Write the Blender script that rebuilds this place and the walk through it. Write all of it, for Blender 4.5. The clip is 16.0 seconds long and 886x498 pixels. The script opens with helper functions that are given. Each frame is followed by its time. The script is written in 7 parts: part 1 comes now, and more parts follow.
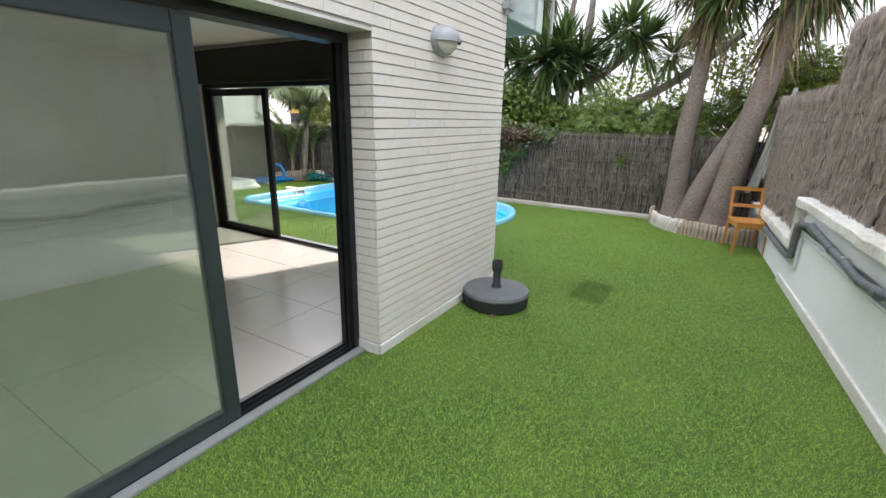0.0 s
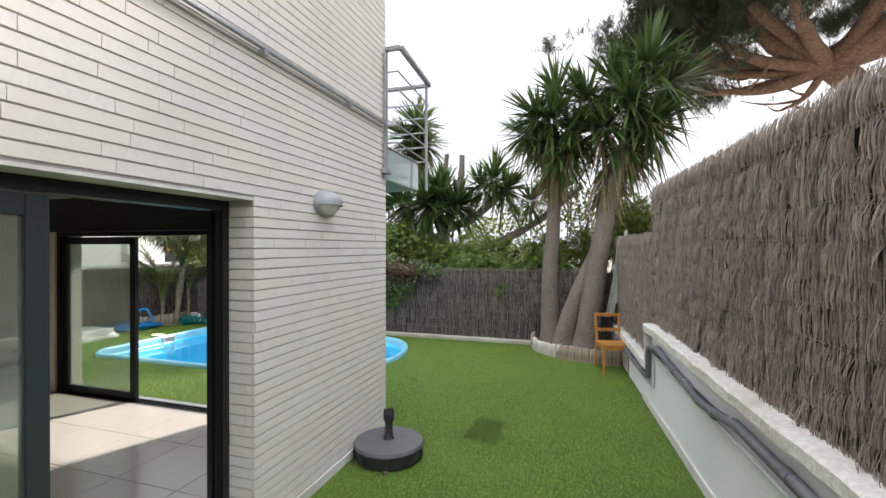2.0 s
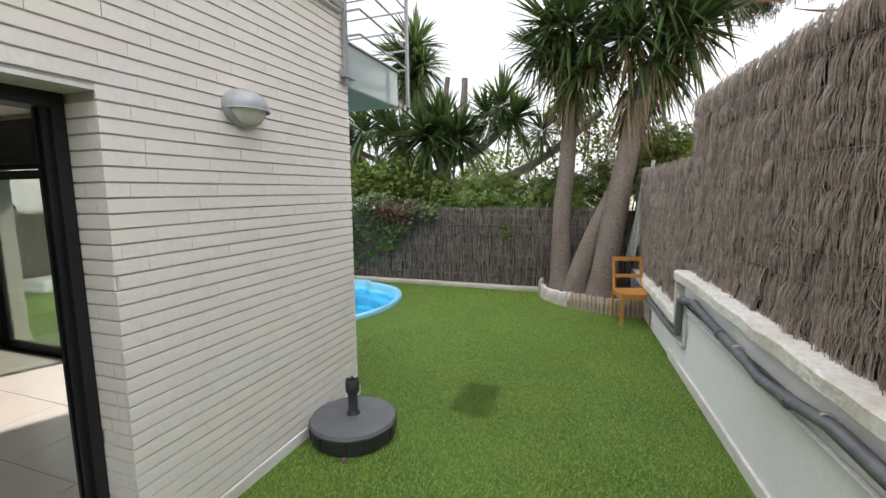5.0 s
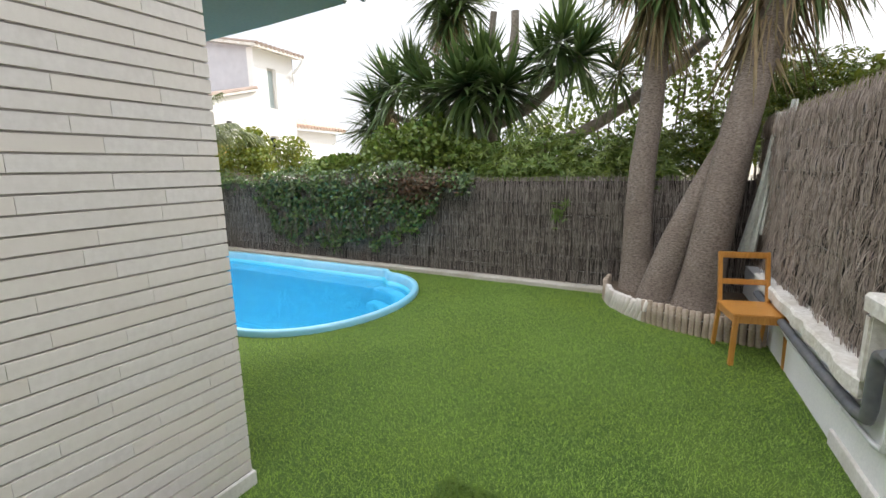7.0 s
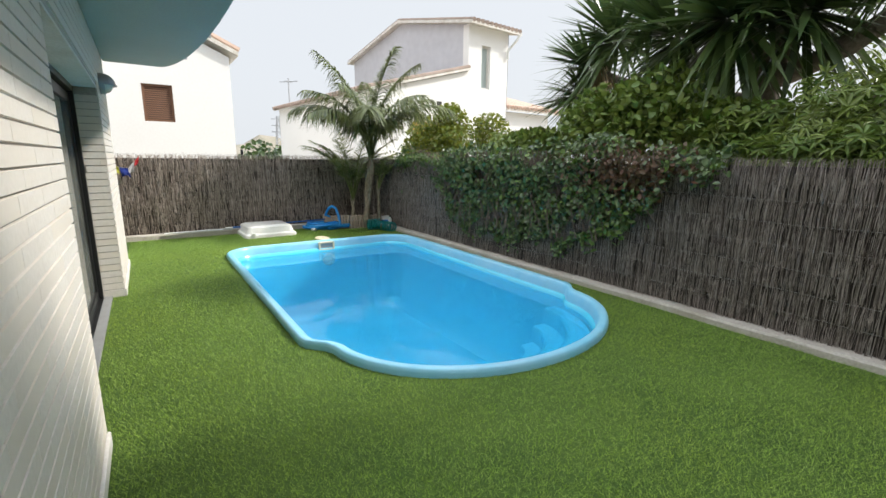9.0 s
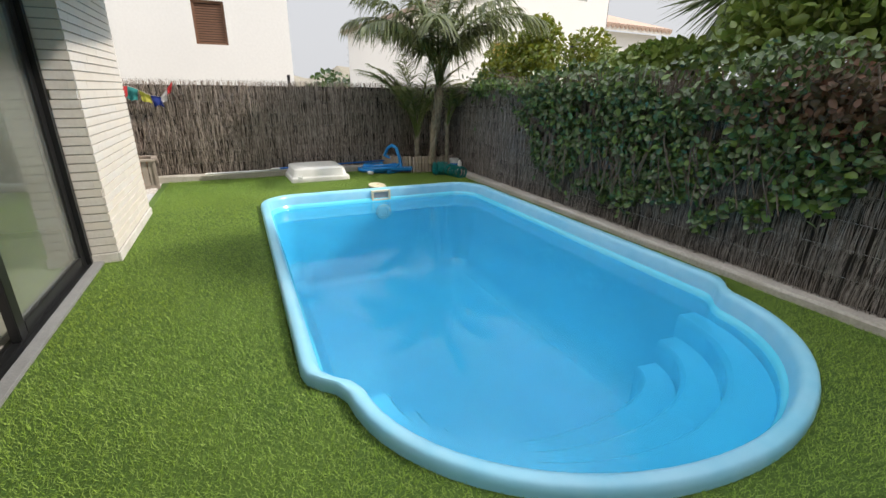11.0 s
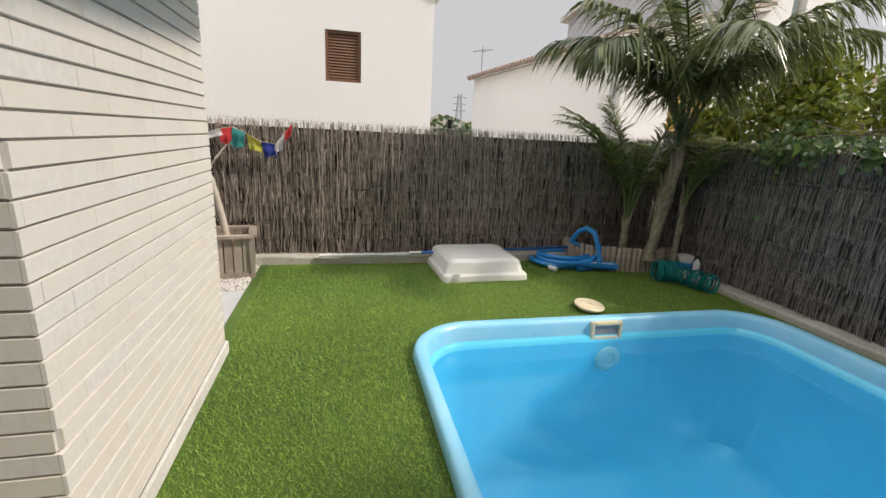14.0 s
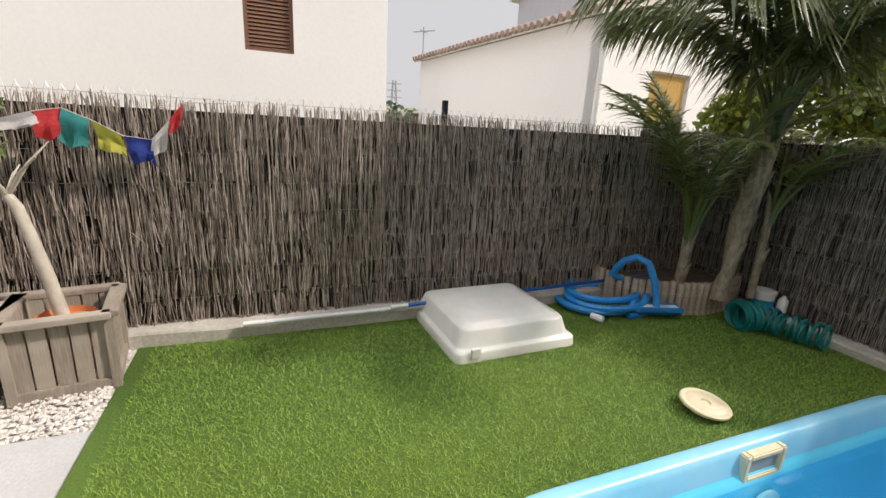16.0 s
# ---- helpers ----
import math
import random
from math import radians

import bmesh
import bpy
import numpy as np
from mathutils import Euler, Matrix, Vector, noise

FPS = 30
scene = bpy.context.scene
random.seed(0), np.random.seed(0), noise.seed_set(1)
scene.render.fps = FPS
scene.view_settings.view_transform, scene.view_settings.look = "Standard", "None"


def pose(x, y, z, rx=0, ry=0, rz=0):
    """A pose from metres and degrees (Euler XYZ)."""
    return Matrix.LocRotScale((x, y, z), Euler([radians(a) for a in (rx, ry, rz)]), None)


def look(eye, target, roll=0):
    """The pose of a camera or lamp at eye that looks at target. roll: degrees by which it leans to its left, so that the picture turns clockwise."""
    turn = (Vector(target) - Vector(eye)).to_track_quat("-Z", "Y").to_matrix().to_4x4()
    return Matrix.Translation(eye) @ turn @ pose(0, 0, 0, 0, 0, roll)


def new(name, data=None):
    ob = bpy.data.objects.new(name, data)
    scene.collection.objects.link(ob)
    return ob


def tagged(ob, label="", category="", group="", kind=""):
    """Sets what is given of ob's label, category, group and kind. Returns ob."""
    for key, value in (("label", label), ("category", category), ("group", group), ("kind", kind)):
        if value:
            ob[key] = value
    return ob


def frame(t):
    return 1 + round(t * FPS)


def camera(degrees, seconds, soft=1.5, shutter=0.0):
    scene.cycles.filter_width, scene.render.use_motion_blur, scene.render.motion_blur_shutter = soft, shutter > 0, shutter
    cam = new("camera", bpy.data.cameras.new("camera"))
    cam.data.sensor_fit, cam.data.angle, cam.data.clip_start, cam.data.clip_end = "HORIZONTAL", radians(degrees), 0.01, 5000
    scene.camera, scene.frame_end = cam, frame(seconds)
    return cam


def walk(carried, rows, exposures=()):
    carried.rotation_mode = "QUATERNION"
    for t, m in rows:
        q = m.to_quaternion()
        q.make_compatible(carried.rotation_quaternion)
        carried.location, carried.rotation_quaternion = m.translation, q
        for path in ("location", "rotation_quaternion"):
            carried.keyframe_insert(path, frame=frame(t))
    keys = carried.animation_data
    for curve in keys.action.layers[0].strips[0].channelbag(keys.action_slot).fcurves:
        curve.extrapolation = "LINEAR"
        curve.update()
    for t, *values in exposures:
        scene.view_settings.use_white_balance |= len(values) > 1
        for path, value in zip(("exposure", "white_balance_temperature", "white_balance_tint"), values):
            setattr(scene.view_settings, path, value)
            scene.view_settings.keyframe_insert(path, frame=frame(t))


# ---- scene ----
cam = camera(90.2, 16.0)
PATH = [
    (0, (0.449, -0.032, 1.573), (-0.544, 1.608, 1.004), 1.1),
    (0.5, (0.502, -0.033, 1.609), (-0.341, 1.727, 1.171), 1.2),
    (1, (0.526, -0.043, 1.669), (-0.204, 1.798, 1.391), 1.0),
    (1.5, (0.506, -0.05, 1.707), (-0.134, 1.841, 1.591), 0.4),
    (2, (0.531, -0.064, 1.756), (-0.077, 1.841, 1.75), -0.0),
    (2.5, (0.533, -0.064, 1.787), (-0.069, 1.843, 1.822), -0.4),
    (3, (0.533, -0.032, 1.756), (-0.085, 1.87, 1.763), -0.7),
    (3.5, (0.522, 0.077, 1.725), (-0.106, 1.974, 1.653), -0.6),
    (4, (0.476, 0.278, 1.676), (-0.151, 2.172, 1.534), -0.9),
    (4.2, (0.467, 0.347, 1.698), (-0.16, 2.237, 1.519), -0.9),
    (6.3, (0.549, 2.055, 1.532), (-0.251, 3.86, 1.212), -0.3),
    (6.5, (0.527, 2.211, 1.535), (-0.311, 3.996, 1.202), -0.6),
    (7, (0.447, 2.674, 1.494), (-0.518, 4.39, 1.137), -1.1),
    (7.5, (0.315, 3.13, 1.442), (-0.804, 4.745, 1.072), -1.3),
    (8, (0.084, 3.55, 1.357), (-1.215, 5.026, 0.992), -1.2),
    (8.5, (-0.137, 3.882, 1.344), (-1.62, 5.171, 0.97), -1.0),
    (9, (-0.368, 4.148, 1.353), (-1.994, 5.24, 0.951), 0.6),
    (11.3, (-1.843, 4.862, 1.267), (-3.568, 5.611, 0.584), 0.5),
    (11.5, (-2.023, 4.863, 1.259), (-3.771, 5.576, 0.598), 0.5),
    (12, (-2.482, 4.801, 1.292), (-4.286, 5.42, 0.69), 0.8),
    (12.5, (-2.98, 4.702, 1.312), (-4.826, 5.24, 0.763), 1.2),
    (13, (-3.485, 4.673, 1.304), (-5.359, 5.147, 0.791), 1.4),
    (13.5, (-3.983, 4.586, 1.289), (-5.866, 5.039, 0.793), 2.2),
    (14, (-4.447, 4.552, 1.309), (-6.332, 4.998, 0.81), 2.9),
    (14.5, (-4.908, 4.54, 1.313), (-6.789, 4.994, 0.806), 3.4),
    (15, (-5.359, 4.489, 1.308), (-7.223, 4.996, 0.789), 3.6),
    (15.5, (-5.768, 4.505, 1.287), (-7.612, 5.074, 0.76), 3.3),
    (16, (-6.132, 4.519, 1.302), (-7.921, 5.235, 0.768), 3.2),
]
walk(cam, [(t, look(eye, target, roll)) for t, eye, target, roll in PATH],
     [(0.0, 1.5, 6350, 12), (0.5, 1.55, 6350, 12), (2.5, 1.12, 6450, 13), (4.0, 1.15, 6500, 13), (6.5, 1.25, 6650, 13), (9.0, 0.8, 6500, 10), (12.5, 0.47, 6850, 14), (14.0, 0.31, 6850, 14), (15.0, 0.25, 6850, 15), (16.0, 0.45, 6850, 15)])

# ---- light ----
world = bpy.data.worlds.new("hazy_sky")
scene.world = world
world.use_nodes = True
SUN_DIR = Vector((0.297, 0.684, 0.669)).normalized()
_n, _l = world.node_tree.nodes, world.node_tree.links
_sky = _n.new("ShaderNodeTexSky")
_sky.sky_type, _sky.sun_disc = "NISHITA", False
_sky.sun_elevation, _sky.sun_rotation = math.asin(SUN_DIR.z), math.atan2(SUN_DIR.x, SUN_DIR.y)
_sky.air_density, _sky.dust_density, _sky.ozone_density = 1.0, 6.0, 1.0
_haze = _n.new("ShaderNodeMixRGB")
_haze.inputs[0].default_value = 0.92
_dir, _sep, _ram = _n.new("ShaderNodeTexCoord"), _n.new("ShaderNodeSeparateXYZ"), _n.new("ShaderNodeMapRange")
_ram.inputs["From Min"].default_value, _ram.inputs["From Max"].default_value = 0.32, 1.0
_ram.inputs["To Min"].default_value, _ram.inputs["To Max"].default_value = 0.40, 1.35
_over = _n.new("ShaderNodeVectorMath")
_over.operation, _over.inputs[0].default_value = "SCALE", (12.3, 12.9, 13.6)
_l.new(_dir.outputs["Generated"], _sep.inputs[0])
_l.new(_sep.outputs["Z"], _ram.inputs["Value"])
_l.new(_ram.outputs[0], _over.inputs["Scale"])
_l.new(_over.outputs[0], _haze.inputs[2])
_l.new(_sky.outputs[0], _haze.inputs[1])
_l.new(_haze.outputs[0], _n["Background"].inputs[0])
_n["Background"].inputs[1].default_value = 0.1
sun = new("sun", bpy.data.lights.new("sun", "SUN"))
sun.data.energy, sun.data.angle, sun.data.color = 2.7, radians(3.5), (1.0, 0.95, 0.87)
sun.matrix_world = look(SUN_DIR * 30, (0, 0, 0))


# ---- materials ----
def ramp_between(nt, fac, a, b, lo=0.3, hi=0.7):
    r = nt.nodes.new("ShaderNodeValToRGB")
    r.color_ramp.elements[0].position, r.color_ramp.elements[1].position = lo, hi
    r.color_ramp.elements[0].color, r.color_ramp.elements[1].color = (*a, 1), (*b, 1)
    nt.links.new(fac, r.inputs[0])
    return r.outputs[0]


def surface(name, a, b, size=0.05, rough=0.6, metal=0.0, bump=0.3, depth=0.003, stain=None, stain_size=0.8, stain_amount=0.35,
            vary="", vary_to=None, stretch=(1, 1, 1), translucent=0.0, detail=4.0, spec=0.5, coat=0.0):
    """A two-scale procedural surface: grain from a to b of the given size in metres, and larger stains."""
    m = bpy.data.materials.new(name)
    m.use_nodes = True
    nt = m.node_tree
    p = nt.nodes["Principled BSDF"]
    co = nt.nodes.new("ShaderNodeTexCoord")
    mp = nt.nodes.new("ShaderNodeMapping")
    mp.inputs["Scale"].default_value = stretch
    nt.links.new(co.outputs["Object"], mp.inputs[0])
    n1 = nt.nodes.new("ShaderNodeTexNoise")
    n1.inputs["Scale"].default_value, n1.inputs["Detail"].default_value = 1 / size, detail
    nt.links.new(mp.outputs[0], n1.inputs["Vector"])
    col = ramp_between(nt, n1.outputs["Fac"], a, b)
    if vary:
        if vary == "object":
            rnd = nt.nodes.new("ShaderNodeObjectInfo").outputs["Random"]
        else:
            rnd = nt.nodes.new("ShaderNodeNewGeometry").outputs["Random Per Island"]
        mix = nt.nodes.new("ShaderNodeMixRGB")
        mix.inputs[2].default_value = (*vary_to, 1)
        nt.links.new(rnd, mix.inputs[0])
        nt.links.new(col, mix.inputs[1])
        col = mix.outputs[0]
    if stain:
        n2 = nt.nodes.new("ShaderNodeTexNoise")
        n2.inputs["Scale"].default_value, n2.inputs["Detail"].default_value = 1 / stain_size, 5
        nt.links.new(co.outputs["Object"], n2.inputs["Vector"])
        r = ramp_between(nt, n2.outputs["Fac"], (0, 0, 0), (stain_amount,) * 3, 0.42, 0.75)
        mix = nt.nodes.new("ShaderNodeMixRGB")
        mix.inputs[2].default_value = (*stain, 1)
        nt.links.new(r, mix.inputs[0])
        nt.links.new(col, mix.inputs[1])
        col = mix.outputs[0]
    nt.links.new(col, p.inputs["Base Color"])
    p.inputs["Roughness"].default_value, p.inputs["Metallic"].default_value = rough, metal
    p.inputs["Specular IOR Level"].default_value = spec
    p.inputs["Coat Weight"].default_value = coat
    if bump:
        bn = nt.nodes.new("ShaderNodeBump")
        bn.inputs["Strength"].default_value, bn.inputs["Distance"].default_value = bump, depth
        nt.links.new(n1.outputs["Fac"], bn.inputs["Height"])
        nt.links.new(bn.outputs[0], p.inputs["Normal"])
    if translucent:
        tr = nt.nodes.new("ShaderNodeBsdfTranslucent")
        nt.links.new(col, tr.inputs[0])
        mx = nt.nodes.new("ShaderNodeMixShader")
        mx.inputs[0].default_value = translucent
        nt.links.new(p.outputs[0], mx.inputs[1])
        nt.links.new(tr.outputs[0], mx.inputs[2])
        nt.links.new(mx.outputs[0], nt.nodes["Material Output"].inputs[0])
    return m


def clear(name, tint, ior, ripple=0.0, rough=0.0, veil=0.0, haze=(0.72, 0.76, 0.70)):
    """Clear glass or water: see-through with a tint, gloss that grows at a glance."""
    m = bpy.data.materials.new(name)
    m.use_nodes = True
    nt = m.node_tree
    nt.nodes.remove(nt.nodes["Principled BSDF"])
    tr, gl = nt.nodes.new("ShaderNodeBsdfTransparent"), nt.nodes.new("ShaderNodeBsdfGlossy")
    fr, mx = nt.nodes.new("ShaderNodeLayerWeight"), nt.nodes.new("ShaderNodeMixShader")
    pw, mr = nt.nodes.new("ShaderNodeMath"), nt.nodes.new("ShaderNodeMapRange")
    tr.inputs[0].default_value, gl.inputs["Roughness"].default_value, fr.inputs[0].default_value = (*tint, 1), rough, 0.5
    pw.operation, pw.inputs[1].default_value = "POWER", 5.0
    mr.inputs["To Min"].default_value = ((ior - 1) / (ior + 1)) ** 2
    nt.links.new(fr.outputs["Facing"], pw.inputs[0])
    nt.links.new(pw.outputs[0], mr.inputs["Value"])
    if ripple:
        co, n1, bn = nt.nodes.new("ShaderNodeTexCoord"), nt.nodes.new("ShaderNodeTexNoise"), nt.nodes.new("ShaderNodeBump")
        n1.inputs["Scale"].default_value, n1.inputs["Detail"].default_value = 3.0, 2.0
        bn.inputs["Strength"].default_value, bn.inputs["Distance"].default_value = ripple, 0.02
        nt.links.new(co.outputs["Object"], n1.inputs["Vector"])
        nt.links.new(n1.outputs["Fac"], bn.inputs["Height"])
        nt.links.new(bn.outputs[0], gl.inputs["Normal"])
        nt.links.new(bn.outputs[0], fr.inputs["Normal"])
    nt.links.new(mr.outputs[0], mx.inputs[0])
    nt.links.new(tr.outputs[0], mx.inputs[1])
    nt.links.new(gl.outputs[0], mx.inputs[2])
    out = mx.outputs[0]
    # Pale diffuse veil imitates milky reflections on glass and evenly lit water.
    if veil:
        df, fx = nt.nodes.new("ShaderNodeBsdfDiffuse"), nt.nodes.new("ShaderNodeMixShader")
        co, n2 = nt.nodes.new("ShaderNodeTexCoord"), nt.nodes.new("ShaderNodeTexNoise")
        n2.inputs["Scale"].default_value = 2.5
        df.inputs[0].default_value = (*haze, 1)
        nt.links.new(co.outputs["Object"], n2.inputs["Vector"])
        nt.links.new(ramp_between(nt, n2.outputs["Fac"], (veil * 0.6,) * 3, (veil * 1.3,) * 3), fx.inputs[0])
        nt.links.new(out, fx.inputs[1])
        nt.links.new(df.outputs[0], fx.inputs[2])
        out = fx.outputs[0]
    nt.links.new(out, nt.nodes["Material Output"].inputs[0])
    return m


BRICK = surface("cream_brick", (0.64, 0.605, 0.565), (0.73, 0.695, 0.655), 0.02, 0.75, bump=0.5, depth=0.002, vary="object", vary_to=(0.70, 0.645, 0.575), stain=(0.52, 0.46, 0.41), stain_size=0.25, stain_amount=0.25)
BRICK_REST = surface("cream_brick_joined", (0.64, 0.605, 0.565), (0.73, 0.695, 0.655), 0.02, 0.75, bump=0.5, depth=0.002, vary="island", vary_to=(0.70, 0.645, 0.575), stain=(0.52, 0.46, 0.41), stain_size=0.6, stain_amount=0.25)
MORTAR = surface("grey_mortar", (0.40, 0.375, 0.35), (0.50, 0.47, 0.44), 0.02, 0.9, stain=(0.2, 0.18, 0.16))
RENDER_GREY = surface("grey_green_render", (0.34, 0.40, 0.39), (0.38, 0.44, 0.43), 0.02, 0.8, stain=(0.30, 0.35, 0.34), stain_size=0.7)
WHITE_WALL = surface("white_render", (0.74, 0.75, 0.77), (0.82, 0.82, 0.83), 0.015, 0.85, bump=0.4, stain=(0.62, 0.62, 0.62), stain_size=0.5, stain_amount=0.4)
# Grey for the villa gable: the shade on that face is put into the colour.
HOUSE_SHADED = surface("shaded_house_render", (0.50, 0.50, 0.53), (0.56, 0.56, 0.59), 0.3, 0.85, bump=0.3, stain=(0.46, 0.46, 0.48), stain_size=1.5, stain_amount=0.4)
WHITE_HOUSE = surface("white_house_paint", (0.80, 0.79, 0.77), (0.84, 0.83, 0.81), 0.05, 0.85, stain=(0.72, 0.71, 0.69), stain_size=2.5)
SKIRT = surface("white_plinth", (0.62, 0.60, 0.57), (0.74, 0.72, 0.69), 0.02, 0.8, stain=(0.4, 0.36, 0.28), stain_size=0.3, stain_amount=0.5)
COPING = surface("weathered_white_coping", (0.60, 0.57, 0.52), (0.80, 0.78, 0.74), 0.03, 0.9, bump=0.8, depth=0.008, stain=(0.42, 0.36, 0.28), stain_size=0.25, stain_amount=0.6)
KERB = surface("worn_concrete_kerb", (0.42, 0.39, 0.34), (0.56, 0.53, 0.48), 0.02, 0.9, bump=0.6, depth=0.004, stain=(0.30, 0.26, 0.2), stain_size=0.3, stain_amount=0.6)
TURF = surface("turf_backing", (0.032, 0.072, 0.007), (0.065, 0.125, 0.013), 0.012, 0.9, bump=0.8, depth=0.01, stain=(0.11, 0.18, 0.025), stain_size=0.9, stain_amount=0.6)
BLADE = surface("turf_blades", (0.085, 0.19, 0.010), (0.25, 0.41, 0.042), 0.012, 0.45, bump=0, vary="island", vary_to=(0.28, 0.40, 0.10), stain=(0.25, 0.34, 0.036), stain_size=1.1, stain_amount=0.7, translucent=0.08, spec=0.2)
BLADE_DARK = surface("turf_patch_blades", (0.055, 0.13, 0.008), (0.09, 0.17, 0.012), 0.02, 0.5, bump=0, vary="island", vary_to=(0.13, 0.20, 0.015), translucent=0.2)
EARTH = surface("dry_earth", (0.09, 0.065, 0.045), (0.16, 0.12, 0.085), 0.03, 0.95, bump=1.0, depth=0.02, stain=(0.07, 0.05, 0.035))
GROUND = surface("pale_ground", (0.20, 0.18, 0.14), (0.30, 0.27, 0.22), 0.4, 0.95, stain=(0.12, 0.14, 0.07), stain_size=6)
PEBBLE = surface("white_pebbles", (0.58, 0.55, 0.5), (0.75, 0.73, 0.7), 0.02, 0.7, vary="island", vary_to=(0.5, 0.46, 0.42))
PAVING = surface("grey_paving", (0.42, 0.42, 0.42), (0.52, 0.52, 0.51), 0.01, 0.8, stain=(0.35, 0.34, 0.32), stain_size=0.4)
POOL = surface("blue_gelcoat", (0.09, 0.60, 0.83), (0.11, 0.64, 0.86), 0.3, 0.22, bump=0, stain=(0.19, 0.60, 0.80), stain_size=0.8, stain_amount=0.4, coat=0.3)
POOL_RIM = surface("faded_blue_rim", (0.20, 0.54, 0.73), (0.25, 0.58, 0.76), 0.1, 0.3, bump=0.05, stain=(0.36, 0.62, 0.76), stain_size=0.35, stain_amount=0.5)
WATER = clear("pool_water", (0.62, 0.90, 1.0), 1.36, ripple=0.06, veil=0.17, haze=(0.07, 0.54, 0.86))
GLASS = clear("door_glass", (0.86, 0.91, 0.86), 2.6, veil=0.09)
GLASS_FAR = clear("window_glass", (0.6, 0.65, 0.68), 1.6)
ALU = surface("dark_grey_aluminium", (0.012, 0.013, 0.014), (0.017, 0.018, 0.019), 0.01, 0.42, 0.3, bump=0.05, stain=(0.03, 0.03, 0.03), stain_size=0.2, stain_amount=0.3)
ALU_OUT = surface("slate_grey_aluminium", (0.038, 0.048, 0.052), (0.045, 0.057, 0.06), 0.01, 0.4, 0.3, bump=0.05, stain=(0.065, 0.072, 0.073), stain_size=0.3, stain_amount=0.4)
THRESH = surface("grey_threshold", (0.28, 0.29, 0.29), (0.36, 0.36, 0.36), 0.01, 0.5, 0.3, stain=(0.2, 0.2, 0.19), stain_size=0.1)
STEEL = surface("galvanised_steel", (0.36, 0.37, 0.39), (0.46, 0.47, 0.49), 0.02, 0.5, 0.6, bump=0.1, stain=(0.3, 0.3, 0.3), stain_size=0.15)
LAMP_GREY = surface("grey_lamp_casing", (0.30, 0.31, 0.33), (0.36, 0.37, 0.39), 0.01, 0.5, 0.2, bump=0.05, stain=(0.36, 0.35, 0.33), stain_size=0.06)
LAMP_GLASS = surface("frosted_lamp_glass", (0.62, 0.60, 0.53), (0.70, 0.68, 0.62), 0.01, 0.25, bump=0.3, stain=(0.5, 0.46, 0.38), stain_size=0.05)
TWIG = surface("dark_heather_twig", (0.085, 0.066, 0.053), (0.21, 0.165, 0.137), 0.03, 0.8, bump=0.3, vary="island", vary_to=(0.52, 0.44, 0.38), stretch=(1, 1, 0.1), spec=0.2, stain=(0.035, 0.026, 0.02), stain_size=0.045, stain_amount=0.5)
# Same heather, coloured darker: the far fence's shade is put into its twigs.
TWIG_SHADED = surface("shaded_heather_twig", (0.038, 0.029, 0.023), (0.105, 0.082, 0.068), 0.03, 0.8, bump=0.3, vary="island", vary_to=(0.42, 0.37, 0.33), stretch=(1, 1, 0.1), spec=0.2, stain=(0.035, 0.026, 0.02), stain_size=0.045, stain_amount=0.5)
TWIG_GREY = surface("grey_heather_twig", (0.12, 0.092, 0.074), (0.27, 0.215, 0.18), 0.03, 0.8, bump=0.3, vary="island", vary_to=(0.46, 0.385, 0.335), stretch=(1, 1, 0.1), spec=0.2, stain=(0.035, 0.026, 0.02), stain_size=0.045, stain_amount=0.5)
# Near-black sheet behind the twigs; its colour gives the gaps their deep shade.
FENCE_GAP_SHADE = surface("brushwood_gap_shade", (0.016, 0.012, 0.010), (0.035, 0.028, 0.023), 0.02, 0.95, stretch=(1, 1, 0.1))
WIRE = surface("galvanised_wire", (0.45, 0.45, 0.45), (0.55, 0.55, 0.55), 0.01, 0.4, 0.8, bump=0)
WOOD_CHAIR = surface("honey_varnished_pine", (0.44, 0.19, 0.035), (0.60, 0.29, 0.07), 0.012, 0.38, bump=0.15, stretch=(1, 1, 0.12), stain=(0.36, 0.15, 0.03), stain_size=0.2, coat=0.2)
WOOD_GREY = surface("weathered_grey_board", (0.22, 0.18, 0.14), (0.36, 0.31, 0.26), 0.01, 0.85, bump=0.5, stretch=(1, 1, 0.08), vary="object", vary_to=(0.40, 0.35, 0.29), stain=(0.14, 0.11, 0.09), stain_size=0.2, stain_amount=0.5)
LOG = surface("weathered_log", (0.30, 0.23, 0.17), (0.46, 0.38, 0.30), 0.012, 0.85, bump=0.6, stretch=(1, 1, 0.1), vary="object", vary_to=(0.40, 0.33, 0.27), stain=(0.2, 0.15, 0.11), stain_size=0.1, stain_amount=0.5)
LOG_PALE = surface("bleached_log", (0.58, 0.54, 0.50), (0.76, 0.72, 0.68), 0.012, 0.85, bump=0.6, stretch=(1, 1, 0.1), vary="object", vary_to=(0.55, 0.50, 0.46))
BARK = surface("yucca_bark", (0.10, 0.075, 0.058), (0.27, 0.225, 0.19), 0.025, 0.95, bump=1.0, depth=0.012, stretch=(1, 1, 2.2), stain=(0.12, 0.09, 0.07), stain_size=0.3, stain_amount=0.5)
BARK_GREY = surface("grey_branch_bark", (0.17, 0.14, 0.12), (0.30, 0.265, 0.235), 0.03, 0.95, bump=0.8, depth=0.01)
BARK_PINE = surface("reddish_pine_bark", (0.16, 0.09, 0.065), (0.32, 0.20, 0.15), 0.06, 0.95, bump=1.0, depth=0.02)
PALM_BARK = surface("palm_trunk", (0.16, 0.13, 0.09), (0.36, 0.30, 0.23), 0.03, 0.9, bump=0.9, depth=0.01, stretch=(1, 1, 0.5), stain=(0.2, 0.18, 0.08), stain_size=0.2)
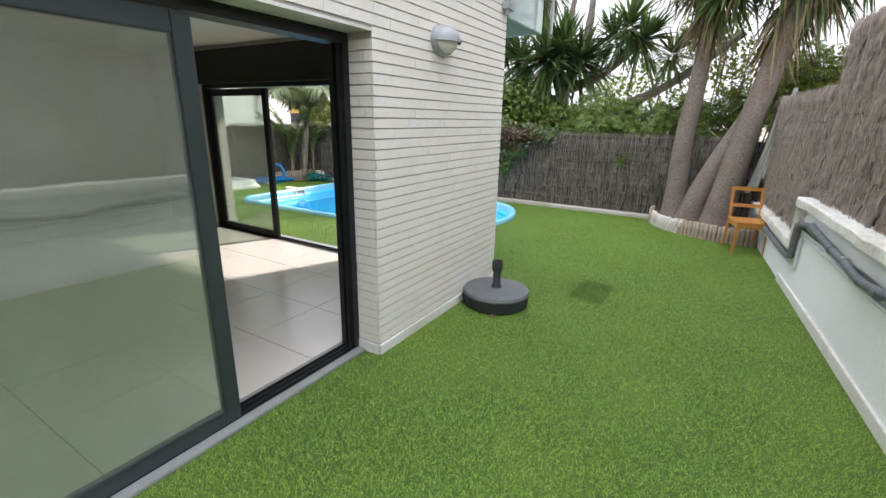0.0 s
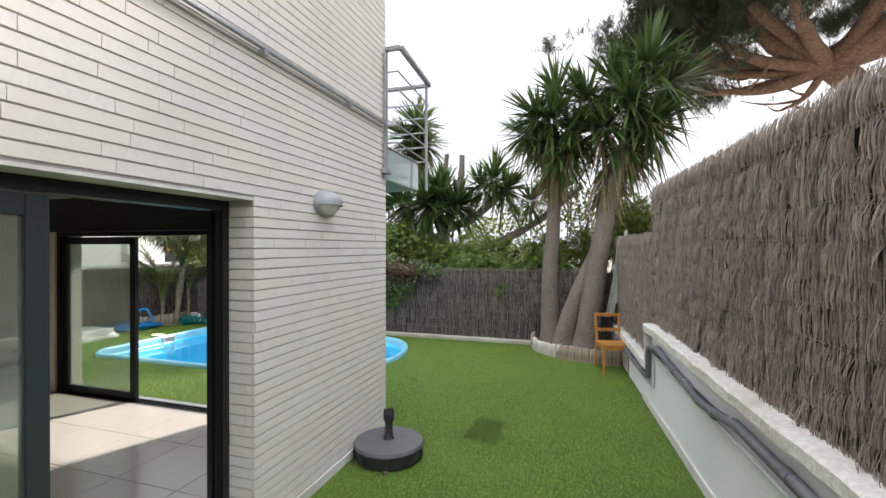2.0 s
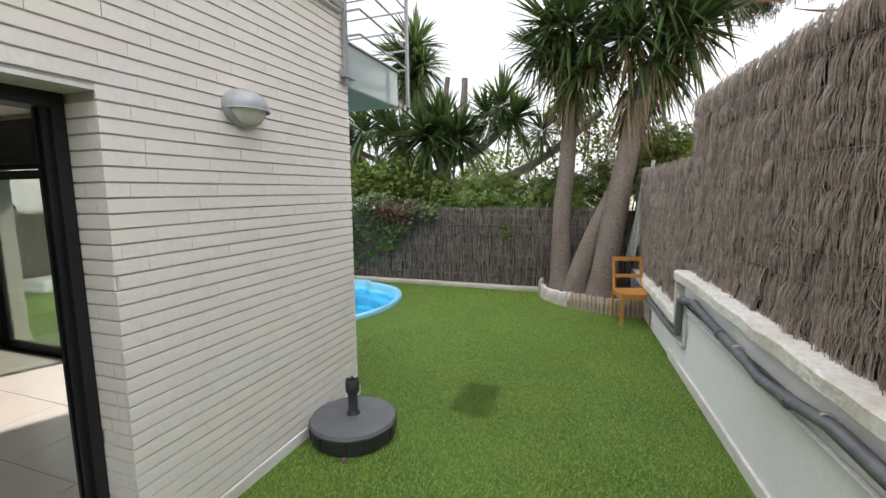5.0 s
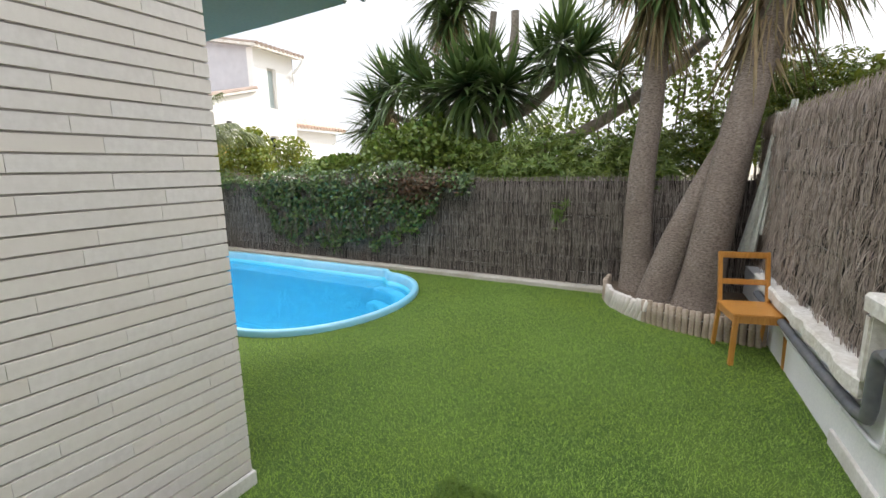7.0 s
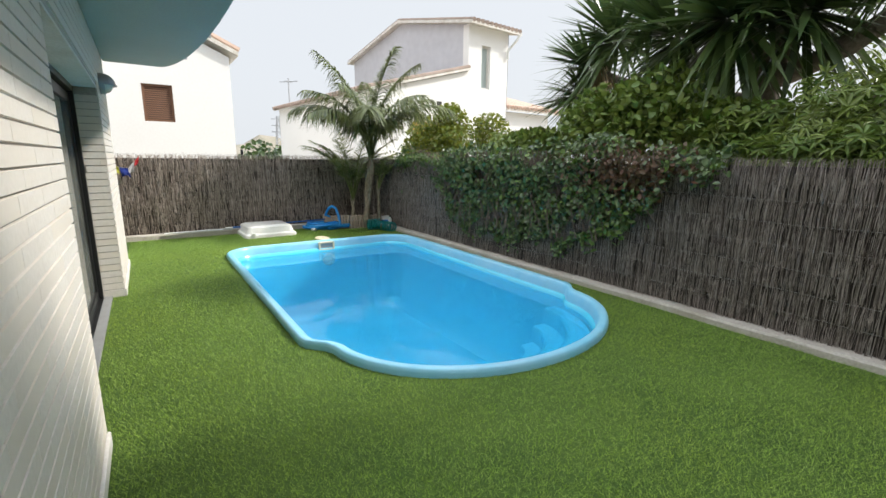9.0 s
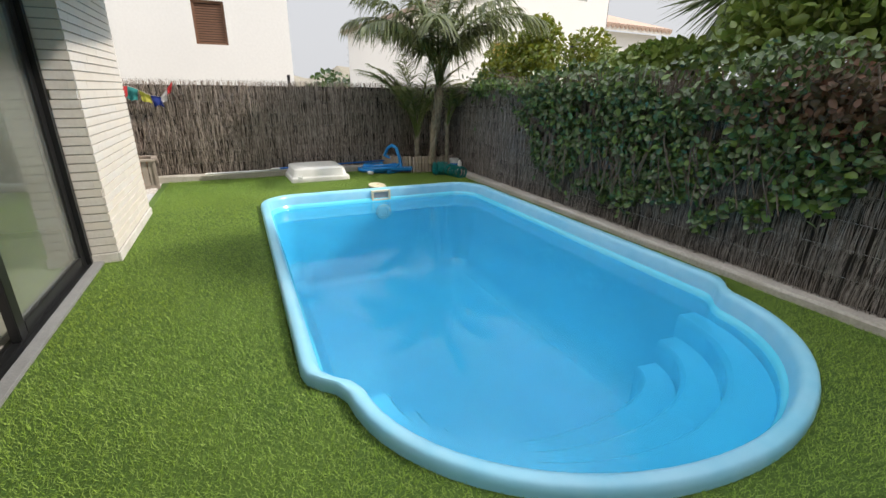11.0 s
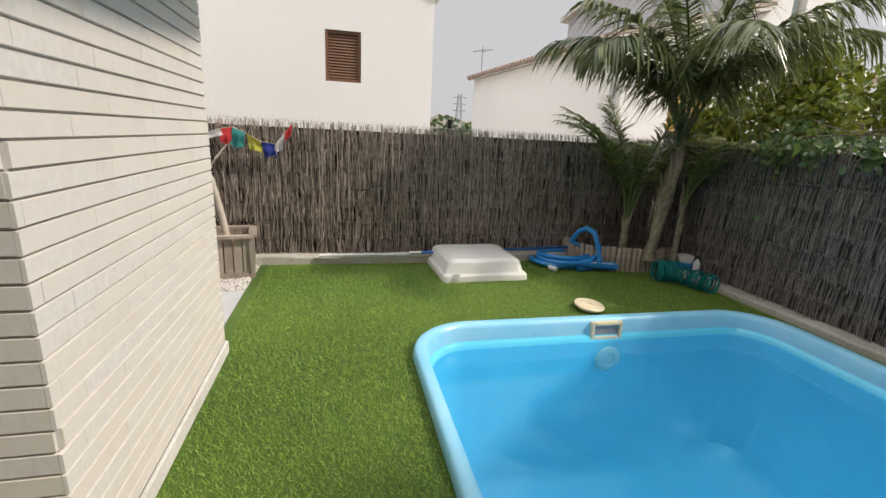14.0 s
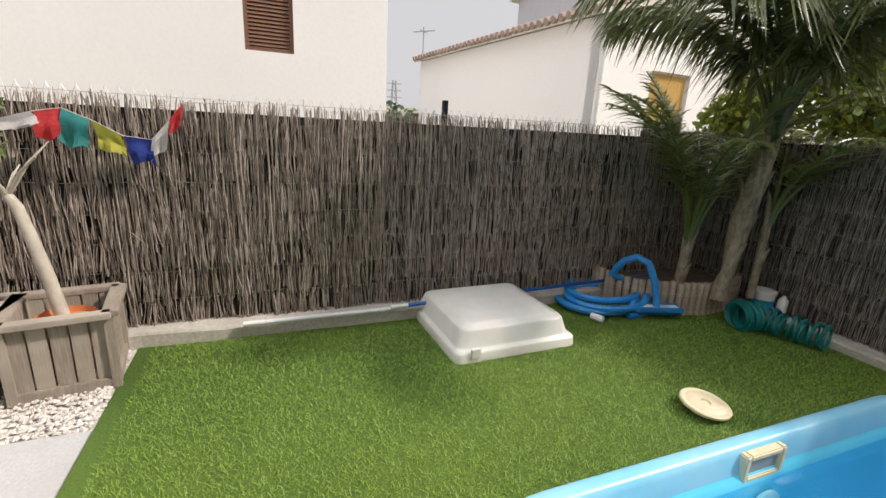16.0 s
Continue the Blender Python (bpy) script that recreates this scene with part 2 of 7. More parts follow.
STEM_PALE = surface("smooth_pale_stem", (0.42, 0.37, 0.30), (0.54, 0.49, 0.42), 0.04, 0.8, bump=0.4, stain=(0.33, 0.30, 0.22), stain_size=0.1)
YUCCA = surface("yucca_leaf", (0.03, 0.06, 0.02), (0.062, 0.108, 0.035), 0.2, 0.36, bump=0, vary="island", vary_to=(0.12, 0.18, 0.055), translucent=0.25)
DEAD_LEAF = surface("dead_yucca_leaf", (0.22, 0.15, 0.08), (0.36, 0.27, 0.16), 0.1, 0.8, bump=0, vary="island", vary_to=(0.16, 0.13, 0.06), translucent=0.15)
PALM_LEAF = surface("palm_leaflet", (0.045, 0.07, 0.022), (0.09, 0.125, 0.04), 0.2, 0.3, bump=0, vary="island", vary_to=(0.20, 0.23, 0.085), translucent=0.3, spec=0.6)
PALM_YOUNG = surface("young_palm_leaflet", (0.09, 0.14, 0.035), (0.16, 0.21, 0.06), 0.2, 0.32, bump=0, vary="island", vary_to=(0.28, 0.31, 0.11), translucent=0.4, spec=0.6)
IVY = surface("ivy_leaf", (0.022, 0.05, 0.014), (0.05, 0.10, 0.026), 0.1, 0.28, bump=0, vary="island", vary_to=(0.13, 0.20, 0.065), translucent=0.15, spec=0.6)
IVY_LIME = surface("young_ivy_leaf", (0.11, 0.19, 0.03), (0.17, 0.26, 0.05), 0.1, 0.4, bump=0, vary="island", vary_to=(0.12, 0.2, 0.04), translucent=0.3)
IVY_RED = surface("reddish_ivy_leaf", (0.10, 0.04, 0.022), (0.17, 0.075, 0.04), 0.1, 0.5, bump=0, vary="island", vary_to=(0.085, 0.07, 0.03), translucent=0.2)
BUSH = surface("glossy_bush_leaf", (0.08, 0.135, 0.026), (0.16, 0.23, 0.042), 0.1, 0.35, bump=0, vary="island", vary_to=(0.22, 0.29, 0.06), translucent=0.3)
BUSH_YELLOW = surface("yellow_green_leaf", (0.17, 0.19, 0.018), (0.28, 0.29, 0.03), 0.1, 0.4, bump=0, vary="island", vary_to=(0.12, 0.16, 0.02), translucent=0.35)
NEEDLE = surface("pine_needle", (0.026, 0.042, 0.018), (0.045, 0.065, 0.026), 0.3, 0.6, bump=0, vary="island", vary_to=(0.06, 0.075, 0.035), translucent=0.15)
VINE = surface("vine_stem", (0.10, 0.075, 0.055), (0.18, 0.14, 0.11), 0.02, 0.9)
TILE = surface("polished_beige_tile", (0.60, 0.54, 0.49), (0.66, 0.60, 0.55), 0.15, 0.16, bump=0, vary="object", vary_to=(0.64, 0.58, 0.53), stain=(0.56, 0.50, 0.45), stain_size=0.7)
GROUT = surface("floor_grout", (0.26, 0.24, 0.22), (0.32, 0.30, 0.28), 0.01, 0.9)
INNER = surface("cream_inner_wall", (0.76, 0.72, 0.64), (0.80, 0.76, 0.68), 0.03, 0.85, bump=0.1, stain=(0.64, 0.60, 0.53), stain_size=1.0)
CEIL = surface("white_ceiling", (0.76, 0.74, 0.69), (0.80, 0.78, 0.74), 0.03, 0.9, bump=0.1)
SHUTTER_BROWN = surface("brown_shutter", (0.13, 0.06, 0.03), (0.20, 0.10, 0.055), 0.02, 0.6, stretch=(1, 0.1, 1))
TERRACOTTA = surface("terracotta_roof_tile", (0.42, 0.24, 0.17), (0.58, 0.38, 0.28), 0.08, 0.9, vary="island", vary_to=(0.50, 0.40, 0.33), stain=(0.3, 0.24, 0.2), stain_size=1.0)
OLD_TILE = surface("weathered_roof_tile", (0.24, 0.18, 0.14), (0.40, 0.32, 0.27), 0.08, 0.9, vary="object", vary_to=(0.34, 0.26, 0.22), stain=(0.16, 0.14, 0.12), stain_size=0.5)
OCHRE = surface("ochre_blind", (0.42, 0.25, 0.05), (0.50, 0.31, 0.08), 0.05, 0.7)
# Near-black colour for the unlit depth of windows and vents.
OPENING_SHADE = surface("opening_shade", (0.02, 0.02, 0.02), (0.035, 0.033, 0.03), 0.1, 0.7, bump=0)
FIBRE = surface("white_fibreglass", (0.70, 0.69, 0.64), (0.76, 0.75, 0.71), 0.1, 0.3, bump=0.1, stain=(0.58, 0.56, 0.5), stain_size=0.25, stain_amount=0.4)
CREAM_PLASTIC = surface("yellowed_plastic", (0.66, 0.57, 0.38), (0.74, 0.66, 0.48), 0.03, 0.4, bump=0.1, stain=(0.55, 0.45, 0.28), stain_size=0.08)
WHITE_PLASTIC = surface("white_plastic", (0.70, 0.70, 0.68), (0.78, 0.78, 0.76), 0.05, 0.35, bump=0.05, stain=(0.6, 0.58, 0.52), stain_size=0.1)
HOSE_BLUE = surface("blue_hose", (0.010, 0.20, 0.55), (0.02, 0.27, 0.65), 0.02, 0.35, bump=0.1)
POLE_BLUE = surface("blue_anodised_pole", (0.015, 0.10, 0.40), (0.03, 0.16, 0.5), 0.02, 0.3, 0.5, bump=0)
COIL_TEAL = surface("teal_coil_hose", (0.0, 0.16, 0.16), (0.005, 0.24, 0.23), 0.02, 0.3, bump=0, translucent=0.15)
BLACK_PLASTIC = surface("black_plastic", (0.016, 0.018, 0.022), (0.026, 0.028, 0.033), 0.01, 0.5, bump=0.2, stain=(0.05, 0.05, 0.05), stain_size=0.1)
BASE_GREY = surface("charcoal_plastic", (0.085, 0.088, 0.095), (0.115, 0.118, 0.125), 0.006, 0.6, bump=0.4, stain=(0.15, 0.145, 0.14), stain_size=0.12, stain_amount=0.5)
PIPE_GREY = surface("grey_pipe", (0.095, 0.10, 0.115), (0.14, 0.147, 0.165), 0.04, 0.5, bump=0.1, stain=(0.24, 0.23, 0.22), stain_size=0.15, stain_amount=0.5)
PIPE_WHITE = surface("painted_pipe", (0.62, 0.63, 0.65), (0.72, 0.73, 0.75), 0.03, 0.5, bump=0.1, stain=(0.45, 0.44, 0.42), stain_size=0.1)
CLOTH_PALE = surface("faded_green_grey_cloth", (0.46, 0.48, 0.44), (0.60, 0.61, 0.56), 0.03, 0.95, bump=0.5, stain=(0.24, 0.24, 0.2), stain_size=0.1)
FLAG = {c: surface(c + "_flag_cloth", a, b, 0.01, 0.9, bump=0.2, stain=tuple(x * 0.7 for x in a), stain_size=0.05, translucent=0.35) for c, a, b in (
    ("red", (0.50, 0.03, 0.04), (0.60, 0.06, 0.06)), ("teal", (0.03, 0.24, 0.24), (0.05, 0.30, 0.29)), ("yellow", (0.44, 0.44, 0.06), (0.52, 0.50, 0.1)),
    ("blue", (0.02, 0.04, 0.24), (0.03, 0.06, 0.32)), ("white", (0.58, 0.56, 0.56), (0.68, 0.66, 0.66)))}
POT = surface("terracotta_pot", (0.50, 0.17, 0.06), (0.58, 0.22, 0.09), 0.03, 0.8)


# ---- building helpers ----
class Geo:
    """Collects vertices and faces for one mesh."""

    def __init__(self):
        self.v, self.f = [], []

    def add(self, vs, fs):
        o = len(self.v)
        self.v += [tuple(p) for p in vs]
        self.f += [tuple(i + o for i in q) for q in fs]
        return self

    def box(self, x0, x1, y0, y1, z0, z1):
        vs = [(x, y, z) for z in (z0, z1) for y in (y0, y1) for x in (x0, x1)]
        return self.add(vs, [(0, 2, 3, 1), (4, 5, 7, 6), (0, 1, 5, 4), (2, 6, 7, 3), (0, 4, 6, 2), (1, 3, 7, 5)])

    def beam(self, a, b, w, h, up=(0, 0, 1)):
        """A square bar from a to b."""
        a, b = Vector(a), Vector(b)
        d = (b - a).normalized()
        s = d.cross(Vector(up))
        s = (s if s.length > 1e-4 else Vector((1, 0, 0))).normalized()
        u = s.cross(d)
        vs = [p + s * (i * w / 2) + u * (j * h / 2) for p in (a, b) for i, j in ((-1, -1), (1, -1), (1, 1), (-1, 1))]
        return self.add(vs, [(3, 2, 1, 0), (4, 5, 6, 7), (0, 1, 5, 4), (1, 2, 6, 5), (2, 3, 7, 6), (3, 0, 4, 7)])

    def tube(self, pts, r, n=8, caps=True):
        pts = [Vector(p) for p in pts]
        rs = r if isinstance(r, (list, tuple)) else [r] * len(pts)
        vs, fs = [], []
        side = None
        for i, p in enumerate(pts):
            d = (pts[min(i + 1, len(pts) - 1)] - pts[max(i - 1, 0)]).normalized()
            if side is None:
                side = d.orthogonal().normalized()
            side = (side - d * side.dot(d)).normalized()
            w = d.cross(side)
            vs += [p + (side * math.cos(k * math.tau / n) + w * math.sin(k * math.tau / n)) * rs[i] for k in range(n)]
        for i in range(len(pts) - 1):
            fs += [(i * n + k, i * n + (k + 1) % n, (i + 1) * n + (k + 1) % n, (i + 1) * n + k) for k in range(n)]
        if caps:
            fs += [tuple(range(n))[::-1], tuple(range((len(pts) - 1) * n, len(pts) * n))]
        return self.add(vs, fs)

    def lathe(self, profile, n=32, c=(0, 0)):
        vs = [(c[0] + r * math.cos(k * math.tau / n), c[1] + r * math.sin(k * math.tau / n), z) for r, z in profile for k in range(n)]
        fs = [(i * n + k, i * n + (k + 1) % n, (i + 1) * n + (k + 1) % n, (i + 1) * n + k) for i in range(len(profile) - 1) for k in range(n)]
        fs += [tuple(range(n))[::-1], tuple(range((len(profile) - 1) * n, len(profile) * n))]
        return self.add(vs, fs)

    def prism(self, outline, z0, z1):
        n = len(outline)
        vs = [(x, y, z0) for x, y in outline] + [(x, y, z1) for x, y in outline]
        fs = [tuple(range(n))[::-1], tuple(range(n, 2 * n))] + [(k, (k + 1) % n, n + (k + 1) % n, n + k) for k in range(n)]
        return self.add(vs, fs)

    def mesh(self, name, material, bevel=0.0, smooth=False):
        me = bpy.data.meshes.new(name)
        me.from_pydata(self.v, [], self.f)
        if bevel:
            bm = bmesh.new()
            bm.from_mesh(me)
            bmesh.ops.bevel(bm, geom=[e for e in bm.edges if e.calc_face_angle(0) > 0.5], offset=bevel, segments=2, affect="EDGES", clamp_overlap=True)
            bm.to_mesh(me)
            bm.free()
        me.materials.append(material)
        if smooth:
            me.shade_smooth()
            me.set_sharp_from_angle(angle=radians(40))
        return me


def thing(name, at, label, category, group="", kind="", turn=0):
    ob = new(name)
    ob.empty_display_size = 0.1
    ob.matrix_basis = pose(*at, 0, 0, turn)
    return tagged(ob, label, category, group, kind)


def part(name, geo, material, parent=None, label="", bevel=0.0, smooth=False, at=None):
    ob = new(name, geo.mesh(name, material, bevel, smooth) if isinstance(geo, Geo) else geo)
    ob.parent = parent
    if at is not None:
        ob.matrix_basis = at
    return tagged(ob, label)


def strips(name, material, verts, per, faces, flat=False):
    """One mesh of many alike pieces: verts is an array (pieces, per, 3); faces index one piece."""
    n = len(verts)
    faces = np.array(faces)
    idx = (np.arange(n)[:, None, None] * per + faces[None]).reshape(-1)
    me = bpy.data.meshes.new(name)
    k = faces.shape[1]
    me.vertices.add(n * per)
    me.vertices.foreach_set("co", np.asarray(verts, dtype=np.float32).reshape(-1))
    me.loops.add(len(idx))
    me.loops.foreach_set("vertex_index", idx.astype(np.int32))
    me.polygons.add(len(idx) // k)
    me.polygons.foreach_set("loop_start", np.arange(0, len(idx), k, dtype=np.int32))
    me.update(calc_edges=True)
    me.validate()
    me.materials.append(material)
    if flat:
        me.shade_flat()
    return me


RNG = np.random.default_rng(7)


def unit(a):
    return a / np.maximum(np.linalg.norm(a, axis=-1, keepdims=True), 1e-6)


def blade_strips(base, way, length, width, droop, segs=3, twist=None):
    """Sword leaves: arrays of bases and directions; each bends down by droop and tapers to a tip."""
    n = len(base)
    side = np.cross(way, np.array([0, 0, 1.0]) + RNG.normal(0, 0.25, (n, 3)))
    side = unit(side)
    out = []
    for i in range(segs + 1):
        s = i / segs
        p = base + way * (length * s)[:, None]
        p[:, 2] -= droop * length * s * s
        w = width * (0.55 + 1.0 * s if s < 0.4 else (1 - s) * 1.6 + 0.02)
        out += [p - side * (w / 2)[:, None], p + side * (w / 2)[:, None]]
    return np.stack(out, 1), 2 * (segs + 1), [(2 * i, 2 * i + 1, 2 * i + 3, 2 * i + 2) for i in range(segs)]


def leaf_cloud(centres, spread, count, size, flat=0.0):
    """Small pointed leaves scattered through blobs, with uneven gaps. Returns an array of leaves of six corners."""
    centres, spread = np.array(centres, float), np.array(spread, float)
    pick = RNG.integers(0, len(centres), count)
    d = unit(RNG.normal(0, 1, (count, 3))) * (RNG.random((count, 1)) ** 0.45)
    p = centres[pick] + d * spread[pick]
    return leaves_at(p, size, up=0.5)


def whorls(p, size, fingers=7, facing=(0, -0.4, 0.8)):
    """Hand-shaped leaves: narrow leaflets that droop from one point."""
    n = len(p)
    nrm = unit(RNG.normal(0, 0.45, (n, 3)) + np.array(facing))
    u = unit(np.cross(nrm, RNG.normal(0, 1, (n, 3))))
    w = np.cross(nrm, u)
    s = (size * (0.7 + 0.6 * RNG.random(n)))[:, None]
    out = []
    for k in range(fingers):
        th = k * math.tau / fingers + 0.2 * math.sin(k * 5.0)
        d = u * math.cos(th) + w * math.sin(th)
        e = np.cross(nrm, d)
        q = lambda l, b, h: p + d * s * l + e * s * b + nrm * s * h
        out.append(np.stack([q(0.06, 0, 0), q(0.4, -0.13, 0.03), q(0.75, -0.12, -0.06), q(1.1, 0, -0.3), q(0.75, 0.12, -0.06), q(0.4, 0.13, 0.03)], 1))
    return np.concatenate(out)


def leaves_at(p, size, up=0.5, facing=None):
    n = len(p)
    nrm = RNG.normal(0, 1, (n, 3)) + np.array([0, 0, up])
    if facing is not None:
        nrm = RNG.normal(0, 0.75, (n, 3)) + np.array(facing)
    nrm = unit(nrm)
    a = unit(np.cross(nrm, RNG.normal(0, 1, (n, 3))))
    b = np.cross(nrm, a)
    s = (size * (0.6 + 0.8 * RNG.random(n)))[:, None]
    q = lambda u, v, w: p + a * s * u + b * s * v + nrm * s * w
    return np.stack([q(-0.5, 0, 0), q(-0.15, -0.33, 0.08), q(0.25, -0.25, 0.06), q(0.55, 0, -0.05), q(0.25, 0.25, 0.06), q(-0.15, 0.33, 0.08)], 1)


LEAF_FACES = [(0, 1, 2, 3), (0, 3, 4, 5)]

# ---- the plan ----
SX, FY = -1.314, 3.88          # faces of the house: side wall (towards +x) and pool wall (towards +y)
END_X = -7.03                  # far end of the house
HEAD1, HEAD2 = 2.045, 1.95     # heads of the two door openings
D1A, D1B = -2.05, 2.067        # side door opening along y
D2A, D2B = -5.54, -2.79        # pool door opening along x
FENCE_Y, FENCE_X = 8.14, -8.97
ROOF = 6.0


def wall_x(y):
    """Face of the low boundary wall, which runs at a slight angle."""
    return 1.37 - 0.0785 * (y - 3.36)


# pool outline, from the skimmer end round to the stepped end
def pool_outline(d=0.0):
    """The rim's outline, or the same drawn in by d."""
    x0, x1, y0, y1, r = -7.2 + d, -3.42, 4.965 + d, 7.84 - d, max(0.42 - d, 0.1)
    pts = [(x0 + r - r * math.sin(a), y0 + r - r * math.cos(a)) for a in (math.pi / 2 * k / 10 for k in range(10, -1, -1))]
    pts += [(x, y0) for x in np.linspace(-6.45, x1 - 0.05, 9)]
    cy, ry, rx, cx = 6.40, 1.275 - d, 1.0 - d, -3.24
    notch = [(x1 + 0.03, y0 + 0.015), (x1 + 0.09, y0 + 0.06), (x1 + 0.15, y0 + 0.125)]
    pts += notch
    pts += [(cx + rx * math.cos(a), cy + ry * math.sin(a)) for a in np.linspace(-math.pi / 2 + 0.05, math.pi / 2 - 0.05, 33)]
    pts += [(x, 2 * cy - y + 0.005) for x, y in reversed(notch)]
    pts += [(x, y1) for x in np.linspace(x1 - 0.05, -6.45, 9)]
    pts += [(x0 + r - r * math.cos(a), y1 - r + r * math.sin(a)) for a in (math.pi / 2 * k / 10 for k in range(10, -1, -1))]
    return pts


OUTLINE = pool_outline()


def sheet_with_hole(name, outer, hole, z, material):
    bm = bmesh.new()
    for loop in (outer, hole):
        vs = [bm.verts.new((x, y, z)) for x, y in loop]
        for i in range(len(vs)):
            bm.edges.new((vs[i - 1], vs[i]))
    bmesh.ops.triangle_fill(bm, edges=bm.edges[:], use_beauty=True)
    for f in bm.faces:
        if f.normal.z < 0:
            f.normal_flip()
    me = bpy.data.meshes.new(name)
    bm.to_mesh(me)
    bm.free()
    me.materials.append(material)
    return new(name, me)


# ---- ground ----
ground = sheet_with_hole("ground", [(-900, -900), (900, -900), (900, 900), (-900, 900)], pool_outline(0.03), -0.05, GROUND)
tagged(ground, "pale dry ground around the garden", "ground", kind="structure")
LAWN = [(-8.9, 3.78), (END_X, 3.78), (-6.8, 3.6), (-1.55, 3.6), (-1.55, -4.0), (1.95, -4.0), (1.05, 8.06), (-8.9, 8.06)]
lawn = sheet_with_hole("lawn", LAWN, pool_outline(0.03), 0.0, TURF)
tagged(lawn, "green artificial turf lawn around the pool", "lawn", kind="structure")


def inside(p, poly):
    x, y = p[:, 0], p[:, 1]
    res = np.zeros(len(p), bool)
    for i in range(len(poly)):
        (x1, y1), (x2, y2) = poly[i - 1], poly[i]
        hit = ((y1 > y) != (y2 > y)) & (x < (x2 - x1) * (y - y1) / (y2 - y1 + 1e-12) + x1)
        res ^= hit
    return res


def turf(name, p, tall, wide, material):
    n = len(p)
    base = np.column_stack([p, np.zeros(n)])
    # tufts of blades lean together
    swirl = np.sin(p[:, 0] * 161 + 2.1 * np.sin(p[:, 1] * 97)) + np.sin(p[:, 1] * 173 + 1.7 * np.sin(p[:, 0] * 113)) + 0.6 * np.sin((p[:, 0] + p[:, 1]) * 311)
    a = swirl * 1.5 + RNG.normal(0, 1.6, n)
    lean = 0.35 + 0.75 * RNG.random(n)
    way = np.column_stack([np.cos(a) * lean, np.sin(a) * lean, np.ones(n)])
    way *= (tall * (0.6 + 0.7 * RNG.random(n)))[:, None]
    b = a + math.pi / 2 + RNG.normal(0, 0.4, n)
    side = np.column_stack([np.cos(b), np.sin(b), np.zeros(n)]) * (wide * (0.7 + 0.6 * RNG.random(n)))[:, None]
    bend = np.column_stack([np.cos(a), np.sin(a), -0.3 * np.ones(n)]) * (tall * 0.35)
    v = np.stack([base - side, base + side, base + way + bend + side * 0.35, base + way + bend - side * 0.35], 1)
    return strips(name, material, v, 4, [(0, 1, 2, 3)])


def scatter(x0, x1, y0, y1, per_m2):
    n = int((x1 - x0) * (y1 - y0) * per_m2)
    return np.column_stack([RNG.uniform(x0, x1, n), RNG.uniform(y0, y1, n)])


PATCH = [(-0.53, 3.86), (-0.22, 3.80), (-0.22, 4.36), (-0.50, 4.36)]
pts = np.vstack([scatter(-1.43, 1.6, -0.4, 3.7, 13500), scatter(-8.9, 1.6, 3.7, 8.05, 13500)])
keep = inside(pts, LAWN) & ~inside(pts, OUTLINE) & ~inside(pts, PATCH) & (pts[:, 0] < wall_x(pts[:, 1]) + 0.02) & ((pts[:, 0] > SX) | (pts[:, 1] > FY - 0.02) | ((pts[:, 0] > D2A) & (pts[:, 0] < D2B) & (pts[:, 1] > FY - 0.10)) | ((pts[:, 0] > SX - 0.115) & (pts[:, 1] < D1B)))
blades = new("turf_blades", turf("turf_blades", pts[keep], 0.014, 0.00115, BLADE))
tagged(blades, "short green artificial grass blades with pale tips", "grass", kind="stuff")
pp = scatter(-0.56, -0.2, 3.78, 4.38, 16000)
patch = new("turf_patch", turf("turf_patch", pp[inside(pp, PATCH)], 0.03, 0.0014, BLADE_DARK))
tagged(patch, "darker square patch of artificial turf in the lawn", "turf patch", kind="stuff")

# ---- pool ----
pool = thing("swimming_pool", (0, 0, 0), "light blue fibreglass pool sunk in the lawn, filled with water", "swimming pool")
WATER_Z = -0.10
PROFILE = [(0.0, -0.06), (-0.004, 0.03), (0.004, 0.055), (0.016, 0.064), (0.055, 0.063), (0.070, 0.055), (0.082, 0.03), (0.092, -0.02),
           (0.098, -0.05), (0.108, -0.066), (0.116, -0.075), (0.124, -0.12), (0.15, -0.5), (0.24, -1.0), (0.38, -1.12)]
rings = [[(x, y, z) for x, y in pool_outline(d)] for d, z in PROFILE]
g = Geo()
n = len(OUTLINE)
for ring in rings:
    g.v += ring
for i in range(len(rings) - 1):
    g.f += [(i * n + k, i * n + (k + 1) % n, (i + 1) * n + (k + 1) % n, (i + 1) * n + k) for k in range(n)]
g.v.append((-4.9, 6.4, -1.12))
g.f += [((len(rings) - 1) * n + k, (len(rings) - 1) * n + (k + 1) % n, len(rings) * n) for k in range(n)]
rim, shell = Geo(), Geo()
rim.v, shell.v = g.v[:9 * n], g.v
rim.f = [f for f in g.f if max(f) < 9 * n]
shell.f = [f for f in g.f if max(f) >= 9 * n]
shell.f = [tuple(i - 8 * n for i in f) for f in shell.f]
shell.v = shell.v[8 * n:]
part("rim", rim, POOL_RIM, pool, "faded blue rolled rim", smooth=True)
part("shell", shell, POOL, pool, "light blue gelcoat shell", smooth=True)
wring = pool_outline(0.119)
g = Geo().add([(x, y, WATER_Z) for x, y in wring], [tuple(range(n))])
part("water", g, WATER, pool, "clear still water")
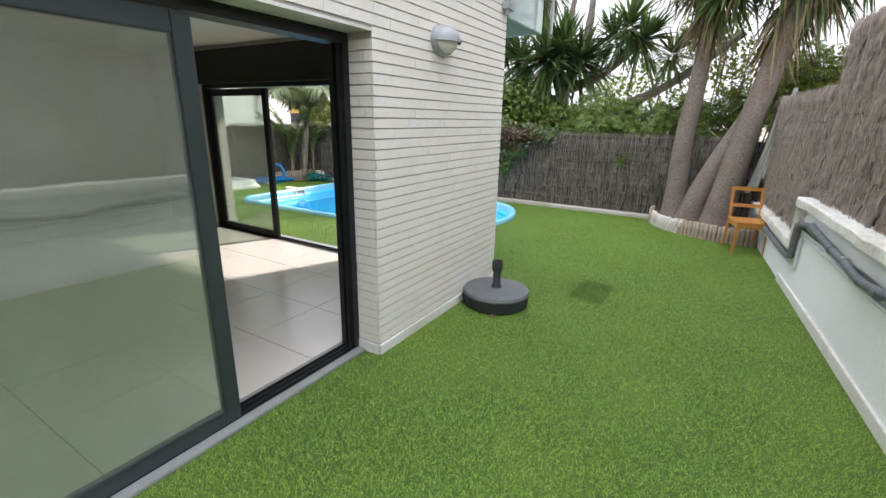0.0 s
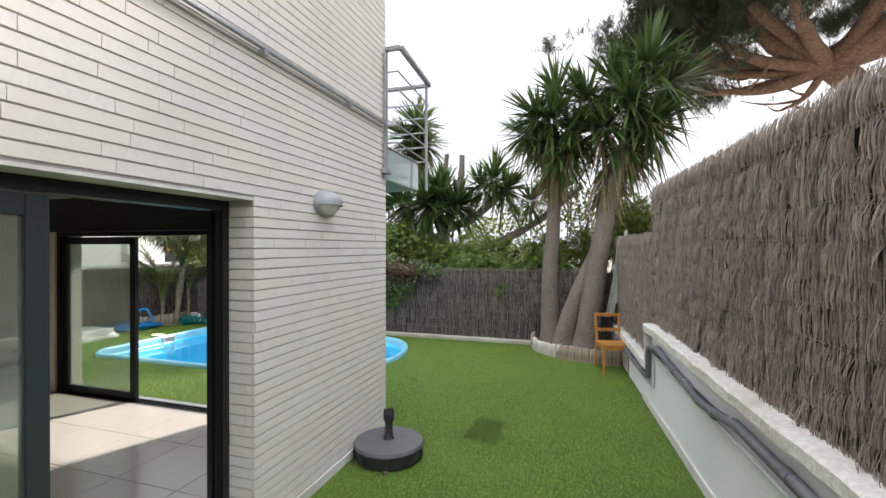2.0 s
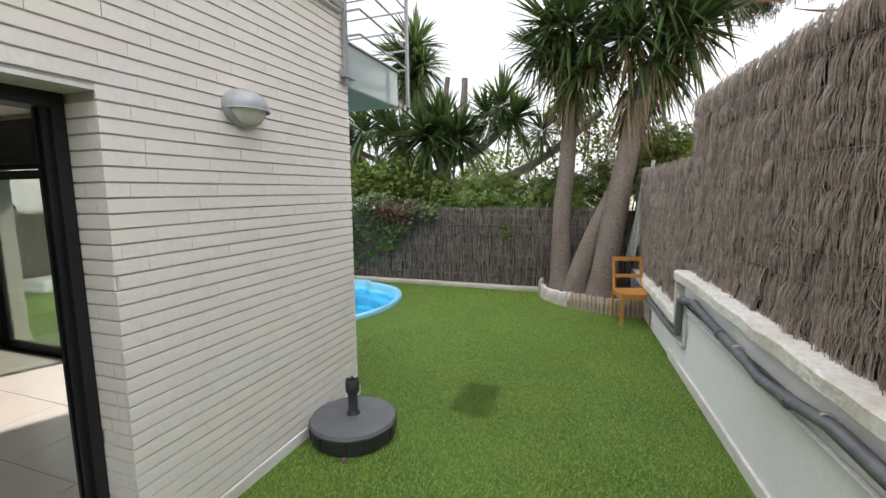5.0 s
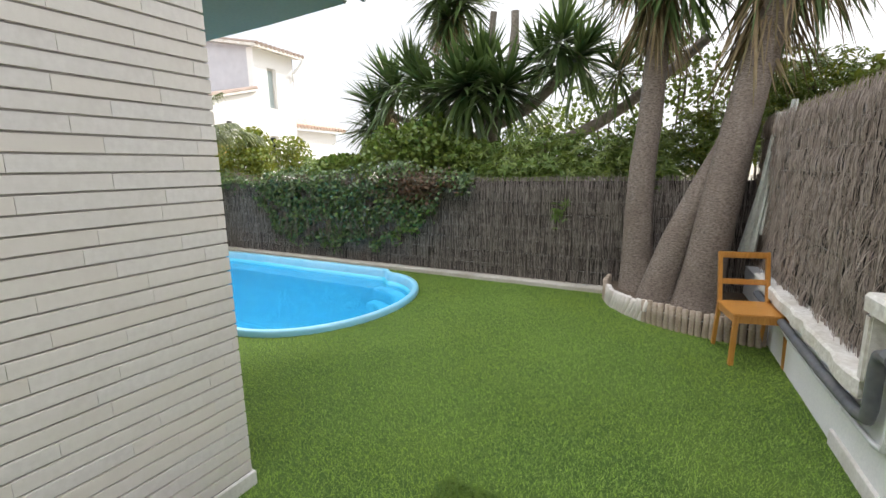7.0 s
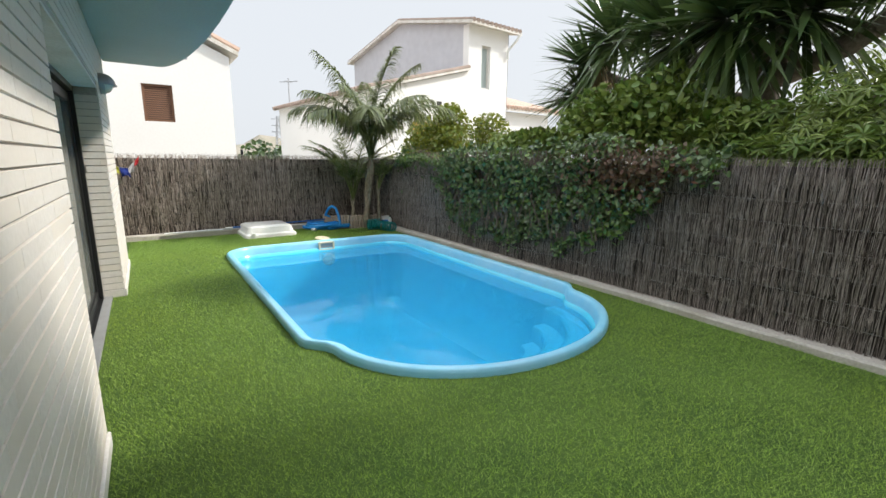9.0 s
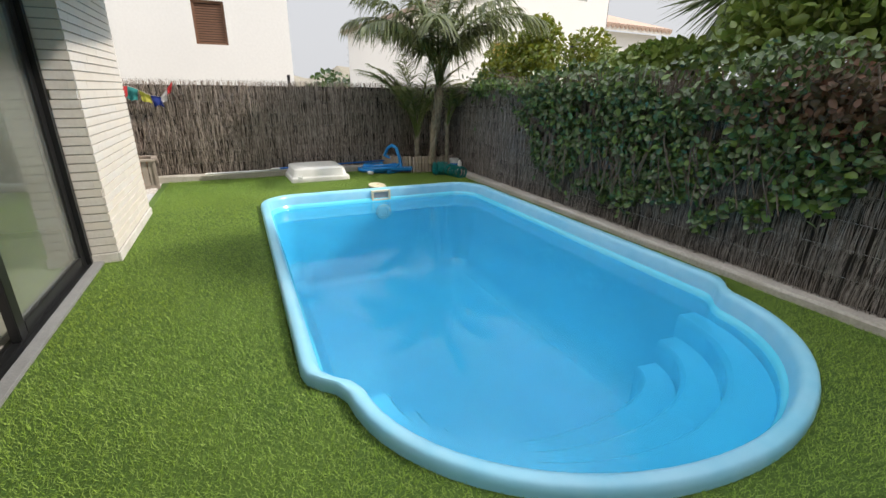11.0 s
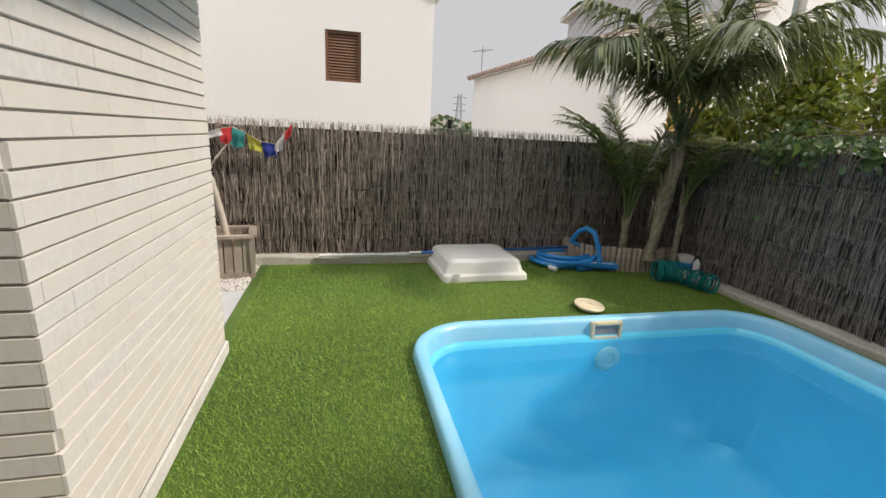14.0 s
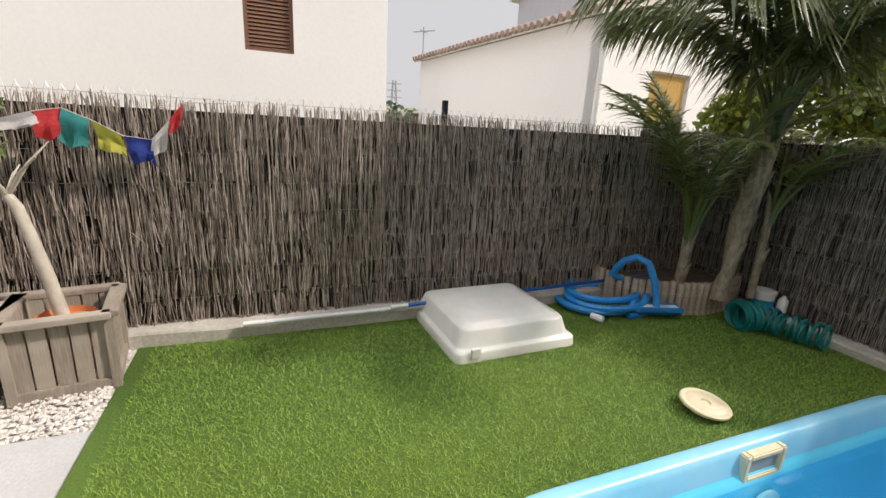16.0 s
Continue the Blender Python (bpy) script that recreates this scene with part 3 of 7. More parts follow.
# three wide curved steps at the rounded end
for r0, r1, z in ((1.0, 0.78, -0.15), (0.78, 0.54, -0.31), (0.54, 0.28, -0.48)):
    g = Geo()
    for a in np.linspace(-math.pi / 2, math.pi / 2, 33):
        c, s = math.cos(a), math.sin(a)
        o, i = (-3.36 + 1.02 * r0 * c, 6.40 + 1.17 * (0.45 + 0.55 * r0) * s), (-3.38 + 1.02 * r1 * c, 6.40 + 1.17 * (0.45 + 0.55 * r1) * s)
        j = (i[0] + 0.03 * c, i[1] + 0.02 * s)
        g.v += [(*o, z + 0.004), (*j, z), (*i, z - 0.025), (i[0] - 0.03 * c, i[1], -1.14)]
    g.f = [(4 * k + m, 4 * k + m + 1, 4 * k + m + 5, 4 * k + m + 4) for k in range(32) for m in range(3)]
    part("step", g, POOL, pool, "curved entry step under water", smooth=True)
# skimmer and return fitting in the end wall
skim = part("skimmer", Geo().box(-7.125, -7.082, 6.315, 6.345, -0.09, 0.045).box(-7.125, -7.082, 6.54, 6.57, -0.09, 0.045).box(-7.125, -7.082, 6.345, 6.54, 0.018, 0.045).box(-7.125, -7.082, 6.345, 6.54, -0.09, -0.065),
            CREAM_PLASTIC, pool, "cream plastic skimmer frame", bevel=0.006)
part("skimmer_mouth", Geo().box(-7.12, -7.098, 6.345, 6.54, -0.065, 0.018), THRESH, skim, "shaded skimmer mouth")
part("return_inlet", Geo().lathe([(0.10, 0), (0.10, 0.012), (0.085, 0.02), (0.055, 0.022), (0.05, 0.012), (0.0, 0.012)], 24), WHITE_PLASTIC, pool, "round white return fitting", smooth=True,
     at=pose(-7.065, 6.46, -0.235, 0, 93, 0))

# ---- house ----


def panel_boxes(a0, a1, z0, z1, holes):
    """Splits a wall's face into boxes round its openings."""
    xs = sorted({a0, a1, *(h[0] for h in holes), *(h[1] for h in holes)})
    out = []
    for i in range(len(xs) - 1):
        m = (xs[i] + xs[i + 1]) / 2
        spans = [(z0, z1)]
        for h in holes:
            if h[0] < m < h[1]:
                spans = [s for lo, hi in spans for s in ((lo, min(hi, h[2])), (max(lo, h[3]), hi)) if s[1] - s[0] > 1e-4]
        out += [(xs[i], xs[i + 1], lo, hi) for lo, hi in spans]
    return out


T = 0.010  # how far bricks stand out of the mortar
g = Geo()
for a, b, lo, hi in panel_boxes(-4.5, FY - 0.3, 0, ROOF, [(D1A - T, D1B + T, 0, HEAD1)]):
    g.box(SX - 0.3, SX - T, a, b, lo, hi)
wall_side = part("wall_side", g, MORTAR)
tagged(wall_side, "house wall of long cream bricks with raked joints", "wall", kind="structure")
g = Geo()
for a, b, lo, hi in panel_boxes(END_X, SX - T, 0, ROOF, [(D2A - T, D2B + T, 0, HEAD2)]):
    g.box(a, b, FY - 0.3, FY - T, lo, hi)
wall_pool = part("wall_pool", g, MORTAR)
tagged(wall_pool, "pool-side house wall of long cream bricks", "wall", kind="structure")
wall_end = tagged(part("wall_end", Geo().box(END_X, END_X + 0.3, -4.5, FY - 0.3, 0, ROOF), WHITE_HOUSE), "white rendered end wall of the house", "wall", kind="structure")
wall_back = tagged(part("wall_back", Geo().box(END_X, SX - T, -4.8, -4.5, 0, ROOF), WHITE_HOUSE), "white rendered rear wall of the house", "wall", kind="structure")
roof = tagged(part("roof", Geo().box(END_X - 0.1, SX + 0.1, -4.9, FY + 0.1, ROOF, ROOF + 0.2), RENDER_GREY), "flat grey roof slab of the house", "roof", kind="structure")
inner_floor = tagged(part("floor_inside", Geo().box(END_X + 0.3, SX - 0.19, -4.5, FY - 0.19, -0.04, 0.012), GROUT), "tiled floor inside the house", "floor", kind="structure")
tagged(part("ceiling", Geo().box(END_X + 0.3, SX - 0.3, -4.5, FY - 0.3, 2.38, 2.5), CEIL), "plain white ceiling inside the house", "ceiling", kind="structure")
g = Geo()
for a, b, lo, hi in panel_boxes(END_X + 0.3, SX - 0.3, 0.012, 2.38, [(D2A, D2B, 0, HEAD2)]):
    g.box(a, b, FY - 0.315, FY - 0.3, lo, hi)
for a, b, lo, hi in panel_boxes(-1.4, FY - 0.3, 0.012, 2.38, [(D1A, D1B, 0, HEAD1)]):
    g.box(SX - 0.315, SX - 0.3, a, b, lo, hi)
g.box(END_X + 0.3, END_X + 0.33, -1.4, FY - 0.315, 0.012, 2.38).box(END_X + 0.33, SX - 0.3, -1.45, -1.4, 0.012, 2.38)
tagged(part("wall_inside", g, INNER), "cream painted inner walls of the living room", "wall", kind="structure")

# plinths, lintels and reveals
g = Geo().box(SX - 0.005, SX + 0.014, D1B + 0.0, FY + 0.014, 0, 0.075).box(SX - 0.18, SX - 0.005, D1B - 0.014, D1B + 0.004, 0, 0.075)
g.box(END_X - 0.014, D2A + 0.014, FY - 0.004, FY + 0.014, 0, 0.075).box(D2A - 0.004, D2A + 0.014, FY - 0.18, FY - 0.004, 0, 0.075)
g.box(D2B, SX - 0.005, FY - 0.004, FY + 0.014, 0, 0.075).box(END_X - 0.014, END_X, 1.0, FY - 0.004, 0, 0.075)
tagged(part("baseboard", g, SKIRT, bevel=0.004), "low white plinth along the foot of the brick walls", "plinth", kind="structure")
g = Geo().box(SX - 0.18, SX - 0.002, D1A, D1B, HEAD1 - 0.012, HEAD1 + 0.004)
g.box(D2A, D2B, FY - 0.18, FY - 0.002, HEAD2 - 0.012, HEAD2 + 0.004)
tagged(part("trim", g, SKIRT), "pale undersides of the door lintels", "trim", kind="structure")

# balcony with curved front over the pool door
balcony = thing("balcony", (0, 0, 2.42), "grey rendered balcony slab with a curved front and steel railing", "balcony", kind="structure")
edge = [(SX, 4.77)] + [(-2.0 - 2.2 * k / 6, 4.80) for k in range(7)] + [(-4.2 - 2.95 * math.sin(a), 4.42 + 0.38 * math.cos(a)) for a in np.linspace(0.15, 1.45, 14)]
part("slab", Geo().prism([(SX, FY + 0.002)] + edge + [(-7.12, FY + 0.002)], 0.0, 0.32), RENDER_GREY, balcony, bevel=0.008)
part("top_sheet", Geo().prism([(SX + 0.012, FY + 0.002)] + [(x + (0.012 if x > -1.4 else 0), y + 0.012) for x, y in edge] + [(-7.13, FY + 0.002)], 0.32, 0.332), STEEL, balcony, "thin steel edge sheet")
rail = [(SX + 0.03, FY - 0.06), (-1.13, FY - 0.06), (-1.2, 4.83)] + [(x, y + 0.03) for x, y in edge[1:]]
RAIL_Z = 3.66 - 2.42
g = Geo()
for a, b in zip(rail[:-1], rail[1:]):
    g.beam((*a, RAIL_Z), (*b, RAIL_Z), 0.05, 0.035)
part("handrail", g, STEEL, balcony)
for k in range(5):
    z = RAIL_Z - 0.22 - 0.17 * k
    part("rail", Geo().tube([(x, y, z) for x, y in [(SX + 0.03, FY - 0.06), (-1.16, FY - 0.06), (-1.22, 4.8)] + [(x, y + 0.02) for x, y in edge[1:]]], 0.009, 6), STEEL, balcony)
for x, y in [(SX + 0.03, FY - 0.06), (-1.22, 4.78), edge[3], edge[6], edge[10], edge[15]]:
    part("post", Geo().beam((x, y, 0.0), (x, y, RAIL_Z), 0.04, 0.02, (1, 0, 0)), STEEL, balcony)
part("bracket", Geo().box(SX - 0.0, SX + 0.06, FY - 0.11, FY + 0.03, 0.05, 0.10), STEEL, balcony)

# metal rail fixed along the side wall at first-floor level
wr = thing("wall_rail", (SX, 0, 2.93), "thin grey steel rail fixed along the brick wall", "wall rail")
part("bar", Geo().box(0.02, 0.05, -4.4, FY - 0.1, 0.0, 0.022).box(0.001, 0.02, -4.4, FY - 0.1, -0.03, -0.022), STEEL, wr, bevel=0.003)
for k in range(8):
    part("bracket", Geo().box(0.0, 0.05, -3.9 + k, -3.86 + k, -0.028, 0.0), STEEL, wr)


def wall_lamp(at, turn):
    t = thing("wall_lamp", at, "oval grey bulkhead wall lamp with a half-hooded glass", "wall lamp", group="oval wall lamps", turn=turn)
    # local x points out of the wall, y along it
    def dome(depth, ry, rz, k0, k1, n=20, m=6, off=0.0):
        gg = Geo()
        rows = []
        for i in range(m + 1):
            a = math.pi / 2 * i / m
            for j in range(n + 1):
                b = k0 + (k1 - k0) * j / n
                rows.append((off + depth * math.sin(a), ry * math.cos(a) * math.cos(b), rz * math.cos(a) * math.sin(b)))
        fs = [(i * (n + 1) + j, i * (n + 1) + j + 1, (i + 1) * (n + 1) + j + 1, (i + 1) * (n + 1) + j) for i in range(m) for j in range(n)]
        return gg.add(rows, fs)
    ring = Geo()
    prof = [(0.0, 1.0), (0.035, 1.0), (0.045, 0.95), (0.045, 0.9)]
    n = 28
    ring.v = [(d, 0.135 * s * math.cos(k * math.tau / n), 0.098 * s * math.sin(k * math.tau / n)) for d, s in prof for k in range(n)]
    ring.f = [(i * n + k, i * n + (k + 1) % n, (i + 1) * n + (k + 1) % n, (i + 1) * n + k) for i in range(3) for k in range(n)] + [tuple(range(n))]
    part("casing", ring, LAMP_GREY, t, smooth=True)
    part("hood", dome(0.10, 0.132, 0.096, math.radians(-8), math.radians(188), off=0.03), LAMP_GREY, t, "smooth grey half hood", smooth=True)
    part("glass", dome(0.075, 0.12, 0.088, 0, math.tau, 28, off=0.035), LAMP_GLASS, t, "yellowed ribbed glass", smooth=True)
    part("lip", Geo().tube([(0.035 + 0.1 * math.sin(a), 0.13 * math.cos(a), -0.012) for a in np.linspace(0, math.pi, 14)], 0.006, 6), LAMP_GREY, t)
    return t


wall_lamp((SX, 2.80, 2.085), 0)
wall_lamp((-5.98, FY, 2.03), 90)


# ---- doors ----
def sliding_panel(parent, length, height, material, handle_at=None):
    """One framed glass leaf, in its own x-z plane from the origin."""
    w, d = 0.085, 0.045
    leaf = part("leaf_frame", Geo().box(0, w, -d / 2, d / 2, 0, height).box(length - w, length, -d / 2, d / 2, 0, height)
                .box(w, length - w, -d / 2, d / 2, 0, w).box(w, length - w, -d / 2, d / 2, height - w, height), material, parent, bevel=0.004)
    part("pane", Geo().box(w - 0.005, length - w + 0.005, -0.008, 0.008, w - 0.005, height - w + 0.005), GLASS, leaf, "clear glass pane")
    if handle_at is not None:
        part("handle", Geo().box(handle_at - 0.012, handle_at + 0.012, d / 2, d / 2 + 0.03, height * 0.45, height * 0.45 + 0.16), ALU, leaf, bevel=0.005)
    return leaf


door_1 = thing("door_1", (SX - 0.25, D1A, 0), "slate-grey aluminium sliding glass door, partly open", "sliding door", kind="structure")
L1 = D1B - D1A
part("frame", Geo().box(-0.05, 0.07, 0, 0.05, 0.0, HEAD1 - 0.012).box(-0.05, 0.07, L1 - 0.05, L1 - 0.002, 0.0, HEAD1 - 0.012).box(-0.05, 0.07, 0.05, L1 - 0.05, HEAD1 - 0.07, HEAD1 - 0.012)
     .box(0.0, 0.012, L1 - 0.075, L1 - 0.05, 0.03, HEAD1 - 0.07).box(0.035, 0.047, L1 - 0.075, L1 - 0.05, 0.03, HEAD1 - 0.07), ALU, door_1)
part("track", Geo().box(-0.05, 0.07, 0.05, L1 - 0.05, 0.0, 0.018).box(-0.03, -0.024, 0.05, L1 - 0.05, 0.018, 0.03).box(0.012, 0.018, 0.05, L1 - 0.05, 0.018, 0.03).box(0.05, 0.056, 0.05, L1 - 0.05, 0.018, 0.03), ALU, door_1)
part("threshold", Geo().box(0.07, 0.135, 0, L1 - 0.002, 0.0, 0.022), THRESH, door_1, "grey threshold strip", bevel=0.004)
lf = sliding_panel(door_1, 1.09, HEAD1 - 0.10, ALU_OUT)
lf.matrix_basis = pose(0.045, 2.097, 0.02, 0, 0, 90)
lf2 = sliding_panel(door_1, 1.05, HEAD1 - 0.10, ALU_OUT, 0.98)
lf2.matrix_basis = pose(0.0, 1.12, 0.02, 0, 0, 90)
lf3 = sliding_panel(door_1, 1.06, HEAD1 - 0.10, ALU_OUT)
lf3.matrix_basis = pose(0.045, 0.06, 0.02, 0, 0, 90)

door_2 = thing("door_2", (D2A, FY - 0.21, 0), "dark aluminium sliding glass door open onto the pool lawn", "sliding door", kind="structure")
L2 = D2B - D2A
part("frame", Geo().box(0.002, 0.05, -0.07, 0.04, 0.0, HEAD2 - 0.012).box(L2 - 0.05, L2 - 0.002, -0.07, 0.04, 0.0, HEAD2 - 0.012).box(0.05, L2 - 0.05, -0.07, 0.04, HEAD2 - 0.06, HEAD2 - 0.012), ALU, door_2)
part("track", Geo().box(0.05, L2 - 0.05, -0.07, 0.04, 0.0, 0.018).box(0.05, L2 - 0.05, -0.04, -0.034, 0.018, 0.03).box(0.05, L2 - 0.05, 0.005, 0.011, 0.018, 0.03), ALU, door_2)
part("threshold", Geo().box(0.002, L2 - 0.002, 0.04, 0.11, 0.0, 0.022), THRESH, door_2, "grey threshold strip", bevel=0.004)
lf = sliding_panel(door_2, 1.19, HEAD2 - 0.09, ALU, 1.15)
lf.matrix_basis = pose(0.045, -0.015, 0.02)
part("shutter_box", Geo().box(-0.06, L2 + 0.1, -0.17, -0.075, HEAD2 - 0.01, 2.33), ALU, door_2, "dark shutter box above the door", bevel=0.006)

switch = thing("wall_phone", (-5.98, FY - 0.315, 0.42), "small grey wall phone beside the door", "wall phone")
part("body", Geo().box(-0.05, 0.05, -0.035, 0, 0, 0.19), LAMP_GREY, switch, bevel=0.008)
part("receiver", Geo().box(0.055, 0.095, -0.06, 0, -0.02, 0.21), THRESH, switch, bevel=0.01)
sock = thing("wall_socket", (-6.18, FY - 0.315, 0.42), "white double wall socket", "socket")
part("plate", Geo().box(-0.075, 0.075, -0.012, 0, 0, 0.08), WHITE_PLASTIC, sock, bevel=0.003)
part("insert", Geo().box(-0.06, -0.01, -0.016, -0.012, 0.015, 0.065).box(0.01, 0.06, -0.016, -0.012, 0.015, 0.065), THRESH, sock)

# ---- boundary: low wall, coping, pipes, brushwood fences ----
YK = 5.2     # where the low wall steps down
g = Geo()
for y0, y1, top in ((-4.0, YK, 0.84), (YK, 8.3, 0.44)):
    g.add([(wall_x(y0), y0, 0), (wall_x(y1), y1, 0), (wall_x(y1) + 0.3, y1, 0), (wall_x(y0) + 0.3, y0, 0), (wall_x(y0), y0, top), (wall_x(y1), y1, top), (wall_x(y1) + 0.3, y1, top), (wall_x(y0) + 0.3, y0, top)],
          [(0, 3, 2, 1), (4, 5, 6, 7), (0, 1, 5, 4), (1, 2, 6, 5), (2, 3, 7, 6), (3, 0, 4, 7)])
wall_low = part("wall_low", g, WHITE_WALL)
tagged(wall_low, "low white rendered boundary wall, stained and stepped", "wall", kind="structure")
g = Geo().add([(wall_x(-4) - 0.02, -4, 0), (wall_x(5.55) - 0.02, 5.55, 0), (wall_x(5.55), 5.55, 0), (wall_x(-4), -4, 0), (wall_x(-4) - 0.02, -4, 0.09), (wall_x(5.55) - 0.02, 5.55, 0.09), (wall_x(5.55), 5.55, 0.09), (wall_x(-4), -4, 0.09)],
              [(0, 3, 2, 1), (4, 5, 6, 7), (0, 1, 5, 4), (1, 2, 6, 5), (2, 3, 7, 6), (3, 0, 4, 7)])
tagged(part("baseboard_low_wall", g, SKIRT, bevel=0.004), "worn white plinth strip along the low wall", "plinth", kind="structure")


def rough_slab(path, width, z0, z1, step=0.12, jag=0.012):
    """A long slab with an uneven, crumbly near edge along a path of (x, y)."""
    gg = Geo()
    pts = []
    for a, b in zip(path[:-1], path[1:]):
        a, b = Vector(a), Vector(b)
        k = max(1, int((b - a).length / step))
        pts += [a.lerp(b, i / k) for i in range(k)]
    pts.append(Vector(path[-1]))
    d = (pts[-1] - pts[0]).normalized()
    s = Vector((d.y, -d.x))
    rows = []
    for p in pts:
        j, j2, j3 = random.uniform(-jag, jag), random.uniform(-jag, jag), random.uniform(-jag, jag) * 0.5
        a, b = p + s * j, p + s * width
        a2 = p + s * (j + 0.012 + j2 * 0.3)
        rows += [(a.x, a.y, z0), (a.x + j2 * 0.3, a.y, z1 - 0.015 + j3), (a2.x, a2.y, z1 + j3), (b.x, b.y, z1 + j3 * 0.5), (b.x, b.y, z0)]
    m = len(pts)
    gg.add(rows, [(i * 5 + k, i * 5 + (k + 1) % 5, (i + 1) * 5 + (k + 1) % 5, (i + 1) * 5 + k) for i in range(m - 1) for k in range(5)] + [(0, 4, 3, 2, 1), tuple((m - 1) * 5 + k for k in range(5))])
    return gg


cop = part("coping_high", rough_slab([(wall_x(-4) - 0.07, -4), (wall_x(YK) - 0.07, YK)], 0.3, 0.85, 0.93), COPING)
tagged(cop, "chipped whitewashed coping on the low wall", "coping", kind="structure")
cop2 = part("coping_low", rough_slab([(wall_x(YK) - 0.07, YK - 0.02), (wall_x(7.4) - 0.05, 7.4)], 0.3, 0.44, 0.53), COPING)
tagged(cop2, "chipped whitewashed coping on the lower part of the wall", "coping", kind="structure")
tagged(part("coping_riser", Geo().box(wall_x(YK) - 0.07, wall_x(YK) + 0.2, YK - 0.06, YK + 0.005, 0.53, 0.84), COPING, bevel=0.01), "whitewashed step between the two copings", "coping", kind="structure")
pipes = thing("wall_pipes", (0, 0, 0), "grey drain pipe and thin painted pipe along the low wall", "pipes")


def run_pipe(off, z_hi, z_lo, y_drop, wave):
    pts = [(wall_x(y) - off, y, z_hi + wave * math.sin(y * 3.1) + 0.4 * wave * math.sin(y * 7)) for y in np.linspace(-4, y_drop - 0.08, 30)]
    pts += [(wall_x(y_drop) - off, y_drop - 0.02, z_hi - 0.02), (wall_x(y_drop) - off, y_drop, z_hi - 0.08), (wall_x(y_drop) - off, y_drop, z_lo + 0.08), (wall_x(y_drop) - off, y_drop + 0.02, z_lo + 0.02)]
    pts += [(wall_x(y) - off, y, z_lo + 0.008 * math.sin(y * 3)) for y in np.linspace(y_drop + 0.1, 7.3, 9)]
    return pts


dp = part("drain_pipe", Geo().tube(run_pipe(0.045, 0.705, 0.36, 5.10, 0.036), 0.03, 12), PIPE_GREY, pipes, "grey plastic drain pipe", smooth=True)
part("thin_pipe", Geo().tube(run_pipe(0.018, 0.607, 0.275, 5.00, 0.003), 0.0135, 8), PIPE_WHITE, pipes, "thin white painted pipe", smooth=True)
part("cable", Geo().tube([(wall_x(y) - 0.035, y, 0.69 + 0.015 * math.sin(y * 2.3)) for y in np.linspace(-4, 5.1, 40)], 0.009, 6), BLACK_PLASTIC, pipes, "dark cable", smooth=True)
for y in (1.1, 2.0, 2.9, 3.8, 4.7):
    part("pipe_clip", Geo().tube([(wall_x(y) - 0.045 + 0.034 * math.cos(a), y, 0.705 + 0.036 * math.sin(y * 3.1) + 0.0144 * math.sin(y * 7) + 0.8 * 0.041 * math.sin(a)) for a in np.linspace(-2.2, 2.2, 10)], 0.006, 5), PIPE_WHITE, pipes)
    part("socket_joint", Geo().tube([(wall_x(y + 0.3) - 0.045, y + 0.26, 0.705 + 0.036 * math.sin((y + 0.3) * 3.1) + 0.0144 * math.sin((y + 0.3) * 7)), (wall_x(y + 0.3) - 0.045, y + 0.33, 0.705 + 0.036 * math.sin((y + 0.3) * 3.1) + 0.0144 * math.sin((y + 0.3) * 7))], 0.034, 12), PIPE_GREY, dp)


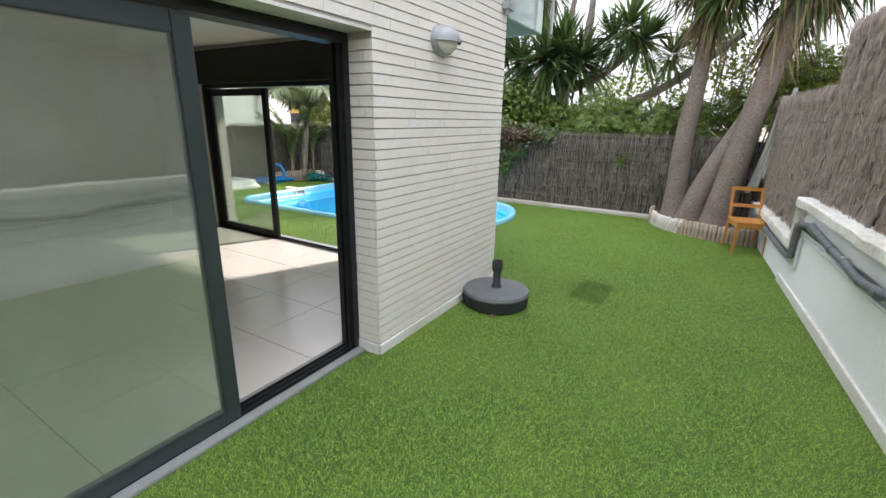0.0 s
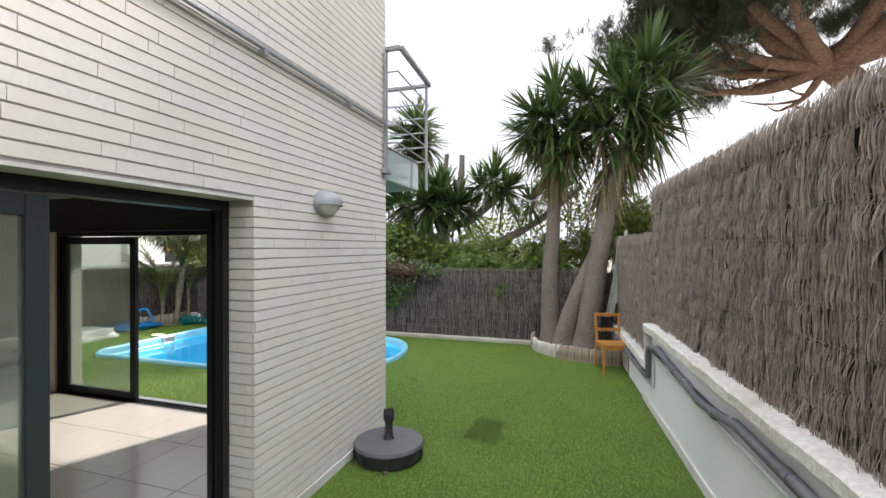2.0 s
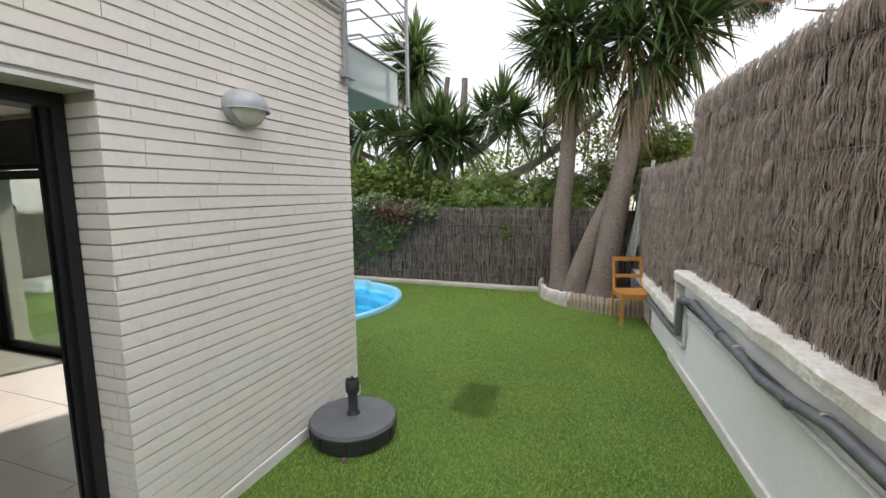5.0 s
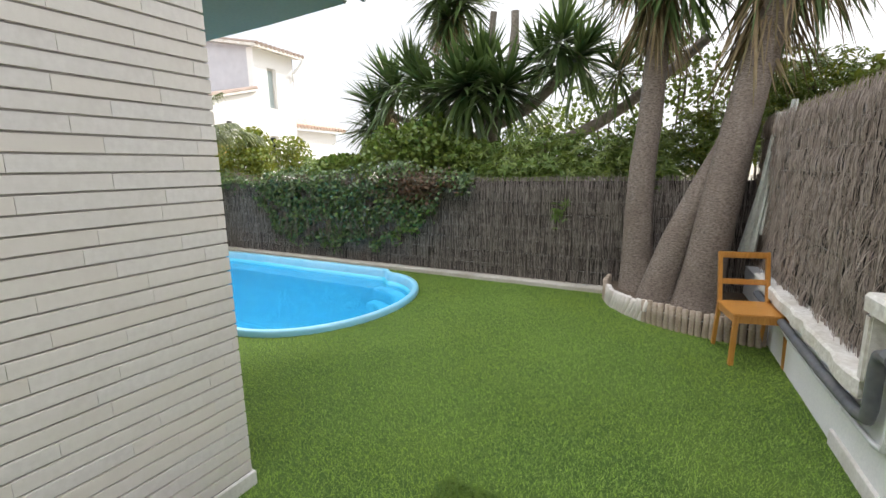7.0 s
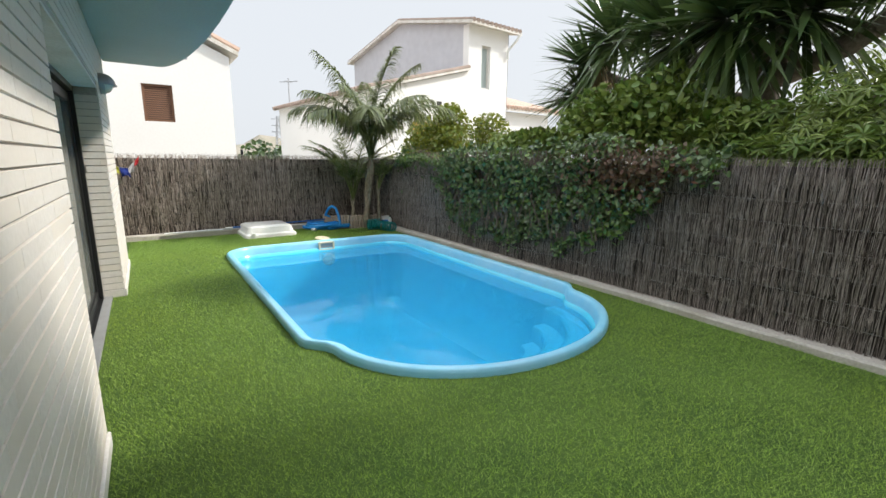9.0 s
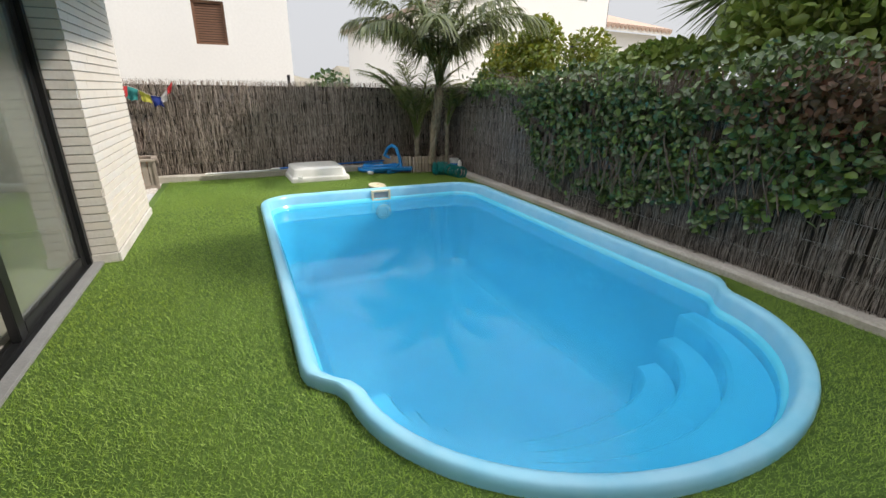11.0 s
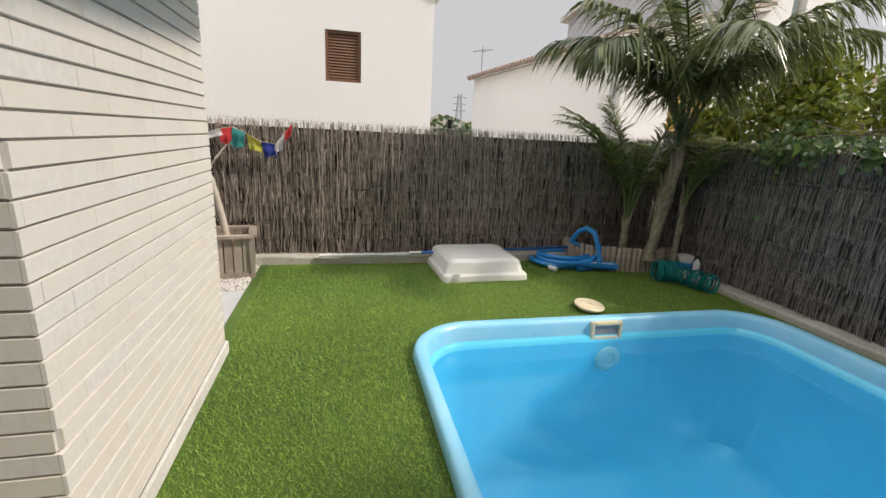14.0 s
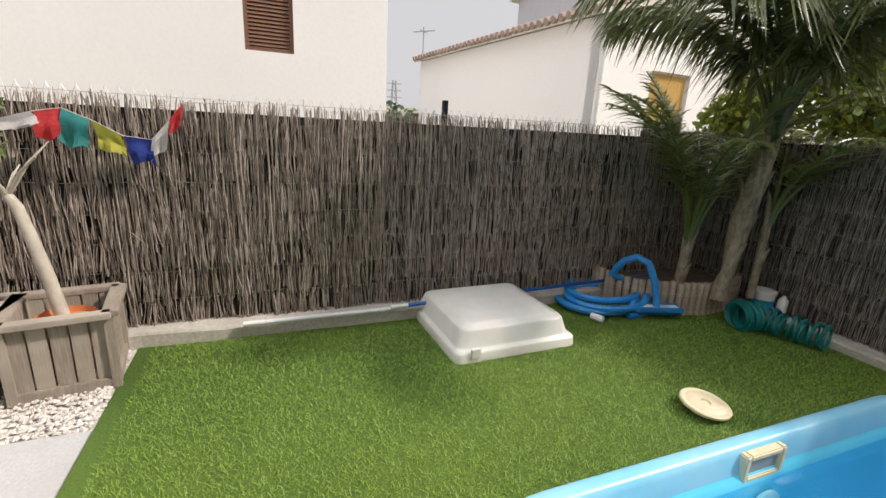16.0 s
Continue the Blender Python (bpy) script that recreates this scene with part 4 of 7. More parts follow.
def brushwood(name, label, a, b, z0, z1, normal, material, step, rows, wild=1.0, thatch=0.7, row=0.17, stick=1.0, puff=1.0):
    """A brushwood screen: a core coloured as gap shade and thousands of uneven twigs bound in rows."""
    a, b, nv = Vector(a), Vector(b), Vector(normal)
    d = b - a
    length = d.length
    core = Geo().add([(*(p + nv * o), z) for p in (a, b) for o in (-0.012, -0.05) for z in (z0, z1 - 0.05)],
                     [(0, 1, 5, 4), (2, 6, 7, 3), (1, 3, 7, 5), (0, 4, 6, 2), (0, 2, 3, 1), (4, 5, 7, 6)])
    ob = part(name, core, FENCE_GAP_SHADE)
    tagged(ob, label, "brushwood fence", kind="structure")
    n = int(length / step) * rows
    t = RNG.random(n) * length
    span = np.minimum(0.22 + 0.5 * RNG.random(n) ** 1.5, z1 - z0)
    lo = z0 + RNG.random(n) * ((z1 - z0) - span)
    bound = RNG.random(n) < 0.55
    lo[bound] = np.maximum(z0, z0 + 0.17 * np.round((lo[bound] - z0) / 0.17) + RNG.normal(-0.02, 0.018, bound.sum()))
    hi = np.minimum(lo + span, z1 + RNG.normal(0, 0.014, n) * wild)
    ragged = (RNG.random(n) < 0.3) & (hi > z1 - 0.45)
    hi[ragged] = z1 + RNG.normal(0.0, 0.022 * wild, ragged.sum())
    segs = 4
    base = np.array([a.x, a.y]) + np.outer(t / length, np.array([d.x, d.y]))
    out = RNG.uniform(-0.016, 0.014, n)
    w = RNG.uniform(0.0010, 0.0028, n) * stick
    along = np.array([d.x, d.y]) / length
    nn = np.array([nv.x, nv.y])
    rings = []
    tucked = RNG.random(n) < thatch
    # most twigs belong to one bound row and bulge between two ties
    tier = RNG.integers(0, int((z1 - z0) / row) + 1, n)
    wave = 0.016 * np.sin(t * 1.3 + tier * 1.9) + 0.008 * np.sin(t * 4.1 + tier)
    hi[tucked] = np.minimum(z1 + RNG.normal(0, 0.012, tucked.sum()), (z0 + row * (tier + 1) + wave + RNG.normal(0.004, 0.010, n))[tucked])
    lo[tucked] = np.maximum(z0, (hi - row * RNG.uniform(0.88, 1.16, n))[tucked])
    # twigs gather in tufts a few centimetres wide that stand out and lean together
    bunch = np.floor(t / 0.055 + tier * 0.37 + 0.35 * np.sin(t * 31)).astype(int) * 131 + tier * 17
    own, lean_ = np.modf(np.abs(np.sin(bunch * 12.9898) * 43758.5))[0], np.modf(np.abs(np.sin(bunch * 78.233) * 12543.1))[0] - 0.5
    flare = (0.016 + 0.034 * own ** 1.2) * RNG.uniform(0.35, 1.15, n) * puff
    out = np.where(tucked, out + 0.012 * (own - 0.5) * puff, out)
    hi = np.where(tucked & (hi < z1 - 0.05), hi + 0.03 * lean_ * puff, hi)
    drift = RNG.normal(0, 0.016, n) * wild + np.where(tucked, 0.028 * lean_ * wild, 0)
    ph = RNG.random(n) * 6.28
    for i in range(segs + 1):
        s = i / segs
        z = lo + (hi - lo) * s
        bulge = (0.036 + 0.012 * np.sin(t * 23)) * np.abs(np.sin(math.pi * (z - z0) / 0.17 + 0.35 * np.sin(t * 2.1) + 0.2 * np.sin(t * 7)))
        bulge = np.where(tucked, flare * math.sin(math.pi * (0.05 + 0.62 * (1 - s))), bulge * 0.7 + 0.012)
        off = drift * s + 0.004 * wild * np.sin(ph + 5 * s)
        c = base + np.outer(off, along) + (out + bulge)[:, None] * nn
        taper = w * (1.15 - 0.5 * s)
        for ka, kn in ((-1, 0), (0, 1), (1, 0)):
            rings.append(np.column_stack([c + (ka * taper)[:, None] * along + (kn * taper)[:, None] * nn, z]))
    v = np.stack(rings, 1)
    fs = []
    for i in range(segs):
        for k in range(2):
            fs.append((3 * i + k, 3 * i + k + 1, 3 * i + k + 4, 3 * i + k + 3))
    tw = part("twigs", strips("twigs", material, v, 3 * (segs + 1), fs), None, ob)
    tagged(tw, "thin upright heather twigs", kind="stuff")
    # stray twigs that stick out sideways
    m = int(length * 60 * wild)
    tt = RNG.random(m)
    zz = z0 + 0.05 + RNG.random(m) * (z1 - z0 - 0.08)
    p0 = np.column_stack([np.array([a.x, a.y]) + np.outer(tt, np.array([d.x, d.y])) + 0.03 * nn, zz])
    way = np.column_stack([RNG.normal(0, 0.35, m)[:, None] * along + RNG.uniform(0.02, 0.22, m)[:, None] * nn, RNG.uniform(-1, 1, m)])
    sv, per, sf = blade_strips(p0, unit(way), RNG.uniform(0.06, 0.2, m), np.full(m, 0.004), RNG.uniform(-0.3, 0.5, m))
    tagged(part("stray_twigs", strips("stray_twigs", material, sv, per, sf), None, ob), "loose stray twigs", kind="stuff")
    # binding wires
    for k in range(1, int((z1 - z0) / row)):
        z = z0 + row * k
        pts = [(*(a + d * (i / 40) + nv * 0.012), z + 0.006 * math.sin(i * 1.3 + k)) for i in range(41)]
        part("binding_wire", Geo().tube(pts, 0.0013, 4, caps=False), WIRE, ob)
    return ob


far_fence = brushwood("fence_far", "brown brushwood fence behind the pool, its shade put into darker twigs", (-8.97, FENCE_Y), (1.2, FENCE_Y), 0.05, 1.37, (0, -1), TWIG_SHADED, 0.007, 19, 0.45, 0.9, stick=0.85, puff=0.85)
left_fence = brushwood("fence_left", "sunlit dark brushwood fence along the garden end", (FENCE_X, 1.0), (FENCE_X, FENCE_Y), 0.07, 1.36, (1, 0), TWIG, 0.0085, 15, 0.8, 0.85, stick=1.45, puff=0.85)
nrm = Vector((-1, -0.0785)).normalized()
right_fence = brushwood("fence_right_high", "tall grey-brown brushwood fence on the low wall", (wall_x(-3.5) + 0.075, -3.5), (wall_x(5.35) + 0.075, 5.35), 0.9, 2.43, nrm, TWIG_GREY, 0.007, 28, 0.75, 0.93, 0.15, puff=1.05)
right_fence2 = brushwood("fence_right_low", "lower grey-brown brushwood fence behind the chair", (wall_x(5.35) + 0.06, 5.35), (wall_x(8.2) + 0.06, 8.2), 0.5, 1.93, nrm, TWIG_GREY, 0.008, 17, 0.75, 0.9, 0.155)
# chain-link tips above the garden-end fence
g = Geo()
for k in range(116):
    y = 1.2 + k * 0.06
    g.tube([(FENCE_X - 0.03, y, 1.34), (FENCE_X - 0.03, y + 0.03, 1.41), (FENCE_X - 0.03, y + 0.06, 1.34)], 0.0016, 4, caps=False)
g.tube([(FENCE_X - 0.03, 1.2, 1.375), (FENCE_X - 0.03, 8.1, 1.375)], 0.002, 4)
link = tagged(part("wire_fence", g, WIRE), "galvanised chain-link tips above the brushwood", "wire fence")
link["kind"] = "stuff"
for y in (3.09, 5.64):
    p = thing("fence_post", (FENCE_X - 0.07, y, -0.05), "thin dark metal fence post", "fence post", group="fence posts")
    part("post", Geo().tube([(0, 0, 0), (0, 0, 1.52)], 0.022, 10), ALU, p)

# kerbs at the foot of the fences
tagged(part("kerb_far", rough_slab([(1.1, 8.0), (-8.9, 8.0)], 0.16, -0.03, 0.062, 0.2, 0.008), KERB), "low pale concrete kerb under the far fence", "kerb", kind="structure")
tagged(part("kerb_left", rough_slab([(-8.83, 8.0), (-8.83, 3.0)], 0.18, -0.03, 0.085, 0.2, 0.008), KERB), "low pale concrete kerb under the end fence", "kerb", kind="structure")


# ---- paved corner with pebbles ----
tagged(part("paving", Geo().box(-8.1, END_X, 0.5, 3.775, -0.04, 0.004), PAVING), "smooth grey paving beside the house end", "paving", kind="structure")
m = 5200
c = np.column_stack([RNG.uniform(-8.82, -8.1, m), RNG.uniform(2.4, 3.77, m), RNG.uniform(-0.015, 0.012, m)])
oct_ = np.array([(1, 0, 0), (0, 1, 0), (-1, 0, 0), (0, -1, 0), (0, 0, 0.7), (0, 0, -0.7)])
ang = RNG.random(m) * 6.28
rot = np.zeros((m, 3, 3))
rot[:, 0, 0], rot[:, 0, 1], rot[:, 1, 0], rot[:, 1, 1], rot[:, 2, 2] = np.cos(ang), -np.sin(ang), np.sin(ang), np.cos(ang), 1
v = np.einsum("nij,nkj->nki", rot, oct_[None] * RNG.uniform(0.008, 0.018, (m, 1, 3))) + c[:, None]
peb = strips("pebbles", PEBBLE, v, 6, [(0, 1, 4), (1, 2, 4), (2, 3, 4), (3, 0, 4), (1, 0, 5), (2, 1, 5), (3, 2, 5), (0, 3, 5)], flat=True)
tagged(new("pebbles", peb), "loose white pebbles under the planters", "pebbles", kind="stuff")
tagged(part("pebble_bed", Geo().box(-8.83, -8.1, 0.5, 3.775, -0.045, -0.008), PEBBLE), "earth bed under the pebbles", "bed", kind="structure")


# ---- loose things ----
def chair(at, turn):
    t = thing("wooden_chair", at, "honey-coloured wooden chair with an open ladder back", "chair", turn=turn)
    w, d, sh, h = 0.36, 0.38, 0.405, 0.79
    part("seat", Geo().box(-w / 2 - 0.01, w / 2 + 0.01, -d / 2 - 0.02, d / 2 - 0.01, sh - 0.022, sh), WOOD_CHAIR, t, bevel=0.006)
    for s in (-1, 1):
        part("front_leg", Geo().beam((s * (w / 2 - 0.005), -d / 2, 0), (s * (w / 2 - 0.015), -d / 2, sh - 0.022), 0.034, 0.034, (0, 1, 0)), WOOD_CHAIR, t, bevel=0.004)
        g = Geo().beam((s * (w / 2 - 0.012), d / 2 + 0.05, 0), (s * (w / 2 - 0.012), d / 2 - 0.02, sh), 0.028, 0.038, (0, 1, 0)).beam((s * (w / 2 - 0.012), d / 2 - 0.02, sh - 0.01), (s * (w / 2 - 0.012), d / 2 + 0.07, h), 0.028, 0.036, (0, 1, 0))
        part("back_leg", g, WOOD_CHAIR, t, bevel=0.004)
        part("side_rail", Geo().box(s * (w / 2 - 0.015) - 0.01, s * (w / 2 - 0.015) + 0.01, -d / 2 + 0.015, d / 2 - 0.03, sh - 0.075, sh - 0.022), WOOD_CHAIR, t)
    part("front_rail", Geo().box(-w / 2 + 0.015, w / 2 - 0.015, -d / 2 - 0.01, -d / 2 + 0.01, sh - 0.07, sh - 0.022), WOOD_CHAIR, t)
    for z, hh in ((0.555, 0.045), (0.765, 0.05)):
        y = d / 2 - 0.02 + 0.09 * (z - sh) / (h - sh)
        part("back_slat", Geo().beam((-w / 2 + 0.02, y, z), (w / 2 - 0.02, y, z), 0.018, hh), WOOD_CHAIR, t, bevel=0.004)
    return t


chair((0.915, 6.66, 0.0), 14)

ub = thing("parasol_base", (-1.03, 3.33, 0.0), "round charcoal plastic parasol base with a black tube", "parasol base")
ub.scale = (1.1, 1.1, 1.05)
part("drum", Geo().lathe([(0.235, 0.0), (0.255, 0.02), (0.26, 0.10), (0.255, 0.105)], 40), BLACK_PLASTIC, ub, "black lower drum", smooth=True)
for k in range(10):
    a = k * math.tau / 10
    part("rib", Geo().beam((0.255 * math.cos(a), 0.255 * math.sin(a), 0.02), (0.262 * math.cos(a), 0.262 * math.sin(a), 0.1), 0.03, 0.012, (math.cos(a), math.sin(a), 0)), BLACK_PLASTIC, ub)
part("lid", Geo().lathe([(0.262, 0.104), (0.265, 0.115), (0.255, 0.135), (0.20, 0.143), (0.06, 0.150), (0.0, 0.150)], 40), BASE_GREY, ub, "grey textured top", smooth=True)
part("tube", Geo().lathe([(0.045, 0.148), (0.036, 0.165), (0.030, 0.175), (0.030, 0.30)], 20), BLACK_PLASTIC, ub, smooth=True)
col = part("collar", Geo().lathe([(0.036, 0.29), (0.042, 0.30), (0.042, 0.36), (0.036, 0.372), (0.027, 0.372), (0.027, 0.33)], 20), BLACK_PLASTIC, ub, smooth=True)
for k in range(6):
    part("tooth", Geo().box(0.028, 0.040, -0.007, 0.007, 0.368, 0.38), BLACK_PLASTIC, col, at=pose(0, 0, 0, 0, 0, 60 * k))
stone = thing("pebble", (-0.93, 3.04, 0.0), "small brown stone on the turf", "stone")
part("body", Geo().lathe([(0.012, 0), (0.024, 0.012), (0.018, 0.024), (0.0, 0.028)], 8), EARTH, stone, smooth=True)

# filter-pit cover: an upturned stepped tub
cv = thing("pit_cover", (-8.575, 5.86, 0.0), "white fibreglass pit cover with stepped sides", "pit cover", turn=2)


def tub(profile, n=9):
    gg, rows = Geo(), []
    for hx, hy, r, z in profile:
        for sx, sy, a0 in ((1, 1, 0), (-1, 1, 1), (-1, -1, 2), (1, -1, 3)):
            for k in range(n):
                a = (a0 + k / (n - 1)) * math.pi / 2
                rows.append((sx * (hx - r) + r * math.cos(a), sy * (hy - r) + r * math.sin(a), z))
    m = 4 * n
    gg.add(rows, [(i * m + k, i * m + (k + 1) % m, (i + 1) * m + (k + 1) % m, (i + 1) * m + k) for i in range(len(profile) - 1) for k in range(m)] + [tuple((len(profile) - 1) * m + k for k in range(m))])
    return gg


part("shell", tub([(0.395, 0.425, 0.05, 0.0), (0.392, 0.422, 0.05, 0.05), (0.385, 0.415, 0.05, 0.062), (0.368, 0.398, 0.05, 0.068), (0.36, 0.39, 0.06, 0.08), (0.335, 0.365, 0.06, 0.165), (0.325, 0.355, 0.06, 0.178), (0.295, 0.325, 0.06, 0.184), (0.288, 0.318, 0.06, 0.192), (0.27, 0.30, 0.06, 0.195)]), FIBRE, cv, smooth=True)
part("latch", Geo().box(0.385, 0.405, -0.33, -0.27, 0.03, 0.09), WHITE_PLASTIC, cv, bevel=0.004)

lid = thing("skimmer_lid", (-7.50, 6.36, 0.055), "round yellowed plastic skimmer lid lying tilted on the turf", "skimmer lid")
lid.matrix_basis = pose(-7.43, 6.49, 0.03, -3, 5, 0) @ Matrix.Scale(0.84, 4)
part("disc", Geo().lathe([(0.10, -0.02), (0.105, 0.0), (0.14, 0.006), (0.142, 0.02), (0.135, 0.026), (0.11, 0.024), (0.105, 0.028), (0.03, 0.028), (0.024, 0.018), (0.0, 0.018)], 36), CREAM_PLASTIC, lid, smooth=True)

# vacuum hose: loose coil with an arch, and the pool brush head
hose = thing("pool_hose", (-8.72, 6.94, 0.0), "coiled ribbed blue pool vacuum hose on the turf", "pool hose")
pts = []
for k in range(150):
    a = k / 150 * math.tau * 4.2
    r = 0.30 + 0.055 * math.sin(a * 0.63 + 1)
    pts.append((r * 0.85 * math.cos(a) + 0.02 * math.sin(a * 0.41), r * math.sin(a) + 0.05 * math.sin(a * 0.3), 0.028 + 0.03 * int(k / 37) + 0.012 * math.sin(a)))
end = Vector(pts[-1])
pts += [tuple(end.lerp(Vector((0.0, 0.16, 0.20)), 0.5)), (0.0, 0.06, 0.26), (0.06, 0.10, 0.38), (0.14, 0.15, 0.43), (0.22, 0.19, 0.40), (0.28, 0.22, 0.26), (0.30, 0.24, 0.12)]
smooth_pts = []
for i in range(len(pts) - 1):
    a, b = Vector(pts[i]), Vector(pts[i + 1])
    for s in range(3):
        smooth_pts.append(a.lerp(b, s / 3))
part("tube", Geo().tube(smooth_pts, [0.028 if i % 2 else 0.0245 for i in range(len(smooth_pts))], 8), HOSE_BLUE, hose, smooth=True)
part("cuff", Geo().tube([(0.22, -0.28, 0.03), (0.30, -0.24, 0.03)], 0.026, 10), WHITE_PLASTIC, hose, "white hose end")
br = thing("vacuum_head", (-8.40, 7.17, 0.035), "blue and white pool vacuum head", "pool brush", turn=72)
part("body", Geo().box(-0.17, 0.17, -0.04, 0.04, 0.035, 0.06), WHITE_PLASTIC, br, bevel=0.008)
part("bumper", Geo().box(-0.185, 0.185, -0.055, -0.04, 0.03, 0.07).box(-0.185, 0.185, 0.04, 0.055, 0.03, 0.07), HOSE_BLUE, br, bevel=0.005)
part("socket", Geo().tube([(0, 0, 0.05), (0.0, 0.02, 0.13)], 0.024, 12), HOSE_BLUE, br)
for sx in (-0.15, 0.15):
    for sy in (-0.03, 0.03):
        part("wheel", Geo().tube([(sx - 0.01, sy, 0.02), (sx + 0.01, sy, 0.02)], 0.02, 12), POLE_BLUE, br)
part("skirt", Geo().box(-0.16, 0.16, -0.035, 0.035, 0.005, 0.035), POLE_BLUE, br)

# telescopic poles on the kerb
for a, b, r, mat_, lab in (((-8.80, 4.45, 0.10), (-8.82, 6.3, 0.105), 0.014, PIPE_WHITE, "white aluminium pool pole lying on the kerb"), ((-8.79, 5.35, 0.125), (-8.84, 7.6, 0.17), 0.013, POLE_BLUE, "blue telescopic pool pole lying on the kerb")):
    p = thing("pool_pole", a, lab, "pool pole", group="pool poles")
    v = Vector(b) - Vector(a)
    part("tube", Geo().tube([(0, 0, 0), tuple(v)], r, 10), mat_, p, smooth=True)
    part("tip", Geo().tube([tuple(-v.normalized() * 0.12), (0, 0, 0)], r * 1.15, 10), WHITE_PLASTIC, p, smooth=True)

bucket = thing("chlorine_tub", (-8.20, 8.03, 0.05), "small white and blue tub with a wire handle", "tub")
part("body", Geo().lathe([(0.06, 0), (0.065, 0.01), (0.075, 0.15)], 20), WHITE_PLASTIC, bucket, smooth=True)
part("lid", Geo().lathe([(0.079, 0.148), (0.082, 0.152), (0.082, 0.175), (0.07, 0.182), (0.0, 0.182)], 20), WHITE_PLASTIC, bucket, smooth=True)
part("label", Geo().tube([(0, 0, 0.04), (0, 0, 0.11)], 0.0745, 20, caps=False), HOSE_BLUE, bucket, "blue paper label")
bottle = thing("dosing_float", (-8.08, 8.07, 0.062), "slim white plastic bottle against the fence", "bottle")
part("body", Geo().lathe([(0.03, 0), (0.033, 0.01), (0.033, 0.12), (0.014, 0.145), (0.014, 0.165)], 16), WHITE_PLASTIC, bottle, smooth=True)
part("cap", Geo().lathe([(0.018, 0.16), (0.018, 0.19), (0.0, 0.192)], 14), BLACK_PLASTIC, bottle)

for base_, dirv, turns, R, lab in (((-8.10, 7.60, 0.10), (0.05, 0.20, 0.0), 26, 0.095, "teal spiral garden hose, bunched"), ((-8.02, 7.82, 0.085), (0.20, 0.05, 0.0), 20, 0.08, "teal spiral garden hose, stretched along the kerb")):
    co = thing("coil_hose", base_, lab, "spiral hose", group="spiral hoses")
    d = Vector(dirv)
    u = Vector((0, 0, 1))
    s = d.normalized().cross(u)
    N = turns * 16
    pts = [d * (k / N) * (1 if turns > 20 else 1.7) + u * (R * math.sin(k / 16 * math.tau) * (1 + 0.08 * math.sin(k * 0.05))) + s * (R * 1.15 * math.cos(k / 16 * math.tau)) + Vector((0.02 * math.sin(k * 0.11), 0.03 * math.sin(k * 0.05), 0)) for k in range(N)]
    part("tube", Geo().tube(pts, 0.0068, 6), COIL_TEAL, co, smooth=True)


# ---- log edging, beds, planters ----
def log_roll(name, label, pts, height, pale, parent_at=(0, 0, 0)):
    t = thing(name, parent_at, label, "log edging")
    path = [Vector(p) for p in pts]
    r = 0.026
    d, carry = [], 0.0
    for a, b in zip(path[:-1], path[1:]):
        L = (b - a).length
        s = carry
        while s < L:
            d.append(a.lerp(b, s / L))
            s += 2 * r + 0.003
        carry = s - L
    k = 0
    log_mesh = Geo().tube([(0, 0, 0), (0, 0, 0.25), (0, 0, 0.5), (0, 0, 0.98), (0, 0, 1)], [r, r, r * 0.96, r, r * 0.8], 8).mesh("log", LOG, smooth=True)
    pale_mesh = Geo().tube([(0, 0, 0), (0, 0, 0.25), (0, 0, 0.5), (0, 0, 0.98), (0, 0, 1)], [r, r, r * 0.96, r, r * 0.8], 8).mesh("log", LOG_PALE, smooth=True)
    for i, p in enumerate(d):
        is_pale = pale[0] <= i / len(d) < pale[1]
        ob = part("log", pale_mesh if is_pale else log_mesh, None, t)
        lean = 24 + random.uniform(-4, 4) if is_pale else random.uniform(-2.5, 2.5)
        tang = (d[min(i + 1, len(d) - 1)] - d[max(i - 1, 0)]).normalized()
        ang = math.degrees(math.atan2(tang.y, tang.x))
        ob.matrix_basis = pose(p.x, p.y, -0.01, 0, 0, ang) @ pose(0, 0, 0, 0, lean, 0) @ Matrix.Diagonal((1, 1, height * random.uniform(0.94, 1.05), 1))
    part("tie_wire", Geo().tube([(p.x, p.y, height * 0.6) for p in d], 0.004, 4), WIRE, t)
    return t


ctrl = [(-0.33, 8.05), (-0.34, 7.82), (-0.24, 7.55), (-0.05, 7.32), (0.14, 7.17), (0.42, 7.03), (0.70, 6.95), (1.02, 6.92), (1.08, 7.0)]
log_roll("log_edging", "weathered half-log edging round the yucca bed, partly bleached and leaning", ctrl, 0.235, (0.14, 0.50))
tagged(part("yucca_bed", Geo().prism([(-0.30, 8.1), (-0.3, 7.84), (-0.2, 7.57), (-0.02, 7.35), (0.17, 7.21), (0.45, 7.07), (0.9, 6.97), (1.05, 7.0), (1.05, 8.1)], -0.02, 0.15), EARTH), "dry earth bed under the yuccas", "bed", kind="structure")
ring = [(-8.86 + 0.50 * math.cos(a), 7.70 + 0.66 * math.sin(a)) for a in np.linspace(-2.3, 1.15, 22)]
log_roll("log_edging", "weathered half-log edging round the palm bed", ring, 0.265, (2, 3))
tagged(part("palm_bed", Geo().prism([(-8.86 + 0.46 * math.cos(a), 7.70 + 0.62 * math.sin(a)) for a in np.linspace(-2.6, 1.3, 22)] + [(-8.95, 8.1)], -0.02, 0.17), EARTH), "dark earth bed under the palms", "bed", kind="structure")


